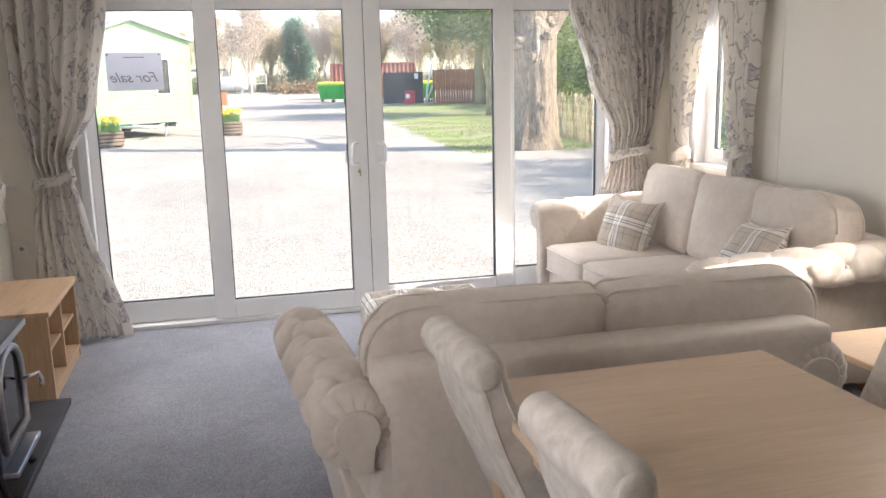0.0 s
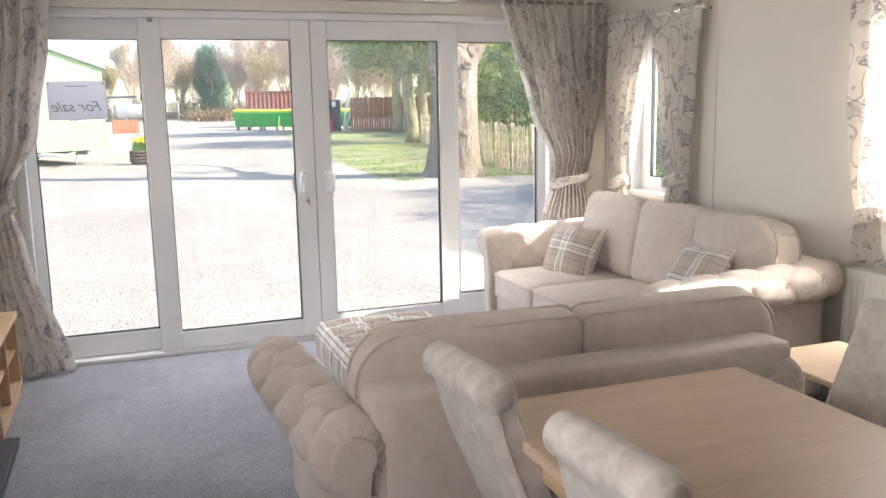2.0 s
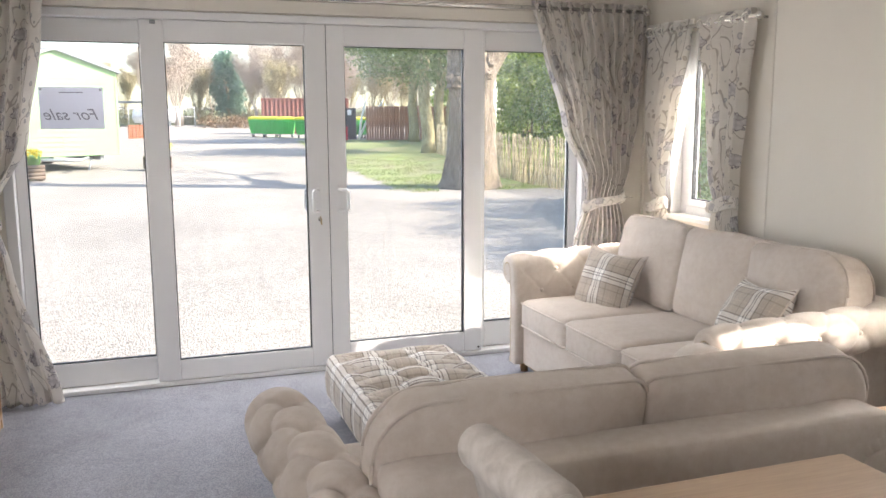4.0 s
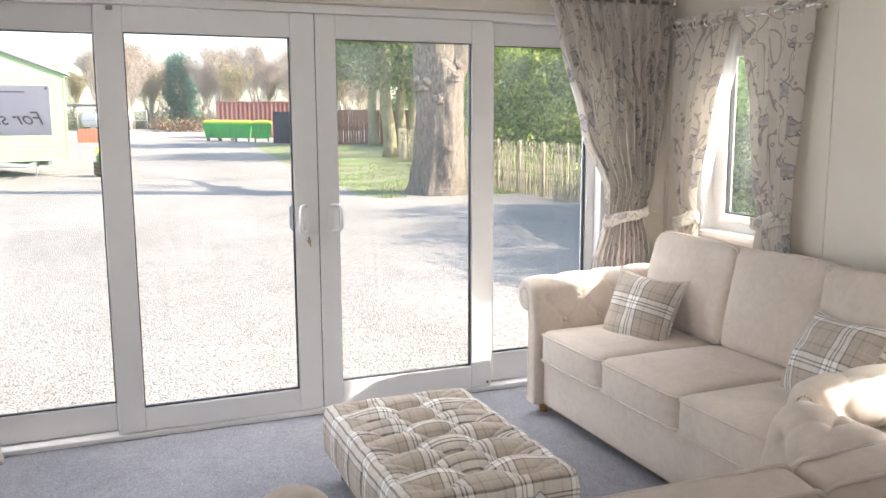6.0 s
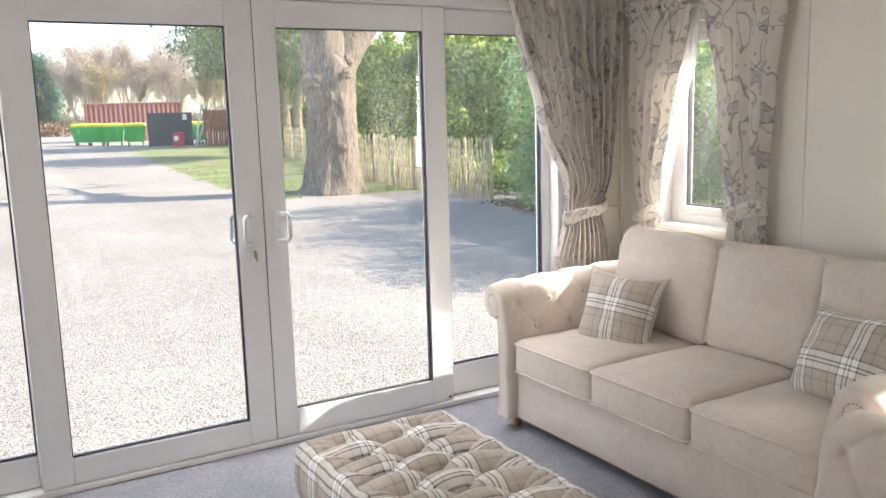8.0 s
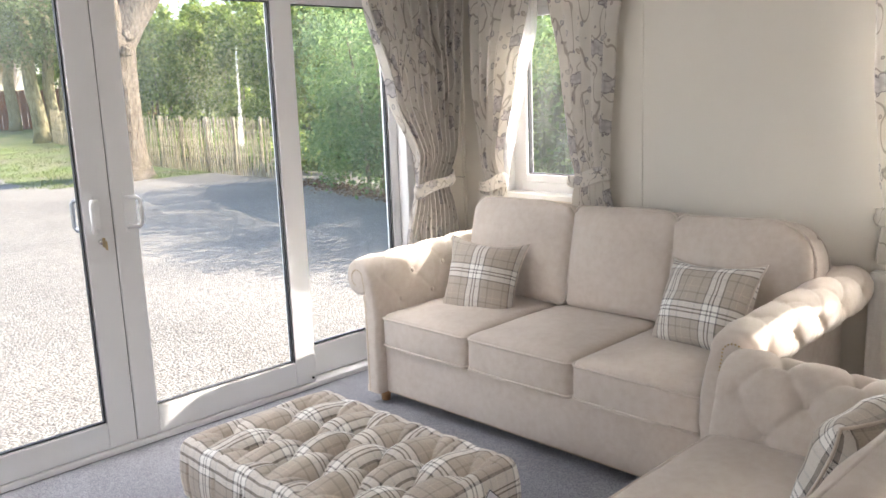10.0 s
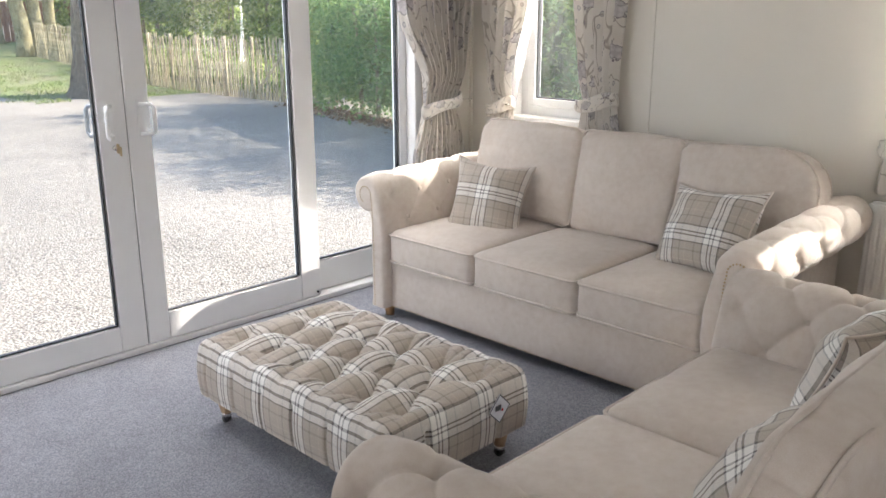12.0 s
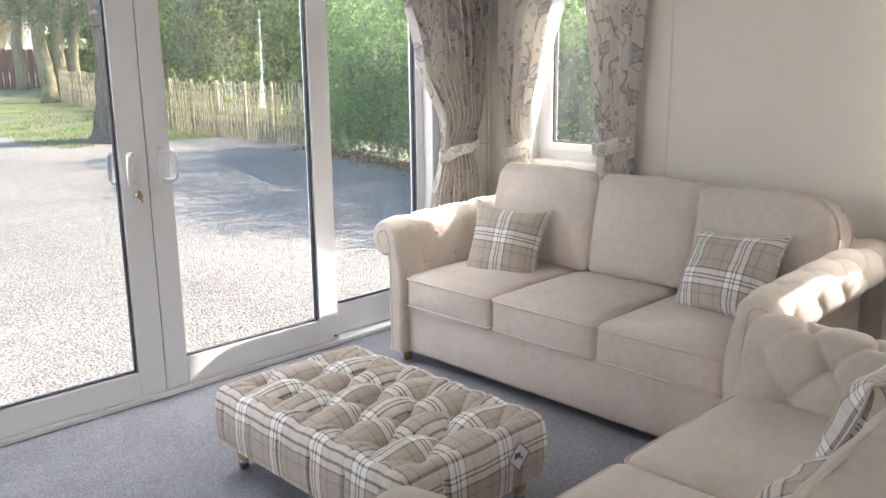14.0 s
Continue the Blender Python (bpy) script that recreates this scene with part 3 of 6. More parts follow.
def scroll_profile(r=0.082, cw=0.120, cz=0.618, post=0.095):
    """Section of a rolled arm: (outwards, up), from the inner foot over the roll to the outer foot. The inner face leans outwards."""
    pts = [(0.0, 0.06), (0.0, 0.16), (0.0, 0.27), (0.001, 0.34)]
    top = cw - r * math.cos(radians(12))
    for i in range(1, 10):
        t = i / 10
        pts.append((0.001 + (top - 0.001) * t ** 2.4, 0.34 + (cz - 0.34) * t))
    n = 26
    for i in range(n + 1):
        a = radians(168 - (168 + 120) * i / n)
        pts.append((cw + r * math.cos(a), cz + r * math.sin(a)))
    pts += [(post + 0.010, cz - r * 1.0), (post, cz - r * 1.3), (post, 0.30), (post, 0.15), (post, 0.06)]
    return pts


def resample(pts, n):
    d = [0.0]
    for p, q in zip(pts, pts[1:]):
        d.append(d[-1] + math.hypot(q[0] - p[0], q[1] - p[1]))
    ts = np.linspace(0, d[-1], n)
    return np.interp(ts, d, [p[0] for p in pts]), np.interp(ts, d, [p[1] for p in pts]), ts


def flat_in(s):
    """The buttoning is shallow on the inner face and deep over the roll."""
    return 0.55 + 0.45 * min(1.0, max(0.0, (s - 0.60) / 0.12))


def arm_mesh(name, depth, side, rise, low, deep, shape):
    """A rolled, deep-buttoned arm. Local: y from 0 (front) to depth; side +1 or -1: where outwards lies along x."""
    nu, nv = 170, 140
    w, z, s = resample(scroll_profile(**shape), nu)
    verts, faces, nrm = [], [], []
    s0, s1 = 0.25, s[-1] - 0.50
    for i in range(nu):
        i0, i1 = max(i - 1, 0), min(i + 1, nu - 1)
        tw, tz = w[i1] - w[i0], z[i1] - z[i0]
        ln = math.hypot(tw, tz) or 1
        nrm.append((-tz / ln, tw / ln))
    # softened over the concave bends, for the rounded ends
    soft_n = []
    for i in range(nu):
        run = nrm[max(0, i - 5):i + 6]
        a, b = sum(q[0] for q in run), sum(q[1] for q in run)
        ln = math.hypot(a, b) or 1
        soft_n.append((a / ln, b / ln))
    for j in range(nv):
        t = j / (nv - 1)
        y = t * depth
        for i in range(nu):
            nw, nz = nrm[i]
            fade = min(1.0, max(0.0, (s[i] - s0) / 0.06)) * min(1.0, max(0.0, (s1 - s[i]) / 0.08))
            ends = min(1.0, y / 0.075) * min(1.0, (depth - y) / 0.06)
            p, q = (s[i] - 0.43) / 0.125, (y - 0.15) / 0.105
            k = tuft((p + q) / 2, (q - p) / 2, 0.14, 0.10, 0.17)
            h = fade * (0.018 * (0.45 + 0.55 * ends) - deep * flat_in(s[i]) * (1 - k) * ends)
            h += 0.0022 * noise.noise(Vector((s[i] * 16, y * 7, side * 3.0 + depth)))
            zz = z[i] + nz * h
            if zz > 0.45:
                zz += rise * t + low * min(1.0, (zz - 0.45) / 0.06)
            verts.append((side * (w[i] + nw * h), y, zz))
    faces = grid_faces(nu, nv)
    if side > 0:
        faces = [f[::-1] for f in faces]
    # rounded ends: rings drawn inwards, then closed across
    for j, out in ((0, -1), (nv - 1, 1)):
        ring = [j * nu + i for i in range(nu)]
        flip = (j == 0) == (side < 0)
        for ins, yo in ((0.003, 0.009), (0.008, 0.017), (0.014, 0.022), (0.021, 0.024)):
            base = len(verts)
            for i in range(nu):
                x, y, z_ = verts[j * nu + i]
                k = ins if 3 < i < nu - 4 else ins * 0.4
                verts.append((x - side * soft_n[i][0] * k, j / (nv - 1) * depth + out * yo, z_ - soft_n[i][1] * k))
            for a in range(nu - 1):
                f = (ring[a], base + a, base + a + 1, ring[a + 1])
                faces.append(f if flip else f[::-1])
            ring = [base + i for i in range(nu)]
        f = tuple(ring)
        faces.append(f[::-1] if flip else f)
    return mesh_of(name, verts, faces, FABRIC)


def nail_line(pts, step, r):
    """Round nail heads along a line."""
    verts, faces = [], []
    pts = [Vector(p) for p in pts]
    d = [0.0]
    for p, q in zip(pts, pts[1:]):
        d.append(d[-1] + (q - p).length)
    n = max(2, int(d[-1] / step))
    for i in range(n + 1):
        t = d[-1] * i / n
        k = max(0, min(len(pts) - 2, int(np.searchsorted(d, t)) - 1))
        c = pts[k].lerp(pts[k + 1], (t - d[k]) / max(1e-6, d[k + 1] - d[k]))
        b = len(verts)
        for o in ((1, 0, 0), (-1, 0, 0), (0, 1, 0), (0, -1, 0), (0, 0, 1), (0, 0, -1)):
            verts.append(c + Vector(o) * r)
        for q in ((0, 2, 4), (2, 1, 4), (1, 3, 4), (3, 0, 4), (2, 0, 5), (1, 2, 5), (3, 1, 5), (0, 3, 5)):
            faces.append(tuple(b + k for k in q))
    return verts, faces


def buttons_on_arm(depth, side, parent, rise, low, deep, shape):
    w, z, s = resample(scroll_profile(**shape), 200)
    for a in range(-6, 9):
        for b in range(-6, 9):
            p, q = a - b, a + b
            ss, y = 0.43 + 0.125 * p, 0.15 + 0.105 * q
            if 0.32 < ss < s[-1] - 0.56 and 0.07 < y < depth - 0.06:
                i = int(np.searchsorted(s, ss))
                tw, tz = w[i + 1] - w[i - 1], z[i + 1] - z[i - 1]
                ln = math.hypot(tw, tz)
                nw, nz = -tz / ln, tw / ln
                h = 0.019 - (deep - 0.002) * flat_in(ss)
                c = Vector((side * (w[i] + nw * h), y, z[i] + nz * h + (rise * y / depth + low if z[i] > 0.45 else 0)))
                d = Vector((side * nw, 0, nz))
                me = tube("button", [c, c + d * 0.006, c + d * 0.009], [0.0125, 0.0115, 0.005], FABRIC, 10)
                part("button", me, None, parent)


def piping(name, loop, r, parent, m=None, mat=None):
    part(name, tube(name, loop, r, mat or FABRIC, 6), None, parent, m=m)


def sofa(name, seats, seat_w, depth, x, y, rz, label, back_top, rise, edges, rear_disc=False, low=0.0, deep=0.032, splay=0.0, **shape):
    """A sofa with rolled buttoned arms. Local: front at y=0, back towards +y. edges: where the back cushions part, along x. splay: degrees by which the arms open to the front."""
    so = thing(name, x, y, 0, rz, label=label, category="sofa")
    half = seats * seat_w / 2
    part("base", box(-half - 0.09, 0.03, 0.055, half + 0.09, depth - 0.02, 0.29, 0.012, 3, True), FABRIC, so)
    v, f = nail_line([(-half - 0.09, 0.024, 0.066), (half + 0.09, 0.024, 0.066)], 0.0125, 0.0042)
    part("nail_trim", mesh_of("nail_trim", v, f, NAIL), None, so, "row of aged brass nail heads")
    for sx in (-1, 1):
        for yy in (0.06, depth - 0.08):
            part("foot", tube("foot", [(sx * (half + 0.05), yy, 0.0), (sx * (half + 0.05), yy, 0.06)], [0.022, 0.028], OAK_DARK, 12), None, so, "short dark wooden foot")
    rc, rz_, rr = shape.get("cw", 0.120), shape.get("cz", 0.618) + low, shape.get("r", 0.082)
    for sx in (-1, 1):
        holder = part("arm", arm_mesh("arm", depth - 0.03, sx, rise, low, deep, shape), None, so, m=pose(sx * half, 0.0, 0, 0, 0, sx * splay))
        buttons_on_arm(depth - 0.03, sx, holder, rise, low, deep, shape)
        # nail heads beside the padded front band, curling into the scroll
        line = [(sx * 0.066, -0.0245, 0.07), (sx * 0.066, -0.0245, 0.42), (sx * 0.070, -0.0245, 0.50), (sx * (rc - 0.046), -0.0245, rz_ - 0.045)]
        line += [(sx * (rc + 0.040 * math.cos(radians(a))), -0.0245, rz_ + 0.040 * math.sin(radians(a))) for a in range(190, -80, -18)]
        v, f = nail_line(line, 0.0125, 0.0048)
        part("nail_trim", mesh_of("nail_trim", v, f, NAIL), None, holder, "curling row of aged brass nail heads")
        if rear_disc:
            c = Vector((sx * rc, depth - 0.055, rz_ + rise))
            v, f = [], []
            steps = [(0.0, rr + 0.016), (0.018, rr + 0.018), (0.036, rr + 0.011), (0.049, rr - 0.006), (0.056, rr - 0.026), (0.057, rr - 0.044), (0.057, rr - 0.06)]
            add_tube(v, f, [c + Vector((0, a, 0)) for a, _ in steps], [r for _, r in steps], 96, False)
            for k, q in enumerate(v):
                i = k % 96
                row = k // 96
                pleat = 0.0036 * abs(math.sin(i * math.pi / 6.0)) - 0.002 + 0.002 * math.sin(i * 0.9)
                v[k] = q + (q - c - Vector((0, steps[row][0], 0))).normalized() * pleat * (0.0, 0.0, 0.7, 1.0, 1.0, 0.4, 0.0)[row]
                v[k].y -= (0.0, 0.0, 0.0, 0.004, 0.005, 0.0, 0.0)[row] * (1 - abs(math.sin(i * math.pi / 6.0))) ** 3
            part("gathered_end", mesh_of("gathered_end", v, f, FABRIC), None, holder, "pleated end of the rolled arm")
            # keyhole panel: a disc with a tail that runs down to the base
            ya = depth + 0.010
            rd = rr - 0.034
            out = [(sx * (rc + rd * math.cos(radians(a))), rz_ + rise + rd * math.sin(radians(a))) for a in range(-40, 221, 10)]
            out += [(sx * (rc - rd * 0.66), rz_ + rise - rd * 1.2), (sx * (rc - rd * 0.62), rz_ + rise - rr * 1.15), (sx * (rc + rd * 0.35), rz_ + rise - rr * 1.15), (sx * (rc + rd * 0.45), rz_ + rise - rd * 1.1)]
            n = len(out)
            pv = [(a, ya - 0.012, b) for a, b in out] + [(a, ya, b) for a, b in out] + [(sx * rc + (a - sx * rc) * 0.93, ya + 0.004, (rz_ + rise) + (b - rz_ - rise) * 0.97) for a, b in out]
            pf = [(i, (i + 1) % n, n + (i + 1) % n, n + i) for i in range(n)] + [(n + i, n + (i + 1) % n, 2 * n + (i + 1) % n, 2 * n + i) for i in range(n)] + [tuple(range(2 * n, 3 * n))]
            part("end_panel", mesh_of("end_panel", pv, pf if sx < 0 else [q[::-1] for q in pf], FABRIC, False), None, holder, "keyhole-shaped covered panel on the arm's end")
    # back frame
    extra, shift = (0.18, 0.0) if seats > 2 else (0.155, -0.060)
    part("back_frame", mesh_of("back_frame", *pad(2 * half + extra, 0.17, 0.70, 0.035, 16, (0, 0.012, 0.0), None, 0.002, 3)[:2], FABRIC), None, so, m=pose(shift, depth - 0.085, 0.385 if seats > 2 else 0.375))
    for i in range(seats):
        cx = -half + seat_w * (i + 0.5)
        v, f, u = pad(seat_w - 0.006, 0.68, 0.175, 0.035, 16, (0.0, 0.012, 0.020), None, 0.003, i)
        sc = part("seat_cushion", mesh_of("seat_cushion", v, f, FABRIC), None, so, m=pose(cx, 0.345, 0.370 if seats > 2 else 0.380))
        for zz in (0.066, -0.066):
            loop = [(px, py, zz) for px, _, py in rounded_loop(seat_w - 0.004, 0.690, (0.04,) * 4, 0)]
            piping("piping", loop, 0.0055, sc)
        first, last = i == 0, i == seats - 1
        big = (0.17, 0.10) if seats > 2 else (0.15, 0.15)
        cor = [(1, 1, big[0] if last else 0.05), (-1, 1, big[1] if first else 0.05)]
        hgt = back_top - 0.45
        bw, bx = edges[i + 1] - edges[i] + 0.008, (edges[i] + edges[i + 1]) / 2
        v, f, u = pad(bw, 0.19 if seats > 2 else 0.13, hgt, 0.032, 22, (0.0, 0.055 if seats > 2 else 0.03, 0.014), cor, 0.006, 10 + i)
        v = [p + Vector((0, 0.004 * noise.noise(Vector((p.x * 5 + 9 * i, p.z * 14, 2.0))), 0.004 * noise.noise(Vector((p.x * 8, i * 3.0, 5.0))))) for p in v]
        tilt = pose(bx, depth - (0.27 if seats > 2 else 0.24), 0.455 + hgt / 2, -11, (0.8, -0.6, -1.0)[i % 3], (-2.0, 0.8, 1.6)[i % 3])
        bc = part("back_cushion", mesh_of("back_cushion", v, f, FABRIC), None, so, m=tilt)
        for yy in ((-0.072, 0.072) if seats > 2 else (-0.044, 0.044)):
            loop = rounded_loop(bw + 0.002, hgt + 0.006, (big[0] if last else 0.05, big[1] if first else 0.05, 0.04, 0.04), yy)
            piping("piping", loop, 0.0055, bc)
    return so


long_sofa = sofa("sofa", 3, 0.553, 1.02, 2.075, 3.99, -90, "cream fabric three-seat sofa with buttoned rolled arms", 0.915, 0.03, (-0.85, -0.205, 0.325, 0.915))
short_sofa = sofa("sofa", 2, 0.64, 0.935, 1.178, 2.992, 179.5, "cream fabric two-seat sofa with its back to the dining table", 0.85, -0.01, (-0.832, -0.082, 0.656), True, -0.02, 0.070, 4.0, r=0.100, cz=0.590, cw=0.142)


def scatter_cushion(x, y, z, rx, ry, rz, w, h, label, seed):
    """A small square cushion with drawn-out corners. Local: face in the x-z plane."""
    n = 20
    verts, uvs = [], []
    faces = []
    for side in (-1, 1):
        base = len(verts)
        for j in range(n + 1):
            for i in range(n + 1):
                u, v = -1 + 2 * i / n, -1 + 2 * j / n
                bow = 1 - 0.17 * (1 - v * v) * abs(u) ** 3
                bow2 = 1 - 0.17 * (1 - u * u) * abs(v) ** 3
                t = ((1 - u * u) * (1 - v * v)) ** 0.5
                nz = noise.noise(Vector((u * 2.2, v * 2.2, seed + side))) * 0.018 * t
                verts.append((u * bow * w / 2, side * (0.108 * t + nz), v * bow2 * h / 2))
                uvs.append((u * w / 2 + 0.11 * seed, v * h / 2 + 0.07 * seed + (0.5 if side > 0 else 0)))
        for j in range(n):
            for i in range(n):
                a = base + j * (n + 1) + i
                q = (a, a + 1, a + n + 2, a + n + 1)
                faces.append(q if side < 0 else q[::-1])
    t = thing("scatter_cushion", label=label, category="cushion", group="tartan scatter cushions")
    t.matrix_world = pose(x, y, z, rx, ry, rz)
    cover = part("cover", mesh_of("cover", verts, faces, PLAID, True, uvs), None, t)
    edge = []
    for k in range(4):
        for i in range(n):
            u = -1 + 2 * i / n
            b = 1 - 0.17 * (1 - u * u)
            a, c = [(u * w / 2, -h / 2 * b), (w / 2 * b, u * h / 2), (-u * w / 2, h / 2 * b), (-w / 2 * b, -u * h / 2)][k]
            edge.append((a, 0, c))
    piping("piping", edge + edge[:1], 0.0045, t, None, FABRIC)
    return t


scatter_cushion(2.50, 4.54, 0.57, -22, 5, -68, 0.40, 0.42, "beige tartan cushion propped against the sofa arm", 1)
scatter_cushion(2.58, 3.42, 0.60, -28, -4, -100, 0.45, 0.40, "beige tartan cushion leaning on the end back cushion", 2)
scatter_cushion(1.60, 2.47, 0.60, -28, 4, 158, 0.40, 0.37, "beige tartan cushion leaning in the short sofa's corner", 3)
scatter_cushion(0.92, 2.42, 0.585, -38, 2, 190, 0.40, 0.36, "beige tartan cushion leaning back on the short sofa", 4)

# ---- buttoned footstool ----


def footstool(x0, y0, x1, y1, z0, z1):
    st = thing("footstool", (x0 + x1) / 2, (y0 + y1) / 2, 0, 0, label="beige tartan deep-buttoned footstool on turned wooden feet", category="footstool")
    lx, ly = x1 - x0, y1 - y0
    r = 0.05
    px, py = 0.160, 0.086

    verts, uvs, faces = [], [], []

    def relief(x, y):
        p, q = x / px, y / py
        k = tuft((p + q) / 2, (p - q) / 2, 0.07, 0.45, 0.22)
        e = min(1.0, max(0.0, (lx / 2 - 0.02 - abs(x)) / 0.13)) * min(1.0, max(0.0, (ly / 2 - 0.02 - abs(y)) / 0.12))
        # straight creases from the outer buttons to the rim
        if abs(x) > px:
            g = (y / py - 1) / 2
            k -= 0.55 * math.exp(-(((g - round(g)) / 0.055) ** 2)) * (1 - e)
        return k, e

    # top: rounded rim, rounded corners in plan
    nu, nv = 126, 190
    for j in range(nv + 1):
        for i in range(nu + 1):
            x, y = lx * (-0.5 + i / nu), ly * (-0.5 + j / nv)
            k, e = relief(x, y)
            u, v = x, y
            dx, dy = max(0.0, abs(x) - (lx / 2 - r)), max(0.0, abs(y) - (ly / 2 - r))
            if dx > 0 and dy > 0:
                q = max(dx, dy) / math.hypot(dx, dy)
                dx, dy = dx * q, dy * q
                x, y = math.copysign(lx / 2 - r + dx, x), math.copysign(ly / 2 - r + dy, y)
            d = min(1.0, math.hypot(dx, dy) / r)
            z = z1 - r * (1 - math.sqrt(max(0.0, 1 - d * d)))
            z += 0.018 * (1 - (2 * x / lx) ** 2) * (1 - (2 * y / ly) ** 2) - 0.072 * (1 - k) * (0.16 + 0.84 * e) * (1 - 0.6 * d)
            verts.append((x, y, z))
            uvs.append((u, v))
    faces += grid_faces(nu + 1, nv + 1)
    # side skirt, with a shallow fold under each button row
    ring = [(i, 0) for i in range(nu)] + [(nu, j) for j in range(nv)] + [(i, nv) for i in range(nu, 0, -1)] + [(0, j) for j in range(nv, 0, -1)]
    ids = [j * (nu + 1) + i for i, j in ring]
    prev = ids
    steps = 12
    for s in range(1, steps + 1):
        cur = []
        for vid in ids:
            x, y, zt = verts[vid]
            t = s / steps
            z = zt + (z0 - zt) * t
            dx, dy = max(0.0, abs(x) - (lx / 2 - r)), max(0.0, abs(y) - (ly / 2 - r))
            ln = math.hypot(dx, dy) or 1.0
            nx_, ny_ = math.copysign(dx / ln, x), math.copysign(dy / ln, y)
            along, pitch = (y, py) if dx >= dy else (x, px)
            g = (along / pitch - 1) / 2
            fold = math.exp(-(((g - round(g)) / 0.032) ** 2)) * 0.016 * (1 - 0.3 * t)
            o = 0.008 * math.sin(math.pi * t) - fold
            cur.append(len(verts))
            verts.append((x + nx_ * o, y + ny_ * o, z))
            drop = zt - z
            uvs.append((uvs[vid][0] + nx_ * drop, uvs[vid][1] + ny_ * drop))
        for a in range(len(ids)):
            b = (a + 1) % len(ids)
            faces.append((prev[b], prev[a], cur[a], cur[b]))
        prev = cur
    faces.append(tuple(prev))
    part("cover", mesh_of("cover", verts, faces, PLAID, True, uvs), None, st)
    # buttons
    for a in range(-9, 10):
        for b in range(-9, 10):
            x, y = (a + b) * px, (a - b) * py
            if abs(x) < lx / 2 - 0.07 and -0.40 < y < ly / 2 - 0.07:
                z = z1 - 0.068 + 0.018 * (1 - (2 * x / lx) ** 2) * (1 - (2 * y / ly) ** 2)
                me = tube("button", [(x, y, z - 0.004), (x, y, z + 0.004), (x, y, z + 0.008)], [0.0105, 0.010, 0.004], PLAID, 10)
                part("button", me, None, st)
    for sx in (-1, 1):
        for sy in (-1, 1):
            c = (sx * (lx / 2 - 0.075), sy * (ly / 2 - 0.075))
            leg = part("leg", tube("leg", [(*c, 0.032), (*c, 0.05), (*c, 0.075), (*c, z0 + 0.005)], [0.017, 0.021, 0.026, 0.034], OAK, 16), None, st, "turned light wood leg")
            part("castor", tube("castor", [(c[0] - 0.011, c[1], 0.0165), (c[0] + 0.011, c[1], 0.0165)], 0.0165, GLASS_CASTOR, 16), None, leg, "small dark castor")
            part("ferrule", tube("ferrule", [(*c, 0.026), (*c, 0.04)], [0.0185, 0.0195], CHROME, 14), None, leg, "chrome ferrule")
    # maker's card hanging on the short end
    card = part("swing_tag", box(-0.036, -0.0015, -0.036, 0.036, 0.0015, 0.036, 0.0005, 1), PAPER, st, "small white card label on a thread", m=pose(lx / 2 - 0.185, -ly / 2 - 0.014, 0.245, 0, 45, 0))
    part("tag_mark", box(-0.022, -0.0022, -0.004, 0.006, -0.0016, 0.014, 0), INK, card, m=pose(0, 0, 0, 0, -45, 0))
    part("tag_mark", tube("tag_mark", [(0.014, -0.0016, 0.004), (0.014, -0.0024, 0.004)], 0.005, RED_INK, 12), None, card)
    part("tag_rim", boxes([(-0.036, -0.0022, -0.036, 0.036, -0.0016, -0.033), (-0.036, -0.0022, 0.033, 0.036, -0.0016, 0.036), (-0.036, -0.0022, -0.033, -0.033, -0.0016, 0.033), (0.033, -0.0022, -0.033, 0.036, -0.0016, 0.033)], 0), INK, card)
    return st


footstool(0.848, 3.475, 1.516, 4.515, 0.125, 0.335)

# ---- dining end ----


def dining_table(x0, y0, x1, y1):
    t = thing("dining_table", (x0 + x1) / 2, (y0 + y1) / 2, 0, 0, label="light oak dining table with a plain bare top", category="table")
    w, l = (x1 - x0) / 2, (y1 - y0) / 2
    part("tabletop", box(-w, -l, 0.732, w, l, 0.76, 0.006, 3), OAK_TOP, t)
    part("apron", boxes([(-w + 0.05, -l + 0.05, 0.65, w - 0.05, -l + 0.07, 0.732), (-w + 0.05, l - 0.07, 0.65, w - 0.05, l - 0.05, 0.732),
                         (-w + 0.05, -l + 0.07, 0.65, -w + 0.07, l - 0.07, 0.732), (w - 0.07, -l + 0.07, 0.65, w - 0.05, l - 0.07, 0.732)]), OAK, t)
    for sx in (-1, 1):
        for sy in (-1, 1):
            part("leg", box(sx * (w - 0.06) - 0.035, sy * (l - 0.06) - 0.035, 0, sx * (w - 0.06) + 0.035, sy * (l - 0.06) + 0.035, 0.732, 0.006), OAK_UP, t)
    return t


dining_table(0.72, 0.55, 1.515, 1.815)


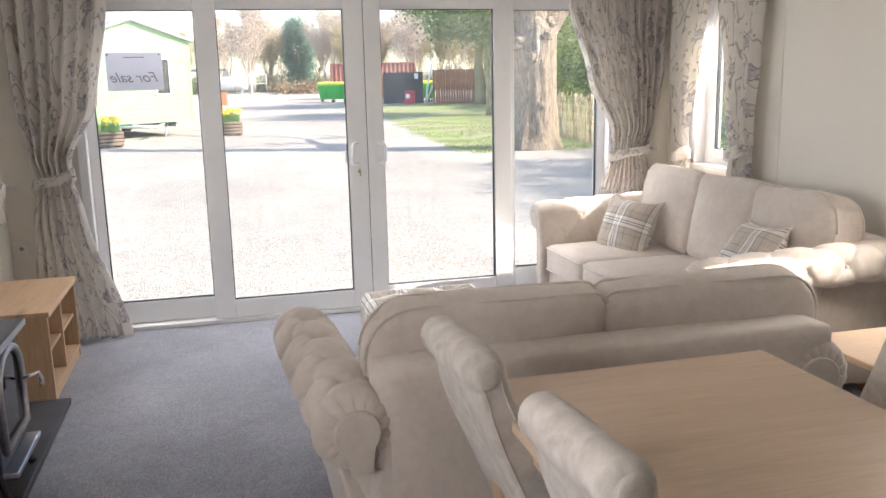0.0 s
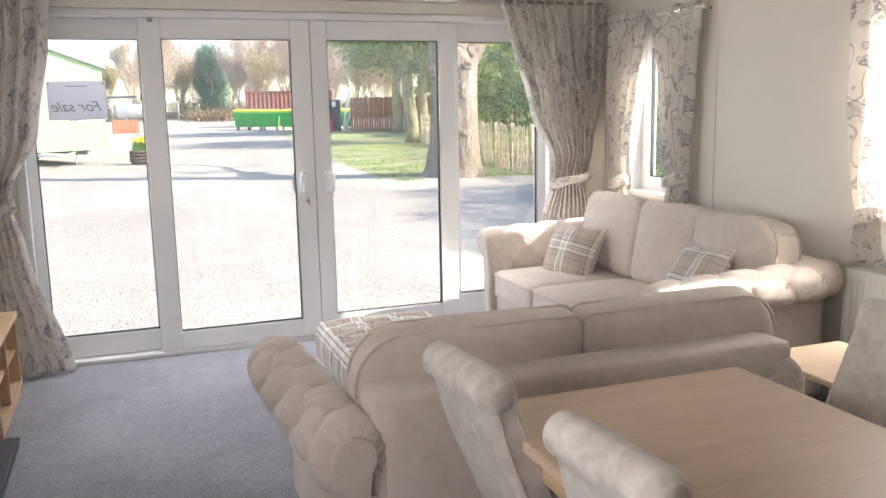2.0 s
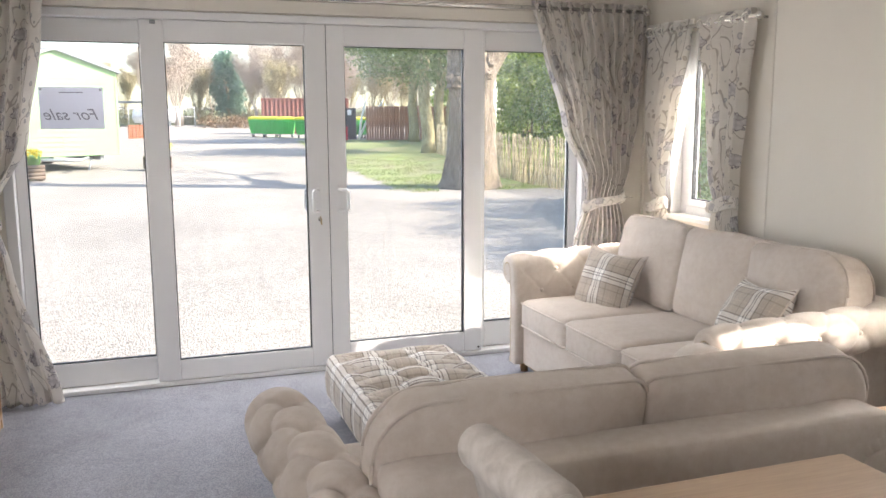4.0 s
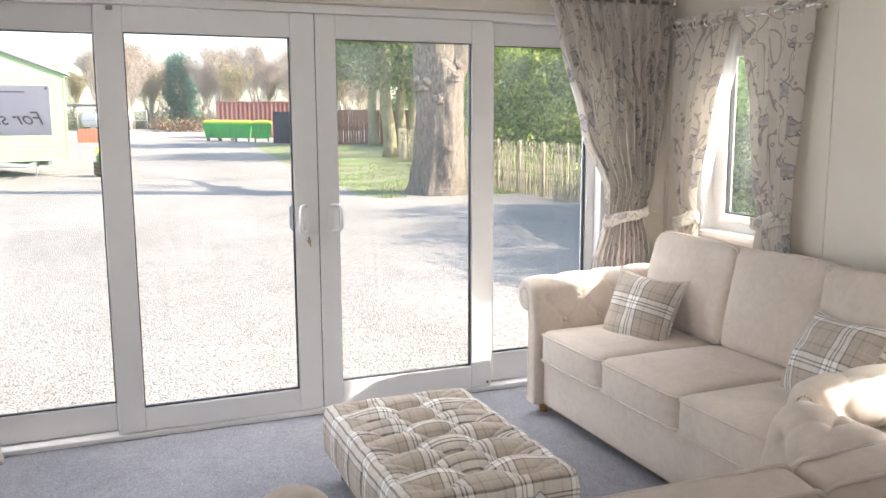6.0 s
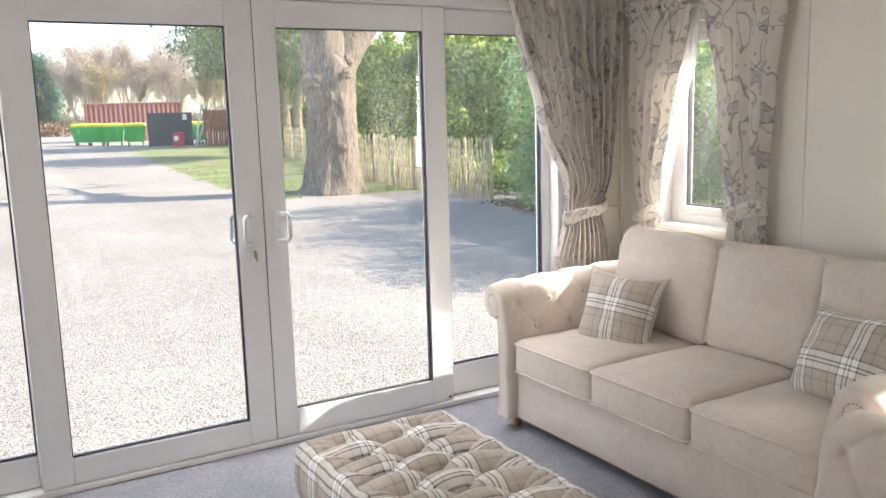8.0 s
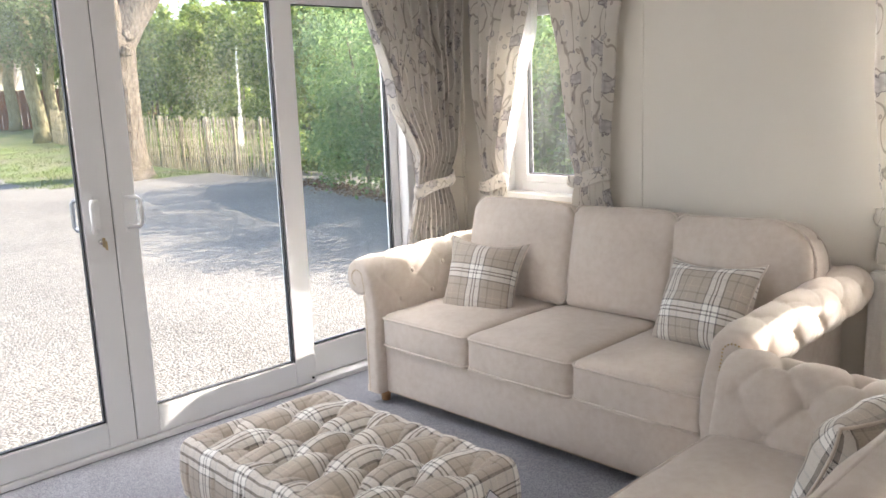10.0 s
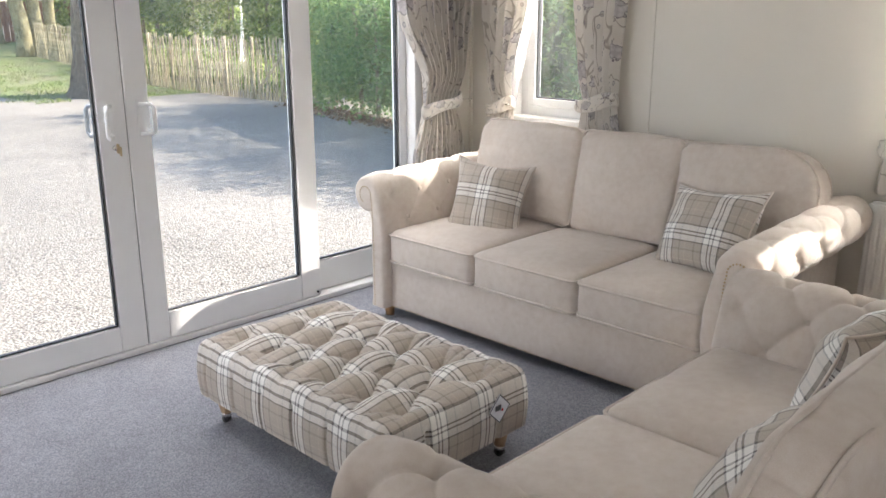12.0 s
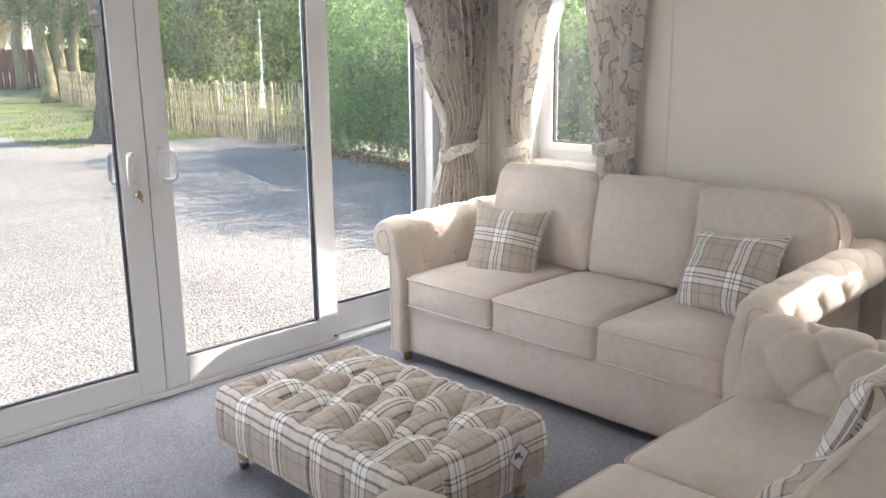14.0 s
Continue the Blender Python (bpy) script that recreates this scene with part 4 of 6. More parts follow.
def dining_chair(x, y, rz, label):
    """A high scroll-back chair. Local: the sitter looks along -y; the back's top rolls towards +y."""
    c = thing("dining_chair", x, y, 0, rz, label=label, category="chair", group="chairs round the dining table")
    hw = 0.170
    # section of the back in (y, z), front then rear
    front = [(0.170, 0.40)] + [(0.172 + 0.05 * ((b - 0.40) / 0.47) ** 1.5, b) for b in np.linspace(0.43, 0.85, 26)]
    cy, cz, r = 0.268, 0.872, 0.049
    sec = front + [(cy + r * math.cos(radians(a)), cz + r * math.sin(radians(a))) for a in range(165, -75, -12)]
    sec += [(0.288, 0.800), (0.290, 0.76), (0.287, 0.68), (0.276, 0.56), (0.266, 0.40)]
    lean = [0.15 * max(0.0, (0.84 - b) / 0.46) ** 1.15 for _, b in sec]
    sec = [(a - q, b) for (a, b), q in zip(sec, lean)]
    n = len(sec)
    nx = 76
    verts, faces = [], []

    def inset(k, h):
        """A point of the section moved inwards by h."""
        p, q = sec[k - 1], sec[(k + 1) % n]
        ln = math.hypot(q[0] - p[0], q[1] - p[1])
        return sec[k][0] + h * (q[1] - p[1]) / ln, sec[k][1] - h * (q[0] - p[0]) / ln

    for i in range(nx + 1):
        x_ = -hw + 2 * hw * i / nx
        e = min(1.0, (hw - abs(x_)) / 0.03)
        e2 = 1 - min(1.0, (hw - abs(x_)) / 0.026)
        h = 0.017 * (1 - math.sqrt(max(0.0, 1 - e2 * e2))) + 0.002 * noise.noise(Vector((x_ * 9, x, y)))
        for k in range(n):
            a, b = inset(k, h)
            if k < len(front) and b > 0.45:
                q, p = x_ / 0.095, (b - 0.67) / 0.10
                a += 0.020 * (1 - tuft((p + q) / 2, (p - q) / 2)) * e - 0.012 * e
            verts.append((x_, a, b))
    # finer rows up the front for the buttoning
    faces = grid_faces(n, nx + 1, 0, True)
    faces = [f[::-1] for f in faces]
    for i, flip in ((0, False), (nx, True)):
        b = len(verts)
        verts += [verts[i * n + k] for k in range(n)]
        q = tuple(b + k for k in range(n))
        faces.append(q[::-1] if flip else q)
    part("backrest", mesh_of("backrest", verts, faces, CHAIR_FABRIC), None, c)
    for sx in (-1, 1):
        part("piping", tube("piping", [(sx * (hw - 0.001), *inset(k % n, 0.016)) for k in range(n + 1)], 0.003, CHAIR_FABRIC, 6), None, c)
        part("roll_end", tube("roll_end", [(sx * (hw - 0.006), cy, cz), (sx * (hw + 0.002), cy, cz), (sx * (hw + 0.006), cy, cz), (sx * (hw + 0.008), cy, cz)], [0.034, 0.034, 0.030, 0.016], CHAIR_FABRIC, 26), None, c, "round covered end of the scroll")
    for i in range(-1, 2):
        for k in range(3):
            if (i + k) % 2 == 1:
                xx, zz = i * 0.095, 0.57 + 0.10 * k
                yy = 0.172 + 0.05 * ((zz - 0.40) / 0.47) ** 1.5 + 0.006 - 0.15 * ((0.84 - zz) / 0.46) ** 1.15
                part("button", tube("button", [(xx, yy + 0.014, zz), (xx, yy + 0.004, zz), (xx, yy + 0.001, zz)], [0.011, 0.0105, 0.004], CHAIR_FABRIC, 10), None, c)
    v, f, u = pad(0.42, 0.42, 0.11, 0.035, 12, (0, 0, 0.022), None, 0.003, 5)
    part("seat", mesh_of("seat", v, f, CHAIR_FABRIC), None, c, m=pose(0, -0.13, 0.44))
    for sx in (-1, 1):
        part("leg", box(sx * 0.17 - 0.02, -0.32, 0, sx * 0.17 + 0.02, -0.28, 0.40, 0.004), OAK_UP, c)
        part("leg", box(sx * 0.17 - 0.02, 0.03, 0, sx * 0.17 + 0.02, 0.07, 0.42, 0.004), OAK_UP, c)
    return c


dining_chair(0.920, 1.744, 94, "oatmeal velvet scroll-back dining chair drawn up to the table")
dining_chair(0.972, 1.185, 94, "oatmeal velvet scroll-back dining chair at the table's long side")
dining_chair(1.70, 1.63, -90, "oatmeal velvet dining chair with a buttoned back, window side")


def lamp_table(x, y):
    t = thing("side_table", x, y, 0, 0, label="small light oak side table behind the sofa arm", category="table")
    part("tabletop", box(-0.22, -0.22, 0.475, 0.22, 0.22, 0.50, 0.005), OAK_TOP, t)
    part("shelf", box(-0.18, -0.18, 0.15, 0.18, 0.18, 0.17, 0.003), OAK, t)
    for sx in (-1, 1):
        for sy in (-1, 1):
            part("leg", box(sx * 0.19 - 0.02, sy * 0.19 - 0.02, 0, sx * 0.19 + 0.02, sy * 0.19 + 0.02, 0.475, 0.004), OAK_UP, t)
    return t


lamp_table(2.46, 2.36)

# ---- curtains ----


def spline(keys, z):
    """Smooth value between keys of (height, value), heights falling."""
    if z >= keys[0][0]:
        return keys[0][1]
    for (z1, a), (z0, b) in zip(keys, keys[1:]):
        if z >= z0:
            t = (z1 - z) / (z1 - z0)
            t = t * t * (3 - 2 * t) * 0.6 + t * 0.4
            return a + (b - a) * t
    return keys[-1][1]


def curtain(x, y, rz, top, bottom, left, right, folds, tie, cloth, label, mat=None, depth=0.045, seed=0, eyelets=True, hem_wave=0.02):
    """A gathered curtain. Local: x along the rail, y towards the room, z up. left, right: its two edges as keys of (height, x)."""
    c = thing("curtain", x, y, 0, rz, label=label, category="curtain")
    nu, nv = folds * 12 + 1, 90
    verts, uvs = [], []
    for j in range(nv):
        t = j / (nv - 1)
        for i in range(nu):
            u = i / (nu - 1)
            z = top + (bottom - top) * t
            if t > 0.97:
                z += hem_wave * math.sin(2 * math.pi * folds * u) * (t - 0.97) / 0.03 * 0.4
            a, b = spline(left, z), spline(right, z)
            near = math.exp(-((z - tie) / 0.10) ** 2) if tie else 0.0
            amp = depth * (1 - 0.62 * near)
            if tie and z < tie:
                amp *= 1 - 0.5 * min(1.0, (tie - z) / 0.25)
            if t < 0.10:
                amp *= 0.75
            ph = 2 * math.pi * folds * u + 0.9 * noise.noise(Vector((u * 5.0, z * 1.3, seed)))
            k = 1.2 - 2.2 * abs(math.sin(ph / 2))
            k *= 0.75 + 0.5 * noise.noise(Vector((u * folds * 0.8, z * 0.9, seed + 5.0)))
            uu = u + 0.018 * math.sin(ph + 1.5) + 0.02 * noise.noise(Vector((u * 4, z * 2, seed + 9)))
            xx = a + (b - a) * min(1.0, max(0.0, uu + 0.012 * math.sin(ph) * 6 / folds))
            yy = amp * k + 0.02 * near + 0.012 * noise.noise(Vector((u * 3, z * 3, seed + 2)))
            verts.append((xx, yy, z))
            uvs.append((u * cloth + seed * 0.37, z + seed * 0.21))
    me = mesh_of("cloth", verts, grid_faces(nu, nv), mat or FLORAL, True, uvs)
    ob = part("cloth", me, None, c)
    sol = ob.modifiers.new("thick", "SOLIDIFY")
    sol.thickness, sol.offset = 0.0025, 0
    if tie and mat is None:
        a, b = spline(left, tie) - 0.012, spline(right, tie) + 0.012
        n, m = 40, 8
        v, uv = [], []
        for j in range(m + 1):
            for i in range(n):
                q = 2 * math.pi * i / n
                h = (-0.034 + 0.068 * j / m) * (1 + 0.18 * math.sin(2 * q + seed))
                sag = 0.026 * math.cos(q) + 0.006 * math.sin(3 * q + seed)
                sq = 1 + 0.05 * math.sin(math.pi * j / m) + 0.03 * math.sin(2 * math.pi * j / m + 2 * q) + 0.02 * math.sin(5 * q + 1.3 * j)
                v.append(((a + b) / 2 + (b - a) / 2 * math.cos(q) * sq, 0.041 * math.sin(q) * sq + 0.006, tie + h + sag))
                uv.append((1.0 * i / n + 0.6 * seed, h * 2.2 + 0.4 + 0.13 * seed))
        tb = part("tieback", mesh_of("tieback", v, grid_faces(n, m + 1, 0, True), FLORAL, True, uv), None, c, "matching cloth tieback band")
        s2 = tb.modifiers.new("thick", "SOLIDIFY")
        s2.thickness, s2.offset = 0.005, 1
        part("tie_hook", tube("tie_hook", [(b - 0.02, 0.0, tie + 0.02), (b + 0.012, -0.04, tie + 0.025), (b + 0.014, -0.07, tie + 0.025)], 0.005, CHROME, 8), None, c)
    if eyelets:
        a, b = spline(left, top - 0.04), spline(right, top - 0.04)
        for i in range(folds):
            u = (i + 0.5) / folds
            xx = a + (b - a) * u
            ring = []
            for k in range(19):
                q = 2 * math.pi * k / 18
                ring.append((xx + 0.020 * math.cos(q), 0.018 * math.cos(q) - 0.012, top - 0.045 + 0.026 * math.sin(q)))
            part("eyelet", tube("eyelet", ring, 0.0055, CHROME, 8), None, c, "chrome eyelet ring")
    return c


# beside the patio doors (rail along x, room side towards -y)
curtain(0, 5.175, 0, 2.215, 0.012, [(2.2, 2.30), (1.94, 2.37), (1.46, 2.53), (1.13, 2.69), (0.98, 2.705), (0.70, 2.60), (0.0, 2.46)],
        [(2.2, 3.12), (1.5, 3.08), (1.2, 3.02), (0.98, 2.965), (0.70, 3.02), (0.0, 3.10)], 11, 0.975, 1.5,
        "floral linen curtain tied back beside the patio doors", seed=1, depth=0.036)
curtain(0, 5.175, 0, 2.215, 0.012, [(2.2, -1.00), (1.79, -0.98), (1.4, -0.97), (1.1, -0.92), (0.965, -0.89), (0.70, -0.93), (0.0, -0.98)],
        [(2.2, -0.40), (1.95, -0.425), (1.41, -0.52), (1.08, -0.69), (0.965, -0.695), (0.76, -0.645), (0.0, -0.44)], 7, 0.965, 1.15,
        "floral linen curtain tied back beside the media unit", seed=2, depth=0.038)
# east windows (rail along y; local x points to world -y)
curtain(3.105, 0, -90, 2.085, 0.70, [(2.1, -5.165), (1.5, -5.14), (1.1, -5.09), (0.95, -5.075), (0.70, -5.10)],
        [(2.1, -4.70), (1.95, -4.725), (1.55, -4.83), (1.1, -4.935), (0.95, -4.915), (0.70, -4.88)], 5, 0.955, 0.62,
        "short floral linen curtain tied back at the window corner", seed=3, depth=0.03)
curtain(3.105, 0, -90, 2.085, 0.70, [(2.1, -4.64), (1.54, -4.53), (1.15, -4.47), (1.02, -4.455), (0.70, -4.48)],
        [(2.1, -4.14), (1.54, -4.21), (1.15, -4.23), (1.02, -4.24), (0.70, -4.16)], 5, 1.02, 0.62,
        "short floral linen curtain tied back behind the long sofa", seed=4, depth=0.03)
curtain(3.105, 0, -90, 2.085, 0.75, [(2.1, -3.06), (1.5, -3.03), (1.1, -2.98), (0.96, -2.96), (0.75, -2.975)],
        [(2.1, -2.50), (1.6, -2.53), (1.2, -2.72), (0.96, -2.79), (0.75, -2.73)], 5, 0.96, 0.6,
        "short floral linen curtain tied back above the radiator", seed=5, depth=0.03)
# unseen second curtain, added to keep sun off the short sofa and footstool
curtain(3.105, 0, -90, 2.085, 0.75, [(2.1, -2.58), (1.6, -2.56), (1.2, -2.38), (0.96, -2.28), (0.75, -2.30)],
        [(2.1, -2.06), (1.5, -2.08), (1.1, -2.10), (0.96, -2.11), (0.75, -2.07)], 5, 0.96, 0.6,
        "short floral linen curtain added unseen above the radiator's far end to block sun", seed=9, depth=0.03)
curtain(-0.995, 0, 90, 2.085, 0.80, [(2.1, 4.40), (1.5, 4.47), (1.1, 4.60), (0.96, 4.66), (0.80, 4.62)],
        [(2.1, 4.84), (1.5, 4.83), (1.1, 4.81), (0.96, 4.81), (0.80, 4.83)], 5, 0.96, 0.6,
        "short floral linen curtain on the fireplace wall", seed=6, depth=0.03)
# voile under the corner curtain
curtain(3.165, 0, -90, 2.02, 0.93, [(2.1, -5.00), (0.93, -5.02)], [(2.1, -4.68), (1.8, -4.72), (1.5, -4.80), (1.24, -4.87), (1.05, -4.92), (0.93, -4.96)], 7, 0.96, 0.5,
        "sheer white voile drawn aside at the corner window", SHEER, 0.012, 7, False)


def curtain_pole(pts, label):
    p = thing("curtain_pole", label=label, category="curtain pole")
    part("pole", tube("pole", pts, 0.0115, CHROME, 14), None, p)
    d = (Vector(pts[-1]) - Vector(pts[0])).normalized()
    for e, s in ((pts[0], -1), (pts[-1], 1)):
        c = Vector(e) + d * s * 0.012
        prof = [(-0.02, 0.011), (-0.012, 0.018), (0.0, 0.024), (0.012, 0.02), (0.02, 0.006)]
        part("finial", tube("finial", [c + d * s * a for a, _ in prof], [r for _, r in prof], CHROME, 16), None, p, "round chrome finial")
    return p


pole_n = curtain_pole([(-1.02, 5.175, 2.172), (3.10, 5.175, 2.172)], "long chrome curtain pole over the patio doors")
pole_1 = curtain_pole([(3.105, 5.19, 2.04), (3.105, 4.12, 2.04)], "short chrome curtain pole over the corner window")
pole_2 = curtain_pole([(3.105, 3.08, 2.04), (3.105, 2.02, 2.04)], "chrome curtain pole over the radiator window")
pole_3 = curtain_pole([(-0.995, 4.87, 2.04), (-0.995, 3.78, 2.04)], "chrome curtain pole on the fireplace wall")
for pole, spots, d in ((pole_n, ((-1.0, 5.175, 2.172), (3.06, 5.175, 2.172)), (0, 1, 0)), (pole_1, ((3.105, 5.17, 2.04), (3.105, 4.16, 2.04)), (1, 0, 0)),
                       (pole_2, ((3.105, 3.05, 2.04), (3.105, 2.06, 2.04)), (1, 0, 0)), (pole_3, ((-0.995, 4.84, 2.04), (-0.995, 3.82, 2.04)), (-1, 0, 0))):
    for s in spots:
        e = Vector(s) + Vector(d) * (0.13 if d[1] else 0.098)
        part("bracket", tube("bracket", [s, e], 0.007, CHROME, 10), None, pole)

# ---- fireplace wall ----


def media_unit(x0, x1, y0, y1, h):
    u = thing("media_unit", label="low light oak media unit with open shelves", category="cabinet")
    t = 0.022
    part("top", box(x0, y0 - 0.01, h - 0.028, x1 + 0.012, y1 + 0.01, h, 0.004), OAK, u)
    part("side_panel", box(x0, y0, 0.0, x1, y0 + t, h - 0.028, 0.002), OAK_UP, u)
    part("side_panel", box(x0, y1 - t, 0.0, x1, y1, h - 0.028, 0.002), OAK_UP, u)
    part("plinth", box(x0, y0 + t, 0.0, x1 - 0.006, y1 - t, 0.05, 0.002), OAK, u)
    part("bottom_panel", box(x0, y0 + t, 0.05, x1, y1 - t, 0.07, 0.002), OAK, u)
    part("back_panel", box(x0, y0 + t, 0.07, x0 + 0.01, y1 - t, h - 0.028, 0), OAK, u)
    ym = y0 + 0.46 * (y1 - y0)
    part("divider", box(x0 + 0.01, ym - t / 2, 0.07, x1 - 0.002, ym + t / 2, h - 0.028, 0.002), OAK_UP, u)
    for a, b in ((y0 + t, ym - t / 2), (ym + t / 2, y1 - t)):
        part("shelf", box(x0 + 0.01, a, 0.235, x1 - 0.015, b, 0.253, 0.002), OAK, u)
    return u


media_unit(-1.085, -0.70, 4.13, 4.90, 0.455)

hearth = thing("hearth", label="black slate hearth slab lying on the carpet", category="hearth")
part("slab", box(-1.088, 2.55, 0.0, -0.63, 4.10, 0.032, 0.005), SLATE, hearth)
surround = thing("fire_surround", label="light oak fire surround on the hearth", category="fireplace")
part("jamb", box(-1.086, 3.52, 0.032, -0.92, 3.66, 1.02, 0.005), OAK_UP, surround)
part("jamb", box(-1.086, 2.56, 0.032, -0.92, 2.70, 1.02, 0.005), OAK_UP, surround)
part("mantel", box(-1.086, 2.48, 1.02, -0.86, 3.74, 1.06, 0.006), OAK, surround)
part("back_panel", box(-1.086, 2.70, 0.032, -1.05, 3.52, 1.02, 0.003), OAK_UP, surround)


def stove(x0, x1, y0, y1, z0, z1):
    """An electric stove; its door looks along +x."""
    s = thing("stove", label="black electric stove with a glazed door, standing on the hearth", category="stove")
    part("body", box(x0, y0 + 0.02, z0 + 0.12, x1 - 0.03, y1 - 0.02, z1 - 0.03, 0.012, 3), STOVE, s)
    part("top_plate", box(x0 - 0.01, y0, z1 - 0.03, x1, y1, z1, 0.008, 3), STOVE, s)
    part("top_edge", box(x1, y0 + 0.004, z1 - 0.028, x1 + 0.006, y1 - 0.004, z1 - 0.004, 0.002), STOVE_TRIM, s)
    # door: an arched frame round a pane
    ym, hw = (y0 + y1) / 2, (y1 - y0) / 2 - 0.06
    arch = [(x1 - 0.02, ym - hw, z0 + 0.19), (x1 - 0.02, ym - hw, z1 - 0.17)]
    arch += [(x1 - 0.02, ym - hw * math.cos(radians(a)), z1 - 0.17 + 0.11 * math.sin(radians(a))) for a in range(15, 180, 15)]
    arch += [(x1 - 0.02, ym + hw, z1 - 0.17), (x1 - 0.02, ym + hw, z0 + 0.19)]
    d = part("door", tube("door", arch + arch[:1], 0.016, STOVE_TRIM, 8), None, s, "arched steel-edged door")
    n = len(arch)
    pv = [(p[0] - 0.004, p[1], p[2]) for p in arch] + [(p[0] - 0.012, p[1], p[2]) for p in arch]
    pf = [tuple(range(n)), tuple(reversed(range(n, 2 * n)))] + [(i, i + n, (i + 1) % n + n, (i + 1) % n) for i in range(n)]
    part("pane", mesh_of("pane", pv, pf, STOVE_GLASS, False), None, d, "smoked black glass")
    hx = x1 - 0.01
    part("handle", tube("handle", [(hx, ym + hw - 0.02, z0 + 0.36), (hx + 0.035, ym + hw - 0.02, z0 + 0.37), (hx + 0.05, ym + hw + 0.01, z0 + 0.37), (hx + 0.055, ym + hw + 0.02, z0 + 0.34), (hx + 0.055, ym + hw + 0.02, z0 + 0.31)],
                        [0.006, 0.006, 0.006, 0.010, 0.009], CHROME, 10), None, d, "chrome door handle")
    part("ash_lip", box(x1 - 0.035, y0 + 0.03, z0 + 0.10, x1 + 0.02, y1 - 0.03, z0 + 0.122, 0.006), STOVE_TRIM, s)
    for yy in (y0 + 0.05, y1 - 0.05):
        for xx, o in ((x0 + 0.05, -0.01), (x1 - 0.06, 0.03)):
            part("leg", tube("leg", [(xx, yy, z0 + 0.125), (xx + o * 0.5, yy, z0 + 0.07), (xx + o, yy, z0 + 0.02), (xx + o * 1.4, yy, z0)], [0.022, 0.015, 0.012, 0.018], STOVE, 8), None, s)
    return s


stove(-1.03, -0.64, 2.98, 3.43, 0.032, 0.615)

sock = thing("wall_socket", label="white plastic wall socket low on the wall", category="socket")
part("plate", box(-1.075, 5.288, 0.52, -0.99, 5.301, 0.605, 0.004), SOCKET, sock)
part("port", tube("port", [(-1.03, 5.289, 0.562), (-1.03, 5.286, 0.562)], 0.012, SPACER, 14), None, sock)


def radiator(y0, y1, z0, z1):
    r = thing("radiator", label="white panel radiator on the wall under a window", category="radiator")
    x = XE
    n = int((y1 - y0) / 0.033)
    verts, faces = [], []
    rows = [(z0, 0.0), (z0 + 0.03, 0.0), (z0 + 0.045, 1.0), (z1 - 0.045, 1.0), (z1 - 0.03, 0.0), (z1, 0.0)]
    m = n * 6 + 1
    for z, a in rows:
        for i in range(m):
            y = y0 + (y1 - y0) * i / (m - 1)
            verts.append((x - 0.085 - 0.007 * a * max(0.0, math.sin(2 * math.pi * i / 6)), y, z))
    front = part("front_panel", mesh_of("front_panel", verts, grid_faces(m, len(rows)), ENAMEL), None, r)
    s = front.modifiers.new("thick", "SOLIDIFY")
    s.thickness = 0.006
    part("casing", boxes([(x - 0.085, y0 - 0.004, z0 + 0.01, x - 0.02, y0 + 0.002, z1 + 0.004), (x - 0.085, y1 - 0.002, z0 + 0.01, x - 0.02, y1 + 0.004, z1 + 0.004), (x - 0.088, y0, z1 - 0.002, x - 0.02, y1, z1 + 0.006)]), ENAMEL, r)
    part("rear_panel", box(x - 0.04, y0 + 0.01, z0, x - 0.03, y1 - 0.01, z1 - 0.02, 0.003), ENAMEL, r)
    for yy in (y0 + 0.15, y1 - 0.15):
        part("bracket", box(x - 0.03, yy - 0.02, z0 + 0.1, x, yy + 0.02, z1 - 0.08, 0.002), ENAMEL, r)
    for yy in (y0 + 0.02, y1 - 0.02):
        part("valve", tube("valve", [(x - 0.06, yy, 0.0), (x - 0.06, yy, z0 + 0.02)], 0.009, CHROME, 10), None, r)
    return r


radiator(2.0, 2.985, 0.14, 0.70)

# ---- sign on the fixed pane, written for those outside ----
sign = thing("sale_sign", label="white card sale sign taped on the pane, seen from behind", category="sign")
SX0, SX1, SZ0, SZ1, SY = -0.475, -0.157, 1.463, 1.685, 5.374
part("card", box(SX0, SY - 0.0012, SZ0, SX1, SY, SZ1, 0), THIN_CARD, sign)


def words(text, size, x, z, name, shear=0.0):
    """Mirrored lettering that shows through the card."""
    c = bpy.data.curves.new(name, "FONT")
    c.body, c.size, c.align_x, c.shear, c.extrude = text, size, "CENTER", shear, 0.0004
    tmp = new(name, c)
    bpy.context.view_layer.update()
    me = bpy.data.meshes.new_from_object(tmp.evaluated_get(bpy.context.evaluated_depsgraph_get()))
    bpy.data.objects.remove(tmp)
    me.materials.append(PALE_INK)
    return part(name, me, None, sign, m=Matrix.Translation((x, SY - 0.0022, z)) @ Matrix(((-1, 0, 0, 0), (0, 0, -1, 0), (0, 1, 0, 0), (0, 0, 0, 1))))


words("For sale", 0.084, (SX0 + SX1) / 2, 1.512, "lettering", 0.4)
part("small_print", boxes([(SX0 + 0.10, SY - 0.0022, 1.654, SX1 - 0.10, SY - 0.0015, 1.659)], 0), PALE_INK, sign)
for xx in (SX0 + 0.012, SX1 - 0.012):
    part("sucker", tube("sucker", [(xx, SY, SZ1 - 0.012), (xx, SY - 0.006, SZ1 - 0.012)], [0.008, 0.003], SPACER, 12), None, sign)

# ---- outdoors ----


def gz(x, y):
    return -0.40 + 0.011 * max(0.0, y - 16.0)


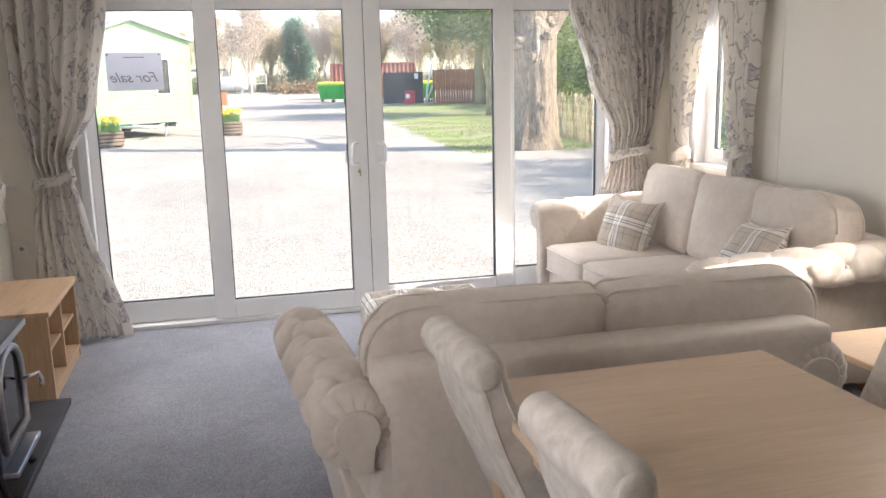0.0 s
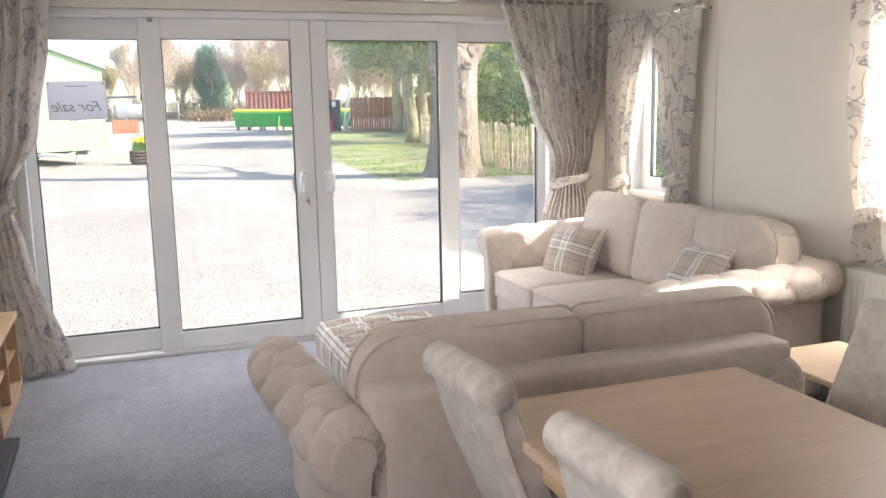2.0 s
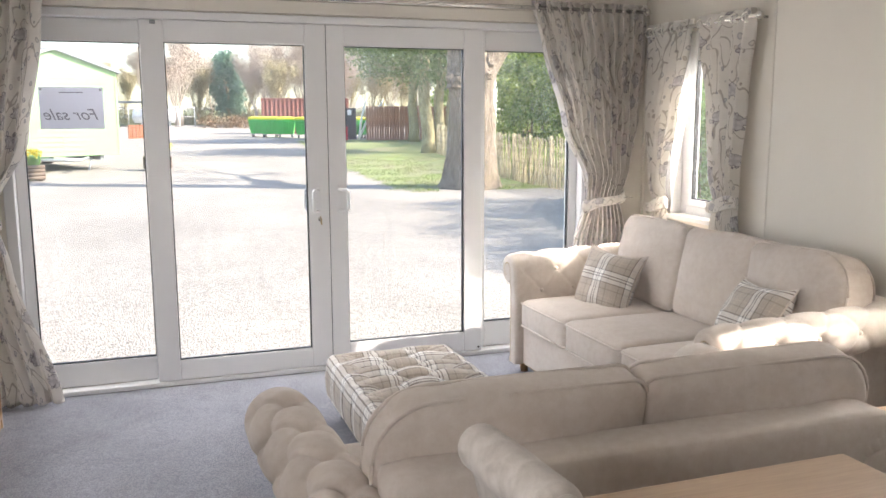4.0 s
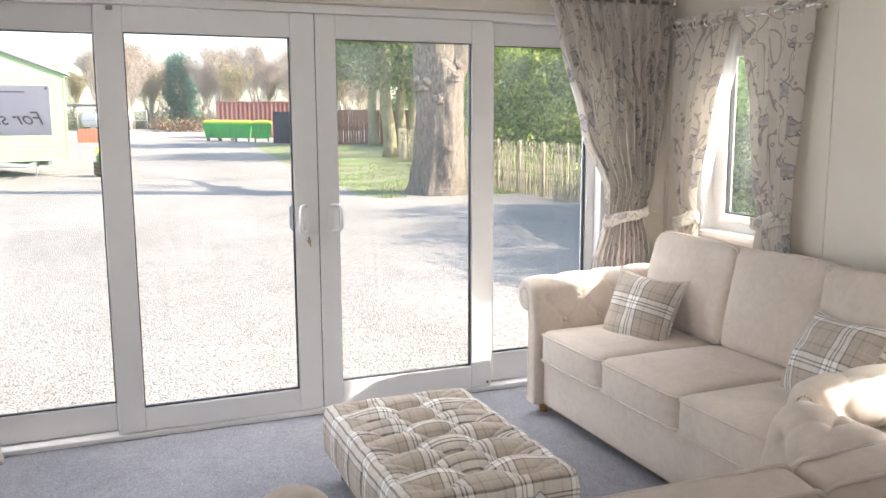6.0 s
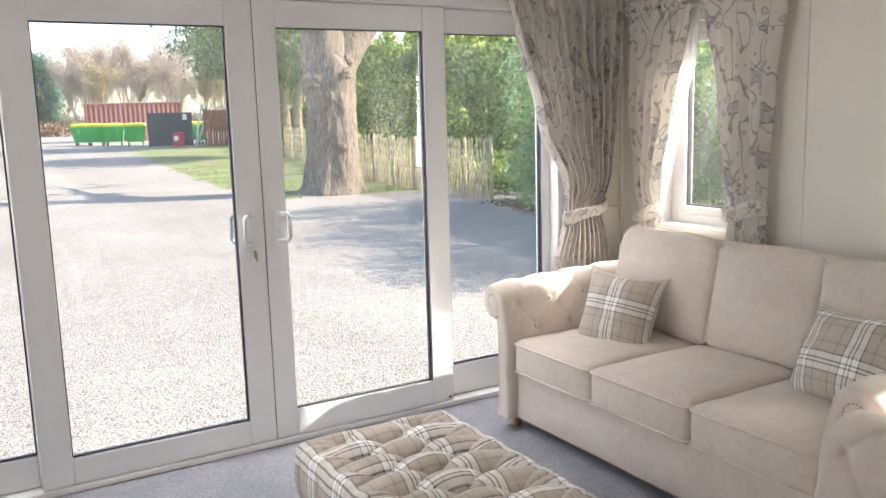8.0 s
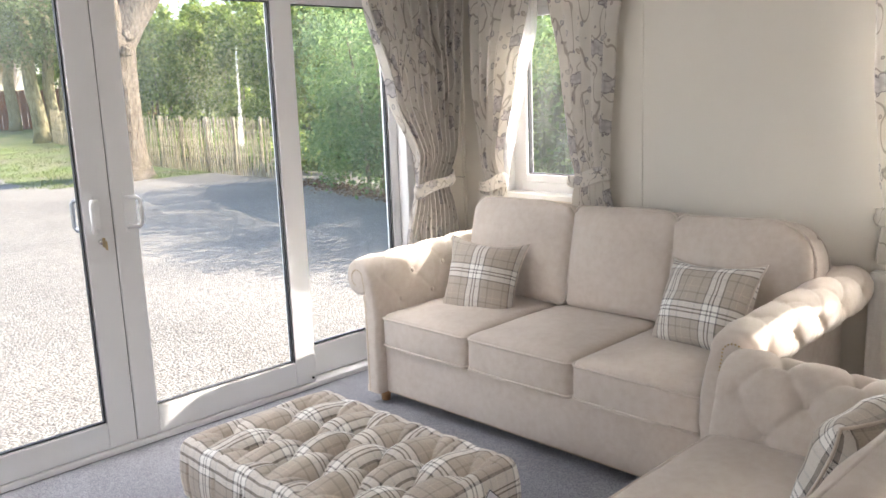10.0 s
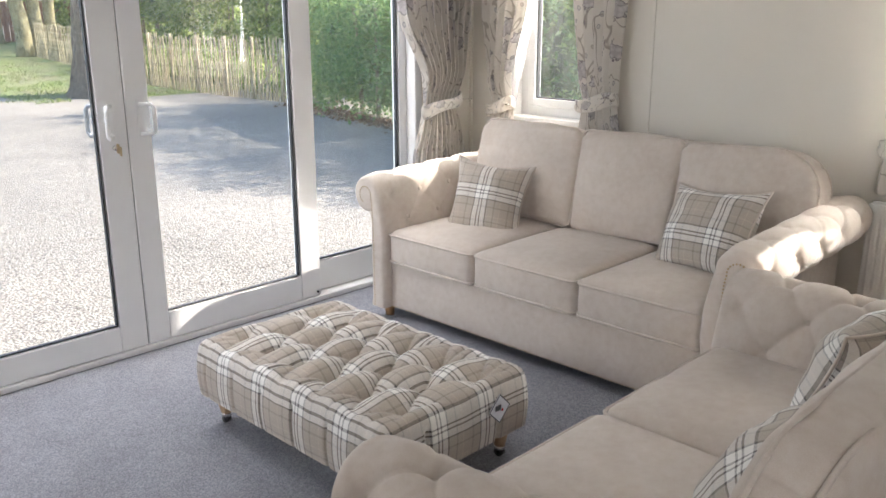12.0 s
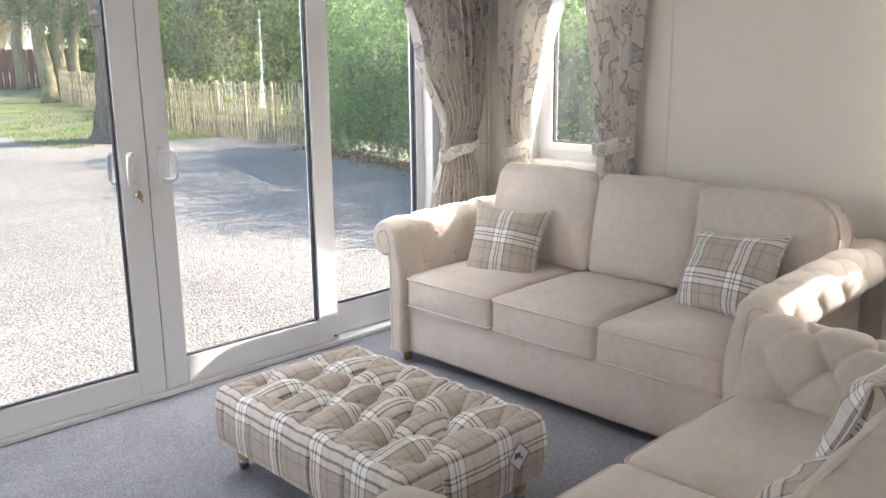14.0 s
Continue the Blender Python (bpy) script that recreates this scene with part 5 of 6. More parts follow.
def gravel_mat():
    m = Mat("pale_gravel", (0.5, 0.47, 0.43), 0.9)
    v = m.coord()
    st = m.voro(v, 48.0)
    st2 = m.voro(v, 100.0)
    tone = m.ramp(st.outputs["Color"], [(0.08, (0.10, 0.088, 0.074)), (0.24, (0.31, 0.275, 0.235)), (0.70, (0.45, 0.405, 0.35)), (0.97, (0.62, 0.575, 0.51))])
    tone2 = m.ramp(st2.outputs["Color"], [(0.2, (0.25, 0.22, 0.185)), (0.8, (0.43, 0.39, 0.34))])
    c = m.mix(0.3, tone, tone2)
    # gaps between stones darkened: crevice shade put into the colour
    dark = m.ramp(st.outputs["Distance"], [(0.4, 1.0), (0.8, 0.60)])
    c = m.mix(1.0, c, dark, "MULTIPLY")
    patch = m.ramp(m.noise(v, 0.35, 5, 0.6, 0.6), [(0.35, 0.40), (0.65, 0.60)])
    c = m.mix(0.5, c, patch, "OVERLAY")
    tracks = m.ramp(m.noise(m.coord(scale=(0.35, 0.06, 1)), 1.6, 4), [(0.4, 0.46), (0.6, 0.56)])
    m.color(m.mix(0.5, c, tracks, "OVERLAY"))
    h = m.math("SUBTRACT", m.math("MULTIPLY", m.noise(v, 90, 2), 0.4), st.outputs["Distance"])
    m.bump(h, 0.65, 0.016)
    return m.m


GRAVEL = gravel_mat()


def grass_mat():
    m = Mat("spring_grass", (0.10, 0.16, 0.04), 0.9)
    v = m.coord()
    c = m.ramp(m.noise(v, 0.6, 6, 0.7, 0.5), [(0.36, (0.27, 0.225, 0.16)), (0.46, (0.25, 0.26, 0.12)), (0.60, (0.21, 0.27, 0.085)), (0.78, (0.27, 0.34, 0.11))])
    bl = m.ramp(m.noise(m.coord(scale=(1, 0.35, 1)), 14, 6, 0.75), [(0.3, 0.12), (0.7, 0.88)])
    m.color(m.mix(0.75, c, bl, "OVERLAY"))
    m.bump(m.noise(v, 60, 4), 0.8, 0.03)
    return m.m


GRASS = grass_mat()
FIELD = vary("far_field", (0.13, 0.17, 0.055), (0.19, 0.20, 0.085), 0.05, 0.95, 4, 0.3).m


def bark_mat(name, a, b, fine=17):
    m = Mat(name, a, 0.95)
    v = m.coord(scale=(1, 1, 0.26))
    ridge = m.noise(v, fine, 6, 0.65, 0.8)
    c = m.ramp(ridge, [(0.35, tuple(0.45 * k for k in b)), (0.5, b), (0.65, a)])
    moss = m.ramp(m.noise(m.coord(), 1.3, 4), [(0.55, 0.0), (0.75, 0.5)])
    m.color(m.mix(moss, c, (0.20, 0.19, 0.09)))
    m.bump(ridge, 1.0, 0.06)
    return m.m


BARK = bark_mat("oak_bark", (0.43, 0.355, 0.27), (0.25, 0.195, 0.145), 24)
BARK_PINE = bark_mat("ivy_stem_bark", (0.52, 0.46, 0.29), (0.36, 0.31, 0.18))
# pale twig tones carry the far trees' haze in their colour
TWIG = vary("bare_twigs", (0.44, 0.36, 0.29), (0.54, 0.45, 0.37), 0.4, 0.95, 20, 0.0).m
BUSH_TWIG = vary("budding_twigs", (0.34, 0.28, 0.16), (0.42, 0.36, 0.2), 0.4, 0.95, 20, 0.0).m


def leaf_mat(name, a, b, c2, glow=0.25, rough=0.5):
    m = Mat(name, a, rough)
    g = m.t.nodes.new("ShaderNodeNewGeometry").outputs["Random Per Island"]
    col = m.ramp(g, [(0.0, a), (0.5, b), (1.0, c2)])
    m.color(col)
    m.set(Specular_IOR_Level=0.4)
    tr = m.node("ShaderNodeBsdfTranslucent", Color=col)
    ms = m.node("ShaderNodeMixShader", Fac=glow)
    m.t.links.new(m.p.outputs[0], ms.inputs[1])
    m.t.links.new(tr.outputs[0], ms.inputs[2])
    m.t.links.new(ms.outputs[0], m.t.nodes["Material Output"].inputs[0])
    return m.m


LEAF = leaf_mat("laurel_leaf", (0.17, 0.25, 0.065), (0.36, 0.45, 0.12), (0.56, 0.62, 0.23), 0.72)
LEAF_HEDGE = leaf_mat("hedge_leaf", (0.19, 0.31, 0.13), (0.28, 0.41, 0.16), (0.42, 0.53, 0.22), 0.70)
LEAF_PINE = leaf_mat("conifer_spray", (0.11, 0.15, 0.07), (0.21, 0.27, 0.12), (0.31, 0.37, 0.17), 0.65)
# far fir lightened: distance haze is put into its leaf colours
LEAF_FIR = leaf_mat("far_fir", (0.19, 0.31, 0.23), (0.24, 0.37, 0.27), (0.29, 0.43, 0.31), 0.7)
LEAF_DEAD = leaf_mat("fallen_leaf", (0.20, 0.12, 0.06), (0.28, 0.17, 0.09), (0.34, 0.24, 0.14), 0.1)
LEAF_BUSH = leaf_mat("budding_bush", (0.17, 0.14, 0.09), (0.23, 0.205, 0.115), (0.28, 0.24, 0.17), 0.4)
FLOWER = leaf_mat("daffodil_petal", (0.80, 0.60, 0.04), (0.85, 0.68, 0.06), (0.88, 0.74, 0.12), 0.3)
BLADE_GRASS = leaf_mat("grass_blade", (0.20, 0.26, 0.075), (0.27, 0.34, 0.10), (0.36, 0.40, 0.17), 0.5)
BLADE = leaf_mat("daffodil_leaf", (0.08, 0.18, 0.04), (0.11, 0.23, 0.055), (0.15, 0.28, 0.08), 0.3)
PALE_WOOD = bark_mat("chestnut_paling", (0.70, 0.59, 0.40), (0.60, 0.50, 0.33))
RED_WOOD = vary("red_brown_board", (0.27, 0.115, 0.07), (0.36, 0.17, 0.10), 1.5, 0.85, 14, 0.3).m
RUST = vary("rust_red_steel", (0.21, 0.075, 0.06), (0.28, 0.11, 0.085), 0.8, 0.6, 20, 0.1).m
DARK_WOOD = vary("dark_stained_log", (0.10, 0.075, 0.055), (0.16, 0.12, 0.09), 4, 0.85, 40, 0.3).m
CHARCOAL = vary("charcoal_sheet", (0.035, 0.035, 0.045), (0.05, 0.05, 0.06), 1, 0.6, 20, 0.05).m
BIN_GREEN = vary("green_plastic", (0.03, 0.42, 0.06), (0.045, 0.50, 0.085), 2, 0.45, 60, 0.03).m
BIN_YELLOW = vary("yellow_plastic", (0.62, 0.60, 0.03), (0.70, 0.66, 0.05), 2, 0.45, 60, 0.03).m
VAN_GREEN = vary("pale_green_cladding", (0.27, 0.43, 0.21), (0.31, 0.47, 0.25), 0.6, 0.5, 30, 0.03).m
VAN_WHITE = vary("white_cladding", (0.74, 0.76, 0.74), (0.80, 0.81, 0.80), 0.6, 0.5, 30, 0.03).m
ROOF = vary("grey_roof_sheet", (0.22, 0.24, 0.25), (0.30, 0.31, 0.32), 2, 0.7, 20, 0.2).m
STEEL = vary("galvanised_steel", (0.42, 0.43, 0.44), (0.52, 0.53, 0.54), 3, 0.45, 50, 0.05, 0.7).m
TYRE = vary("tyre_rubber", (0.02, 0.02, 0.02), (0.03, 0.03, 0.03), 9, 0.8, 60, 0.1).m
BRICK = vary("red_brick", (0.42, 0.15, 0.08), (0.52, 0.22, 0.12), 6, 0.9, 40, 0.2).m
TANK = vary("tank_white", (0.74, 0.75, 0.74), (0.80, 0.80, 0.79), 1, 0.4, 30, 0.02).m
WIN_DARK = vary("dark_window_glass", (0.05, 0.055, 0.05), (0.09, 0.09, 0.08), 3, 0.08, 20, 0.0).m
RED_BOX = vary("red_plastic", (0.50, 0.03, 0.06), (0.58, 0.05, 0.08), 3, 0.5, 30, 0.02).m
SOIL = vary("dark_soil", (0.05, 0.035, 0.025), (0.09, 0.065, 0.045), 8, 0.95, 60, 0.4).m


def sheet(name, rows, mat, lift, label, kind="structure"):
    """A ground sheet that follows the slope. rows: (y, x0, x1)."""
    verts, faces = [], []
    n = 24
    for y, x0, x1 in rows:
        for i in range(n + 1):
            x = x0 + (x1 - x0) * i / n
            verts.append((x, y, gz(x, y) + lift))
    ob = part(name, mesh_of(name, verts, grid_faces(n + 1, len(rows)), mat), None, None)
    return tagged(ob, label=label, kind=kind)


sheet("ground", [(-400, -1500, 1500), (-30, -500, 500), (0, -200, 200), (16, -200, 200), (40, -300, 300), (95, -600, 600), (95.5, -600, 600), (1500, -3000, 3000)], GRAVEL, 0.0, "pale gravel yard and drive that runs on to the fields")
rng = random.Random(5)


def wobble(y, a, f, p):
    return a * math.sin(f * y + p) + 0.4 * a * math.sin(2.7 * f * y + 1.3 * p)


lawn_rows = []
for i in range(60):
    y = 20.2 + i * 0.56
    t = (y - 20.2) / 33
    edge = 6.1 + 2.9 * t ** 1.3 + wobble(y, 0.10, 1.9, 0.4) + wobble(y, 0.09, 7.3, 1.1)
    if i < 4:
        edge += (4 - i) ** 2 * 0.16
    lawn_rows.append((y, edge, 34.0))
sheet("lawn", lawn_rows, GRASS, 0.006, "worn lawn with bare patches beside the drive")
sheet("field", [(100, -200, 260), (180, -400, 500), (600, -1200, 1400)], FIELD, 0.05, "green field beyond the hedgerow")


def leaves(name, spots, size, mat, parent, seed, flat=0.0, aspect=0.55):
    """Many small pointed leaves, one mesh. spots: an array of places."""
    r = np.random.RandomState(seed)
    n = len(spots)
    d = r.normal(size=(n, 3))
    d[:, 2] *= 1 - flat
    d /= np.linalg.norm(d, axis=1)[:, None]
    e = np.cross(d, r.normal(size=(n, 3)))
    e /= np.linalg.norm(e, axis=1)[:, None] + 1e-9
    s = size * (0.6 + 0.8 * r.rand(n))[:, None]
    p = np.asarray(spots)
    nrm = np.cross(d, e)
    v = np.stack([p, p + d * s * 0.5 + e * s * aspect / 2 + nrm * s * 0.08, p + d * s, p + d * s * 0.5 - e * s * aspect / 2 + nrm * s * 0.08], axis=1).reshape(-1, 3)
    me = bpy.data.meshes.new(name)
    me.vertices.add(4 * n)
    me.vertices.foreach_set("co", v.astype(np.float32).ravel())
    me.loops.add(4 * n)
    me.loops.foreach_set("vertex_index", np.arange(4 * n, dtype=np.int32))
    me.polygons.add(n)
    me.polygons.foreach_set("loop_start", np.arange(0, 4 * n, 4, dtype=np.int32))
    me.materials.append(mat)
    me.update(calc_edges=True)
    return part(name, me, None, parent)


# grass blades over the near lawn and along its ragged edge
gr = np.random.RandomState(15)
gy = 20.25 + 15.0 * gr.rand(26000) ** 1.5
gx = 6.0 + 2.9 * ((gy - 20.2) / 33) ** 1.3 + np.abs(gr.normal(size=26000)) * 3.4 + 0.25 * np.sin(gy * 5.0)
keep = np.array([noise.noise(Vector((a * 0.9, b * 0.9, 0))) > -0.12 for a, b in zip(gx, gy)])
gx, gy = gx[keep], gy[keep]
tufts = leaves("grass", np.stack([gx, gy, np.array([gz(a, b) for a, b in zip(gx, gy)])], axis=1), 0.07, BLADE_GRASS, None, 16, -2.5, 0.16)
tagged(tufts, label="short tufts of spring grass on the lawn", category="grass", kind="stuff")


def branch(v, f, p, d, length, r, level, r0, sides=5, spread=0.6, gravity=0.0, tips=None):
    """A limb that forks again and again."""
    pts, q, dd = [Vector(p)], Vector(p), Vector(d).normalized()
    n = 4 if level > 1 else 3
    for i in range(n):
        dd = (dd + Vector((r0.uniform(-1, 1), r0.uniform(-1, 1), r0.uniform(-0.6, 0.9))) * 0.16 + Vector((0, 0, gravity))).normalized()
        q = q + dd * length / n
        pts.append(q.copy())
    add_tube(v, f, pts, [r * (1 - 0.55 * i / n) for i in range(n + 1)], sides, False)
    if tips is not None and level <= 1:
        tips.extend(pts[1:])
    if level > 0:
        for k in range(3 if level > 1 else 4):
            b = pts[r0.randint(max(1, n - 2), n)]
            side = Vector((r0.uniform(-1, 1), r0.uniform(-1, 1), r0.uniform(-0.3, 0.8)))
            branch(v, f, b, dd + side * spread * 1.5, length * r0.uniform(0.55, 0.8), r * 0.45, level - 1, r0, max(3, sides - 1), spread, gravity, tips)


def big_tree():
    """The old oak by the drive: a thick forked trunk with burrs."""
    r0 = random.Random(11)
    x, y = 8.1, 21.1
    t = thing("tree", x, y, gz(x, y), 0, label="old broad oak with a thick forked trunk and cracked bark", category="tree")

    def trunk(name, line, rad, n=56, seed=0):
        verts, faces = [], []
        add_tube(verts, faces, line, rad, n, False)
        out = []
        for i, p in enumerate(verts):
            c = p - Vector(line[min(i // n, len(line) - 1)])
            a = math.atan2(c.y, c.x)
            k = noise.noise(Vector((math.cos(a) * 3.0, math.sin(a) * 3.0, p.z * 0.55 + seed)))
            k2 = noise.noise(Vector((math.cos(a) * 11.0, math.sin(a) * 11.0, p.z * 1.6 + seed)))
            out.append(p + c * (0.12 * k + 0.10 * k2))
        part(name, mesh_of(name, out, faces, BARK), None, t)

    line, rad = [], []
    for i in range(40):
        z = -0.1 + 3.5 * i / 39
        line.append((0.05 * math.sin(z), 0, z))
        rad.append(0.62 + 0.24 * math.exp(-max(0, z) / 0.30) - 0.02 * z + 0.05 * max(0, z - 2.4) - 1.2 * max(0.0, z - 3.0) ** 2)
    trunk("trunk", line, rad)
    fork = [(0.08, 0, 2.2), (0.14, 0, 2.65)] + [(0.22 + 0.34 * k + 0.05 * k * k, 0, 3.0 + 0.62 * k) for k in range(8)]
    trunk("limb", fork, [0.30, 0.40] + [0.43 - 0.03 * k for k in range(8)], 28, 3)
    fork2 = [(-0.02, 0, 2.2), (-0.03, 0, 2.7)] + [(-0.05 - 0.05 * k, 0.05 * k, 3.1 + 0.7 * k) for k in range(8)]
    trunk("limb", fork2, [0.40, 0.50] + [0.53 - 0.03 * k for k in range(8)], 28, 6)
    for a, z, s in ((-1.5, 1.15, 0.16), (-1.9, 2.35, 0.16), (-1.2, 2.9, 0.18), (-2.7, 2.75, 0.26), (-1.4, 0.3, 0.14), (-0.8, 3.2, 0.16)):
        c = Vector((0.52 * math.cos(a), 0.52 * math.sin(a), z))
        v, f, _ = pad(s * 1.9, s * 1.9, s * 1.7, s * 0.8, 14, (0, 0, 0), None, 0.02, a)
        v = [p * (1 + 0.45 * noise.noise(p * 9 + Vector((a * 5, 0, 0))) + 0.25 * noise.noise(p * 26)) for p in v]
        part("burr", mesh_of("burr", [p + c for p in v], f, BARK), None, t)
    v, f = [], []
    for (p, d) in ((fork[-1], (0.8, -0.2, 1.0)), (fork[7], (0.3, 0.9, 0.5)), (fork2[-1], (-0.5, -0.3, 1.0)), (fork2[7], (-0.9, 0.5, 0.5)), (fork2[8], (0.2, 0.8, 0.8))):
        branch(v, f, p, d, 2.6, 0.16, 4, r0, 6, 0.55)
    part("crown", mesh_of("crown", v, f, BARK), None, t, "bare winter twigs")
    return t


big_tree()


def ivy_tree(x, y, stems, height, crown_at, crown_r, count, seed, label, mat, leaf_size, lean=0.0, low=0.4):
    t = thing("tree", x, y, gz(x, y), 0, label=label, category="tree")
    r0 = random.Random(seed)
    nr = np.random.RandomState(seed)
    for dx, r, tilt in stems:
        line = [(dx + tilt * z + 0.05 * math.sin(2 * z + dx), 0.1 * math.sin(z + dx), z) for z in np.linspace(-0.1, height, 14)]
        part("trunk", tube("trunk", line, [r * (1.25 - 0.6 * i / 13) if i else r * 1.5 for i in range(14)], BARK_PINE, 14), None, t)
    v, f, tips = [], [], []
    for k in range(14):
        a = 2 * math.pi * k / 14
        z = height * (0.45 + 0.5 * r0.random())
        branch(v, f, (0, 0, z), (math.cos(a), math.sin(a), 0.15), crown_r * 0.6, 0.06, 2, r0, 4, 0.6, -0.05, tips)
    part("limbs", mesh_of("limbs", v, f, BARK_PINE), None, t)
    # clumps of foliage in an uneven crown
    spots = []
    for k in range(count // 90):
        d = nr.normal(size=3)
        d /= np.linalg.norm(d)
        c = np.array([0, 0, crown_at]) + d * np.array([crown_r, crown_r, (height - crown_at) * 1.15 + low]) * (0.45 + 0.55 * nr.rand())
        spots.append(c + nr.normal(size=(90, 3)) * np.array([0.42, 0.42, 0.22]) * (0.6 + nr.rand()))
    leaves("crown", np.concatenate(spots), leaf_size, mat, t, seed)
    return t


ivy_tree(12.9, 37.5, ((-0.5, 0.26, -0.05), (0.0, 0.22, 0.03), (0.5, 0.2, 0.08)), 6.5, 5.1, 3.9, 17000, 21, "ivy-clad yew with several pale twisted stems on the lawn", LEAF_PINE, 0.15)
ivy_tree(15.6, 50.0, ((0.0, 0.25, 0.0),), 9.0, 6.6, 4.4, 15000, 22, "dark conifer with one straight trunk by the fence", LEAF_PINE, 0.21)


# chestnut paling fence with its posts
def paling_fence():
    """Runs beside the gravel, each stake a thing of its own split wood."""
    fe = thing("fence", label="split chestnut paling fence along the yard's edge", category="fence")
    r0 = random.Random(3)
    shapes = []
    for k in range(5):
        v, f = [], []
        h = 1.27 + 0.025 * k
        add_tube(v, f, [(0, 0, -0.05), (0.01 * (k - 2), 0, 0.45), (-0.008 * (k - 2), 0.005, 0.9), (0.004 * k, 0, h - 0.06), (0.004 * k, 0, h)], [0.017, 0.018, 0.017, 0.015, 0.004], 6)
        shapes.append(mesh_of("stake", v, f, PALE_WOOD, False))
    line = [Vector((10.25, 17.3)), Vector((10.05, 19.2)), Vector((9.95, 21.5)), Vector((10.1, 24.0)), Vector((11.4, 30.0)), Vector((12.6, 37.0))]
    total = 0
    for a, b in zip(line, line[1:]):
        n = int((b - a).length / (0.082 if a.y < 24 else 0.13))
        for i in range(n):
            p = a.lerp(b, i / n)
            part("stake", r0.choice(shapes), None, fe, m=pose(p.x + r0.uniform(-0.01, 0.01), p.y, gz(p.x, p.y) + r0.uniform(-0.03, 0.02), r0.uniform(-1.6, 1.6), r0.uniform(-1.6, 1.6), r0.uniform(0, 180)))
            total += 1
        for k in range(2):
            p = a.lerp(b, k / 2)
            part("post", tube("post", [(p.x + 0.05, p.y, gz(p.x, p.y) - 0.1), (p.x + 0.05, p.y, gz(p.x, p.y) + 1.34)], [0.045, 0.04], PALE_WOOD, 10), None, fe)
        for z in (0.28, 1.0):
            part("wire", tube("wire", [(a.x, a.y, gz(a.x, a.y) + z), (b.x, b.y, gz(b.x, b.y) + z)], 0.004, STEEL, 4), None, fe)
    a = line[0]
    part("brace", tube("brace", [(a.x, a.y, gz(a.x, a.y) + 0.9), (a.x - 0.06, a.y + 0.9, gz(a.x, a.y) + 0.1)], 0.03, PALE_WOOD, 8), None, fe)
    return fe


paling_fence()


def hedge(name, line, height, width, count, size, mat, seed, label, base=0.0, core_top=0.7):
    """An uneven evergreen screen: stems inside, leaves in clumps over them."""
    h = thing(name, label=label, category="hedge")
    nr = np.random.RandomState(seed)
    seg = [math.dist(a, b) for a, b in zip(line, line[1:])]
    tot = sum(seg)
    spots = []
    v, f = [], []
    n_clump = count // 70

    def at(t):
        d = t * tot
        for (a, b), s in zip(zip(line, line[1:]), seg):
            if d <= s:
                return a[0] + (b[0] - a[0]) * d / s, a[1] + (b[1] - a[1]) * d / s
            d -= s
        return line[-1]

    for k in range(n_clump):
        t = nr.rand()
        x, y = at(t)
        hh = height * (0.95 + 0.22 * noise.noise(Vector((t * tot * 0.55, seed, 0))) + 0.12 * noise.noise(Vector((t * tot * 1.9, seed, 3))))
        z = base + (hh - base) * nr.rand() ** 0.85
        a = nr.rand() * 2 * math.pi
        rr = width * (0.75 + 0.25 * nr.rand()) * (1.0 - 0.25 * (z / hh) ** 3)
        c = np.array([x + rr * math.cos(a), y + rr * math.sin(a), gz(x, y) + z])
        spots.append(c + nr.normal(size=(70, 3)) * 0.17)
    leaves("foliage", np.concatenate(spots), size, mat, h, seed)
    r0 = random.Random(seed)
    for k in range(int(tot * 1.6)):
        x, y = at(r0.random())
        x, y = x + r0.uniform(-0.4, 0.4) * width, y + r0.uniform(-0.4, 0.4) * width
        add_tube(v, f, [(x, y, gz(x, y) - 0.05), (x + r0.uniform(-0.2, 0.2), y, gz(x, y) + height * 0.5), (x + r0.uniform(-0.4, 0.4), y, gz(x, y) + height * 0.85)], [0.045, 0.03, 0.012], 6)
    part("stems", mesh_of("stems", v, f, BARK_PINE), None, h)
    # added solid dark core boxes that block light where it is dense
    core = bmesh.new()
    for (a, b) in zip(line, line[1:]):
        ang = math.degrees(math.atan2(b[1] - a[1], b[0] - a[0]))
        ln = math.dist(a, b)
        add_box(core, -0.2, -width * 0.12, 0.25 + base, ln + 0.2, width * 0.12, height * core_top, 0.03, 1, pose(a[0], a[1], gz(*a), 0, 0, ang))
    part("light_block_core", core, LEAF_PINE, h)
    return h


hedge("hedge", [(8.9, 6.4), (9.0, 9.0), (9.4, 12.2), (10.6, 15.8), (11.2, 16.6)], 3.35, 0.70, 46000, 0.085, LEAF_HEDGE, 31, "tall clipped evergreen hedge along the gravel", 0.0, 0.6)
hedge("shrubbery", [(19.6, 13.5), (19.0, 20.0), (19.0, 27.0), (20.5, 35.0), (21.0, 44.0), (20.5, 56.0)], 5.7, 1.7, 105000, 0.24, LEAF, 32, "tall laurel and ivy shrubs behind the paling fence", 0.0, 0.12)
hedge("undergrowth", [(11.3, 17.4), (11.2, 20.0), (11.2, 24.0), (12.5, 31.0)], 0.85, 0.5, 9000, 0.10, LEAF, 34, "low ivy and brambles at the foot of the fence", 0.0, 0.1)

# fallen leaves under the hedge
nr = np.random.RandomState(8)
tt = nr.rand(2600)
sx_ = 8.2 + 1.9 * tt + nr.normal(size=2600) * 0.22
sy_ = 8.0 + 8.6 * tt + nr.normal(size=2600) * 0.22
litter = leaves("leaf_litter", np.stack([sx_, sy_, np.full(2600, -0.385) + 0.03 * nr.rand(2600)], axis=1), 0.07, LEAF_DEAD, None, 9, 0.8)
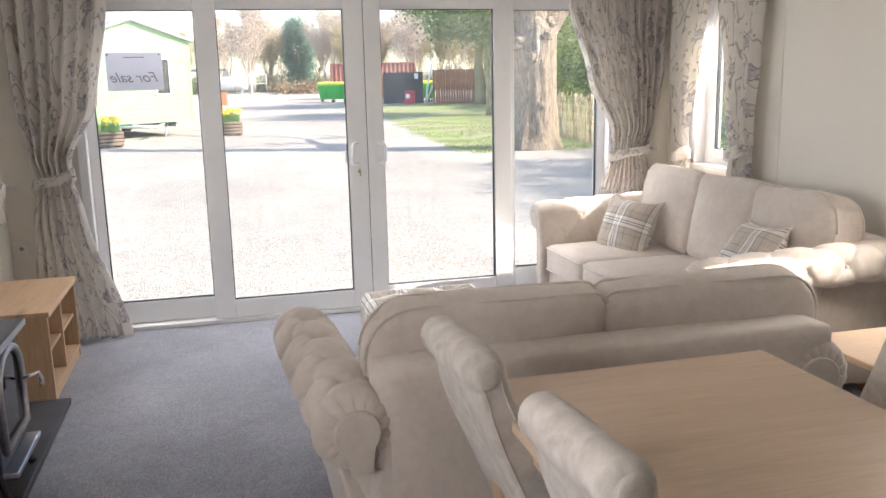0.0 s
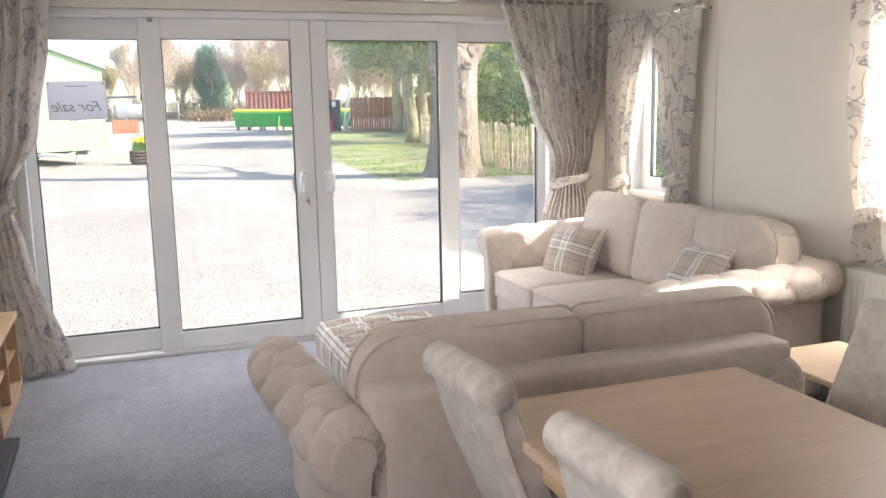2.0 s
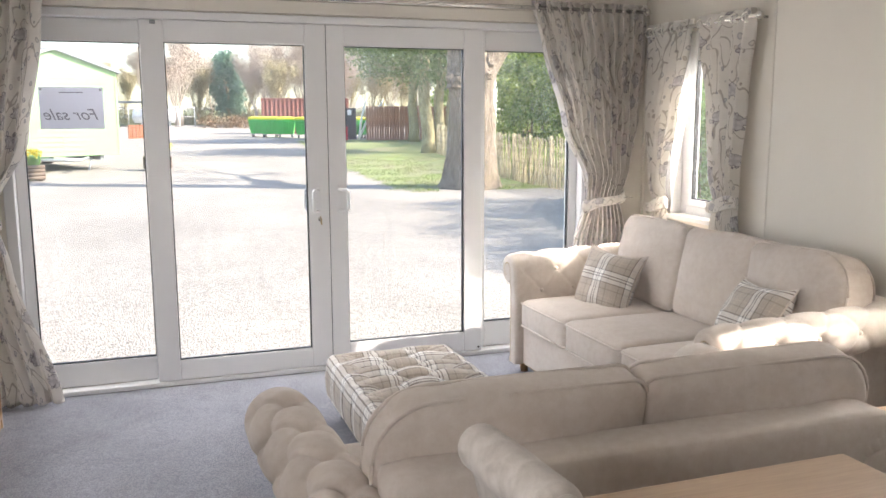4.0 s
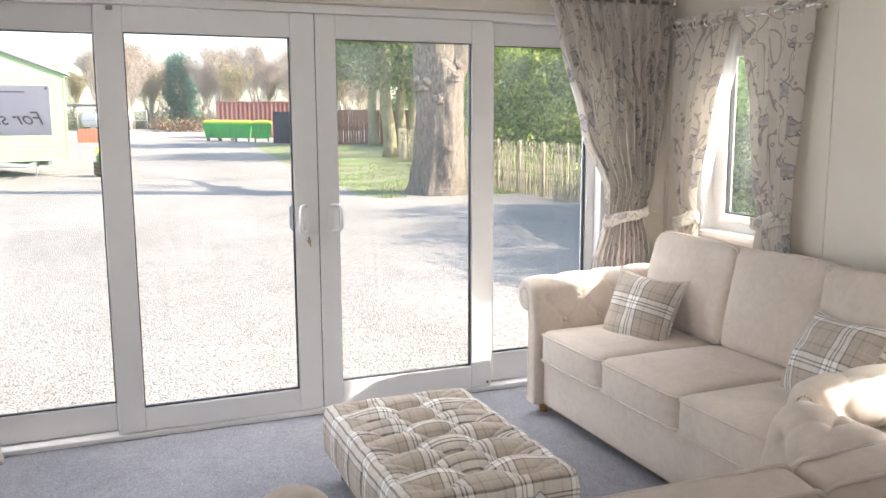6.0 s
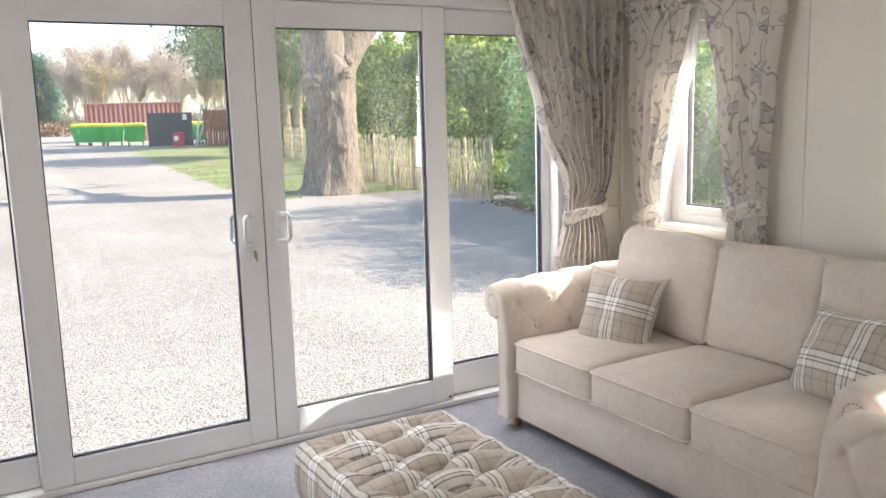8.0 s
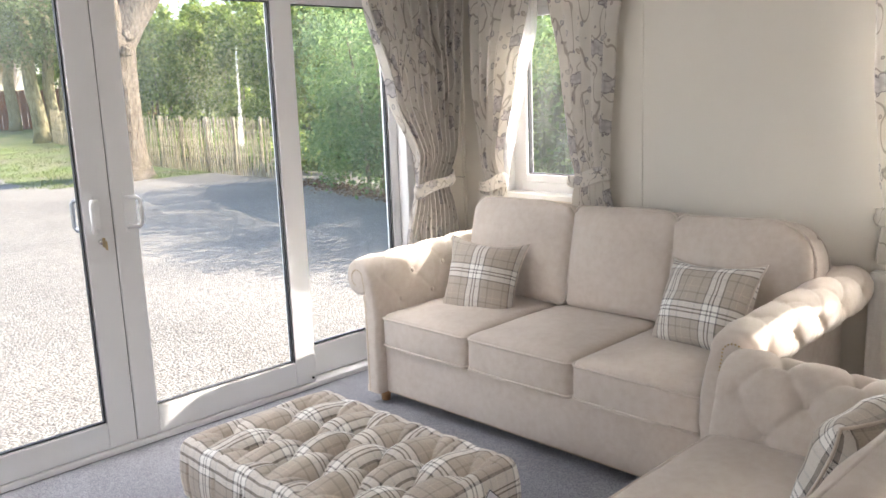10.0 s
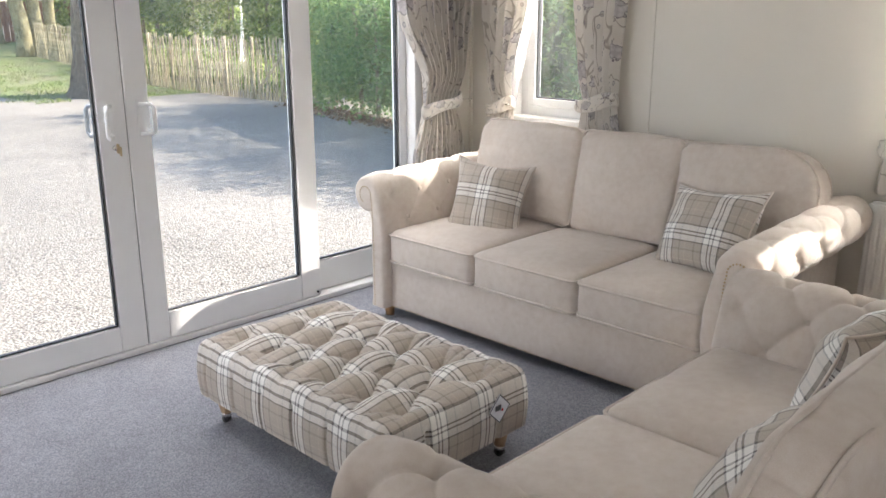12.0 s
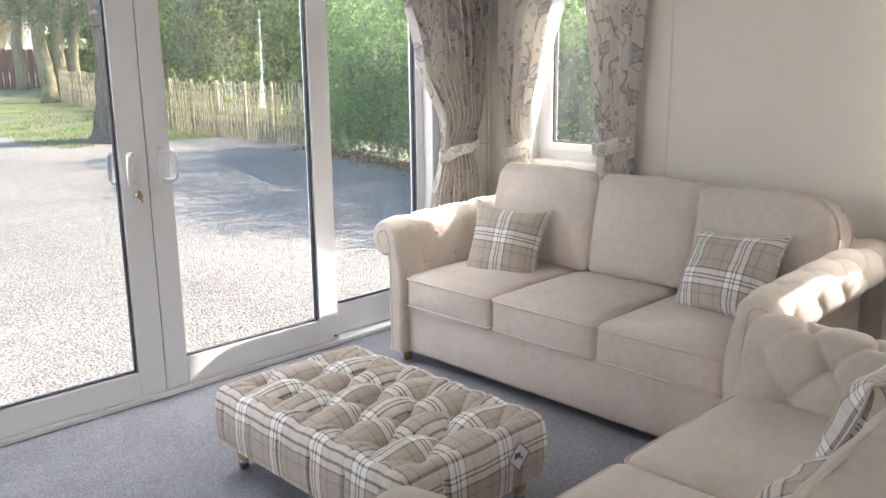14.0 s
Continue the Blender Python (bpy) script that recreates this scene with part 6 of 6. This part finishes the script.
tagged(litter, label="dry brown leaves drifted under the hedge", category="leaf litter", kind="stuff")

# ---- the yard's far side ----


def park_home(x, y, rz, width, length, wall, label, window):
    """A static caravan. Local: gable end at y=0 looking to -y, body towards +y."""
    h = thing("static_caravan", x, y, gz(x, y), rz, label=label, category="caravan")
    w = width / 2
    base, eave, apex = 0.50, 3.30, 3.92
    prof = [(-w, base), (w, base), (w, eave), (0, apex), (-w, eave)]
    v = [(a, 0, b) for a, b in prof] + [(a, length, b) for a, b in prof]
    f = [(0, 1, 2, 3, 4), (9, 8, 7, 6, 5)] + [(i, i + 5, (i + 1) % 5 + 5, (i + 1) % 5) for i in range(5)]
    part("wall", mesh_of("wall", v, f, wall, False), None, h)
    for k in range(0, 18):
        z = base + k * 0.155
        part("cladding_board", box(-w - 0.006, -0.014, z, w + 0.006, 0.0, z + 0.14, 0.004, 1), wall, h)
    for s in (-1, 1):
        o = 0.14
        vv = [(0, -o, apex + 0.05), (s * (w + o), -o, eave - 0.02), (s * (w + o), length + o, eave - 0.02), (0, length + o, apex + 0.05)]
        vv += [(a, b, c - 0.09) for a, b, c in vv]
        ff = [(0, 1, 2, 3), (7, 6, 5, 4), (0, 4, 5, 1), (1, 5, 6, 2), (2, 6, 7, 3), (3, 7, 4, 0)]
        part("roof", mesh_of("roof", vv, ff if s > 0 else [q[::-1] for q in ff], ROOF, False), None, h)
        part("corner_trim", box(s * w - 0.04, -0.03, base, s * w + 0.04, 0.02, eave, 0.004, 1), wall, h)
    for wx0, wx1, wz0, wz1 in window:
        win = part("window", boxes([(wx0, -0.05, wz0, wx0 + 0.06, 0, wz1), (wx1 - 0.06, -0.05, wz0, wx1, 0, wz1), (wx0, -0.05, wz0, wx1, 0, wz0 + 0.06), (wx0, -0.05, wz1 - 0.06, wx1, 0, wz1)], 0.003), UPVC, h)
        part("pane", box(wx0 + 0.06, -0.03, wz0 + 0.06, wx1 - 0.06, -0.015, wz1 - 0.06, 0), WIN_DARK, win)
    part("chassis", boxes([(-w + 0.5, 0.1, base - 0.16, -w + 0.62, length, base), (w - 0.62, 0.1, base - 0.16, w - 0.5, length, base)], 0.004), STEEL, h)
    part("drawbar", tube("drawbar", [(-0.9, 0.05, base - 0.06), (-0.35, -0.55, base - 0.08), (0.15, -0.95, base - 0.1)], 0.05, STEEL, 8), None, h)
    part("drawbar", tube("drawbar", [(0.95, 0.05, base - 0.06), (0.55, -0.5, base - 0.08), (0.15, -0.95, base - 0.1)], 0.05, STEEL, 8), None, h)
    for sx in (-1.2, 1.2):
        part("jack_leg", tube("jack_leg", [(sx, 0.3, base), (sx - 0.22, 0.1, 0.0)], 0.035, STEEL, 8), None, h)
        part("jack_leg", tube("jack_leg", [(sx, length - 0.6, base), (sx, length - 0.6, 0.0)], 0.05, STEEL, 8), None, h)
    for s in (-1, 1):
        part("wheel", tube("wheel", [(s * (w - 0.5), length / 2, 0.30), (s * (w - 0.28), length / 2, 0.30)], 0.30, TYRE, 20), None, h)
    return h


park_home(-2.55, 30.3, 29, 4.05, 9.5, VAN_GREEN, "pale green static caravan with a low pitched grey roof", [(0.72, 1.30, 1.42, 2.68)])
park_home(-4.6, 64.0, 8, 3.6, 8.0, VAN_WHITE, "white static caravan parked further back", [(-1.2, 1.2, 1.3, 2.3)])


def log_planter(x, y, rz, label):
    p = thing("planter", x, y, gz(x, y), rz, label=label, category="planter", group="log planters with daffodils")
    L, D, n = 0.82, 0.46, 4
    for k in range(n):
        z = 0.10 + k * 0.105
        for s in (-1, 1):
            part("log", tube("log", [(-L / 2, s * D / 2, z), (L / 2, s * D / 2, z)], 0.055, DARK_WOOD, 10), None, p)
            part("log", tube("log", [(s * (L / 2 - 0.05), -D / 2, z), (s * (L / 2 - 0.05), D / 2, z)], 0.05, DARK_WOOD, 10), None, p)
    for sx in (-1, 1):
        for sy in (-1, 1):
            part("foot", box(sx * 0.32 - 0.04, sy * 0.16 - 0.04, 0, sx * 0.32 + 0.04, sy * 0.16 + 0.04, 0.06, 0.004, 1), DARK_WOOD, p)
    part("soil", box(-L / 2 + 0.06, -D / 2 + 0.03, 0.1, L / 2 - 0.06, D / 2 - 0.03, 0.44, 0.01, 1), SOIL, p)
    nr = np.random.RandomState(int(abs(x) * 100))
    bl, hd = [], []
    v, f = [], []
    for k in range(170):
        bx, by = nr.uniform(-0.34, 0.34), nr.uniform(-0.17, 0.17)
        hh = nr.uniform(0.22, 0.42)
        tx, ty = bx + nr.normal() * 0.07, by + nr.normal() * 0.05
        b = len(v)
        v += [(bx - 0.012, by, 0.43), (bx + 0.012, by, 0.43), ((bx + tx) / 2 + 0.012, (by + ty) / 2, 0.43 + hh * 0.6), ((bx + tx) / 2 - 0.012, (by + ty) / 2, 0.43 + hh * 0.6), (tx, ty, 0.43 + hh)]
        f += [(b, b + 1, b + 2, b + 3), (b + 3, b + 2, b + 4)]
        if k % 4 == 0:
            hd.append(np.array([tx, ty, 0.46 + hh]) + nr.normal(size=(9, 3)) * 0.02)
    part("leaves", mesh_of("leaves", v, f, BLADE, False), None, p)
    leaves("flowers", np.concatenate(hd), 0.075, FLOWER, p, 4)
    return p


log_planter(0.42, 30.2, 12, "dark log planter with yellow daffodils on the gravel")
log_planter(-3.15, 26.9, 25, "dark log planter with daffodils before the caravan")


def wheelie_bin():
    b = thing("waste_bin", label="green four-wheeled waste bin with a yellow lid", category="bin", group="row of green waste bins")
    v = [(-0.52, -0.36, 0.24), (0.52, -0.36, 0.24), (0.52, 0.36, 0.24), (-0.52, 0.36, 0.24), (-0.66, -0.50, 1.18), (0.66, -0.50, 1.18), (0.66, 0.50, 1.18), (-0.66, 0.50, 1.18)]
    f = [(3, 2, 1, 0), (0, 1, 5, 4), (1, 2, 6, 5), (2, 3, 7, 6), (3, 0, 4, 7), (4, 5, 6, 7)]
    part("body", mesh_of("body", v, f, BIN_GREEN, False), None, b)
    part("rim", box(-0.69, -0.53, 1.16, 0.69, 0.53, 1.21, 0.012, 2), BIN_GREEN, b)
    v, f, _ = pad(1.36, 1.04, 0.20, 0.07, 8, (0, 0, 0.05), None, 0.0)
    part("lid", mesh_of("lid", v, f, BIN_YELLOW), None, b, "domed yellow lid", m=pose(0, 0, 1.29))
    for x in (-0.2, 0.2):
        part("rib", box(x - 0.03, -0.50, 0.35, x + 0.03, -0.40, 1.15, 0.01, 1), BIN_GREEN, b)
    part("handle", tube("handle", [(-0.4, -0.56, 1.10), (0.4, -0.56, 1.10)], 0.02, BIN_GREEN, 8), None, b)
    for sx in (-1, 1):
        for sy in (-1, 1):
            wh = part("wheel", tube("wheel", [(sx * 0.42 - 0.03, sy * 0.28, 0.10), (sx * 0.42 + 0.03, sy * 0.28, 0.10)], 0.10, TYRE, 14), None, b)
            part("fork", box(sx * 0.42 - 0.05, sy * 0.28 - 0.02, 0.10, sx * 0.42 + 0.05, sy * 0.28 + 0.02, 0.245, 0.004, 1), STEEL, wh)
    return b


first = wheelie_bin()
first.matrix_world = pose(7.75, 61.4, gz(0, 61.4), 0, 0, -18)
for x, y, a in ((8.35, 60.1, -20), (9.25, 59.0, -14), (10.3, 57.6, -12)):
    copy_thing(first, pose(x, y, gz(0, y), 0, 0, a))
copy_thing(first, pose(13.6, 56.2, gz(0, 56.2), 0, 0, 5))


def container(x, y, rz):
    c = thing("shipping_container", x, y, gz(x, y), rz, label="rust-red corrugated steel shipping container behind the bins", category="container")
    n, L, D, H = 120, 6.6, 2.4, 2.75
    for s, nm in ((0, "side_wall"), (1, "side_wall")):
        v, f = [], []
        for z in (0.15, H - 0.12):
            for i in range(n + 1):
                q = i % 6
                off = 0.0 if q in (0, 1) else (0.05 if q in (3, 4) else 0.025)
                v.append((L * i / n, off if s == 0 else D - off, z))
        part(nm, mesh_of(nm, v, grid_faces(n + 1, 2), RUST, False), None, c)
    part("frame", boxes([(-0.05, -0.03, 0, 0.1, 0.12, H), (L - 0.1, -0.03, 0, L + 0.05, 0.12, H), (-0.05, D - 0.12, 0, 0.1, D + 0.03, H), (L - 0.1, D - 0.12, 0, L + 0.05, D + 0.03, H),
                         (0.1, -0.03, H - 0.14, L - 0.1, 0.1, H), (0.1, -0.03, 0, L - 0.1, 0.1, 0.16), (0.1, D - 0.1, H - 0.14, L - 0.1, D + 0.03, H), (0.1, D - 0.1, 0, L - 0.1, D + 0.03, 0.16)], 0.01), RUST, c)
    part("roof", box(0, 0, H - 0.06, L, D, H - 0.01, 0.01, 1), RUST, c)
    part("end_wall", box(0.0, 0.1, 0.1, 0.05, D - 0.1, H - 0.1, 0.01, 1), RUST, c)
    part("end_wall", box(L - 0.05, 0.1, 0.1, L, D - 0.1, H - 0.1, 0.01, 1), RUST, c)
    return c


container(8.75, 67.2, -9)

shed = thing("bin_store", 10.55, 55.0, gz(0, 55.4), -14, label="dark charcoal sheet-sided bin store", category="shed")
part("front_panel", box(0, 0, 0, 2.6, 0.08, 2.0, 0.01, 1), CHARCOAL, shed)
part("side_panel", box(2.52, 0.08, 0, 2.6, 1.8, 2.0, 0.01, 1), CHARCOAL, shed)
part("side_panel", box(0, 0.08, 0, 0.08, 1.8, 2.0, 0.01, 1), CHARCOAL, shed)
part("notice", box(2.05, -0.012, 1.55, 2.3, -0.002, 1.9, 0.002, 1), PAPER, shed)
red = thing("red_box", 12.0, 53.6, gz(0, 54.2), -14, label="small red plastic grit box with a white notice", category="grit box")
part("body", box(-0.32, -0.22, 0, 0.32, 0.22, 0.72, 0.03, 2), RED_BOX, red)
part("lid", box(-0.34, -0.24, 0.72, 0.34, 0.24, 0.82, 0.03, 2), RED_BOX, red)
part("notice", box(-0.25, -0.232, 0.35, 0.0, -0.222, 0.62, 0.002, 1), PAPER, red)
for (x0, z0, x1, z1) in ((12.95, 0.0, 13.45, 2.55), (13.05, 0.3, 14.5, 2.45)):
    arm = thing("barrier_pole", label="pale bent timber pole leaning by the bin store", category="pole")
    yy = 53.2
    g = gz(0, yy)
    part("pole", tube("pole", [(x0, yy, g + z0 - 0.03), (x0 + (x1 - x0) * 0.35, yy, g + z0 + (z1 - z0) * 0.5), (x1 - 0.05, yy, g + z1 - 0.2), (x1, yy, g + z1)], [0.07, 0.065, 0.06, 0.05], VAN_WHITE, 10), None, arm)


def panel_fence(x0, y0, x1, y1, h, label):
    fe = thing("fence", label=label, category="fence")
    n = int(math.hypot(x1 - x0, y1 - y0) / 0.16)
    a = math.degrees(math.atan2(y1 - y0, x1 - x0))
    me = None
    for i in range(n):
        t = i / n
        x, y = x0 + (x1 - x0) * t, y0 + (y1 - y0) * t
        if me is None:
            bm = box(-0.07, -0.015, 0, 0.07, 0.015, h, 0.004, 1)
            me = bpy.data.meshes.new("board")
            bm.to_mesh(me)
            bm.free()
            me.materials.append(RED_WOOD)
        part("board", me, None, fe, m=pose(x, y - (0.03 if i % 2 else 0.0), gz(0, y), 0, 0, a))
    for i in range(int(n / 11) + 1):
        t = min(1.0, i * 11 / n)
        x, y = x0 + (x1 - x0) * t, y0 + (y1 - y0) * t
        part("post", box(x - 0.05, y + 0.02, gz(0, y) - 0.1, x + 0.05, y + 0.12, gz(0, y) + h + 0.03, 0.005, 1), RED_WOOD, fe)
    part("rail", tube("rail", [(x0, y0 + 0.03, gz(0, y0) + h * 0.8), (x1, y1 + 0.03, gz(0, y1) + h * 0.8)], 0.04, RED_WOOD, 6), None, fe)
    part("rail", tube("rail", [(x0, y0 + 0.03, gz(0, y0) + 0.35), (x1, y1 + 0.03, gz(0, y1) + 0.35)], 0.04, RED_WOOD, 6), None, fe)
    return fe


panel_fence(13.35, 52.5, 24.0, 50.5, 2.12, "red-brown hit-and-miss board fence beyond the lawn")

pallet = thing("brick_stack", -0.9, 60.6, gz(0, 60.6), 6, label="stack of new red bricks by the drive", category="bricks")
for k in range(9):
    for i in range(7):
        part("brick", box(i * 0.235, 0, k * 0.1, i * 0.235 + 0.215, 0.6, k * 0.1 + 0.085, 0.004, 1), BRICK, pallet)

tank = thing("gas_tank", 1.6, 96.5, gz(0, 96.5), 0, label="long white gas tank behind wire fencing", category="tank")
part("shell", tube("shell", [(-2.6, 0, 1.1), (-2.4, 0, 1.1), (1.9, 0, 1.1), (2.1, 0, 1.1)], [0.35, 0.75, 0.75, 0.35], TANK, 24), None, tank)
for xx in (-1.6, 1.1):
    part("cradle", box(xx - 0.15, -0.5, 0, xx + 0.15, 0.5, 0.55, 0.01, 1), STEEL, tank)


def wire_fence(x0, x1, y, h):
    fe = thing("wire_fence", label="galvanised wire fence panels with a gate round the tank", category="fence")
    n = int((x1 - x0) / 1.6)
    for i in range(n + 1):
        x = x0 + (x1 - x0) * i / n
        part("post", tube("post", [(x, y, gz(0, y) - 0.1), (x, y, gz(0, y) + h)], 0.05, STEEL, 6), None, fe)
    for z in (0.1, h * 0.5, h - 0.05):
        part("rail", tube("rail", [(x0, y, gz(0, y) + z), (x1, y, gz(0, y) + z)], 0.03, STEEL, 6), None, fe)
    for i in range(int((x1 - x0) / 0.2)):
        x = x0 + 0.2 * i
        part("wire", tube("wire", [(x, y, gz(0, y) + 0.1), (x, y, gz(0, y) + h - 0.05)], 0.008, STEEL, 3), None, fe)
    return fe


wire_fence(-3.0, 5.2, 94.0, 2.1)
lean = thing("open_shed", -3.4, 100.5, gz(0, 100), 0, label="low open shed with a dark flat roof", category="shed")
part("roof", box(-4, 0, 2.5, 4.6, 3, 2.72, 0.01, 1), ROOF, lean)
for xx in (-3.8, 0.2, 4.3):
    part("post", box(xx, 0.1, 0, xx + 0.15, 0.25, 2.5, 0.01, 1), STEEL, lean)

# ---- far hedgerow and trees ----


def bare_tree(seed, height, mat, label):
    t = thing("tree", label=label, category="tree")
    r0 = random.Random(seed)
    v, f = [], []
    line = [(0, 0, -0.2), (0.1, 0, height * 0.12), (0.0, 0.1, height * 0.25)]
    part("trunk", tube("trunk", line, [0.30, 0.25, 0.2], mat, 8), None, t)
    for k in range(9):
        a = 2 * math.pi * k / 9 + r0.uniform(-0.3, 0.3)
        branch(v, f, (0, 0.05, height * (0.08 + 0.035 * k)), (0.45 * math.cos(a), 0.45 * math.sin(a), 1.0), height * r0.uniform(0.24, 0.36), 0.07, 5, r0, 4, 0.36, 0.07)
    part("crown", mesh_of("crown", v, f, mat), None, t, "bare winter twigs")
    # sprays of fine twigs about the ends of the limbs
    q = np.random.RandomState(seed)
    ends = np.array([tuple(p) for p in v])
    spots = ends[q.randint(len(ends) // 3, len(ends), 9000)] + q.normal(size=(9000, 3)) * 0.22
    leaves("twigs", spots, 0.42, mat, t, seed, -0.6, 0.06)
    return t


kinds = [bare_tree(41, 7.6, TWIG, "bare tree in the far hedgerow, haze put into its pale colour"), bare_tree(42, 6.4, BUSH_TWIG, "budding bare tree in the far hedgerow"), bare_tree(43, 8.6, TWIG, "tall bare tree behind the yard")]
rows = [(-12, 92), (-7, 95), (3.5, 95), (13.0, 97), (14, 93), (17, 95), (21, 92), (25, 91), (29, 90), (33, 90), (7, 112), (-14, 98), (-9, 108), (-4.5, 104), (0.5, 110), (4.0, 99), (6.2, 104), (12.5, 101), (15.5, 108), (19, 98), (23, 104), (27, 96), (31, 101), (36, 94), (42, 98), (48, 90), (10.5, 122), (17, 126), (29, 124), (38, 118), (2, 128), (-2, 118), (5, 120), (8.5, 116), (13.5, 116), (20, 115), (24.5, 112), (33, 110), (45, 110), (-6, 122), (-12, 116), (15, 99), (22, 96), (26.5, 101)]
r0 = random.Random(9)
for i, (x, y) in enumerate(rows):
    k = kinds[i % 3]
    m = pose(x, y, gz(0, y), 0, 0, r0.uniform(0, 360))
    if i < 3:
        k.matrix_world = m
    else:
        copy_thing(k, m)
near_bare = copy_thing(kinds[2], pose(-5.5, 44.0, gz(0, 44), 0, 0, 70))
tagged(near_bare, label="bare tree with fine twigs beyond the green caravan")
copy_thing(kinds[0], pose(-9.5, 40.0, gz(0, 40), 0, 0, 10))

fir = thing("tree", 9.6, 104.0, gz(0, 104), 0, label="dark green pine standing over the far hedgerow", category="tree")
part("trunk", tube("trunk", [(0, 0, -0.2), (0, 0, 7.5)], [0.3, 0.08], BARK_PINE, 8), None, fir)
nr = np.random.RandomState(77)
spots = []
for k in range(110):
    z = 1.6 + 6.4 * nr.rand()
    rad = 1.9 * math.sqrt(max(0.05, 1 - ((z - 4.2) / 4.2) ** 2)) * (0.5 + 0.5 * nr.rand())
    a = nr.rand() * 6.283
    spots.append(np.array([rad * math.cos(a), rad * math.sin(a), z]) + nr.normal(size=(60, 3)) * 0.30)
leaves("crown", np.concatenate(spots), 0.34, LEAF_FIR, fir, 78)

hedgerow = thing("hedgerow", label="low brown hedgerow and bank along the far drive", category="hedge")
nr = np.random.RandomState(79)
spots = []
for k in range(260):
    x = nr.uniform(5.5, 46)
    y = 88 - 0.10 * (x - 5.5) + nr.normal() * 0.5
    spots.append(np.array([x, y, gz(0, y) + 0.15 + 0.75 * nr.rand()]) + nr.normal(size=(50, 3)) * np.array([0.5, 0.4, 0.25]))
leaves("growth", np.concatenate(spots), 0.22, LEAF_DEAD, hedgerow, 80)

thicket = thing("thicket", label="pale tangle of budding bushes below the far trees", category="bushes")
nr = np.random.RandomState(81)
spots = []
for k in range(900):
    x = nr.uniform(-22, 62)
    y = 100 + 9 * nr.rand()
    top = 1.6 + 1.5 * noise.noise(Vector((x * 0.35, 4.0, 0))) + 0.9 * noise.noise(Vector((x * 1.1, 7.0, 0)))
    spots.append(np.array([x, y, gz(0, y) + max(0.5, top) * (0.15 + 0.85 * nr.rand())]) + nr.normal(size=(45, 3)) * np.array([0.6, 0.5, 0.35]))
leaves("growth", np.concatenate(spots), 0.34, LEAF_BUSH, thicket, 82, -0.6, 0.16)
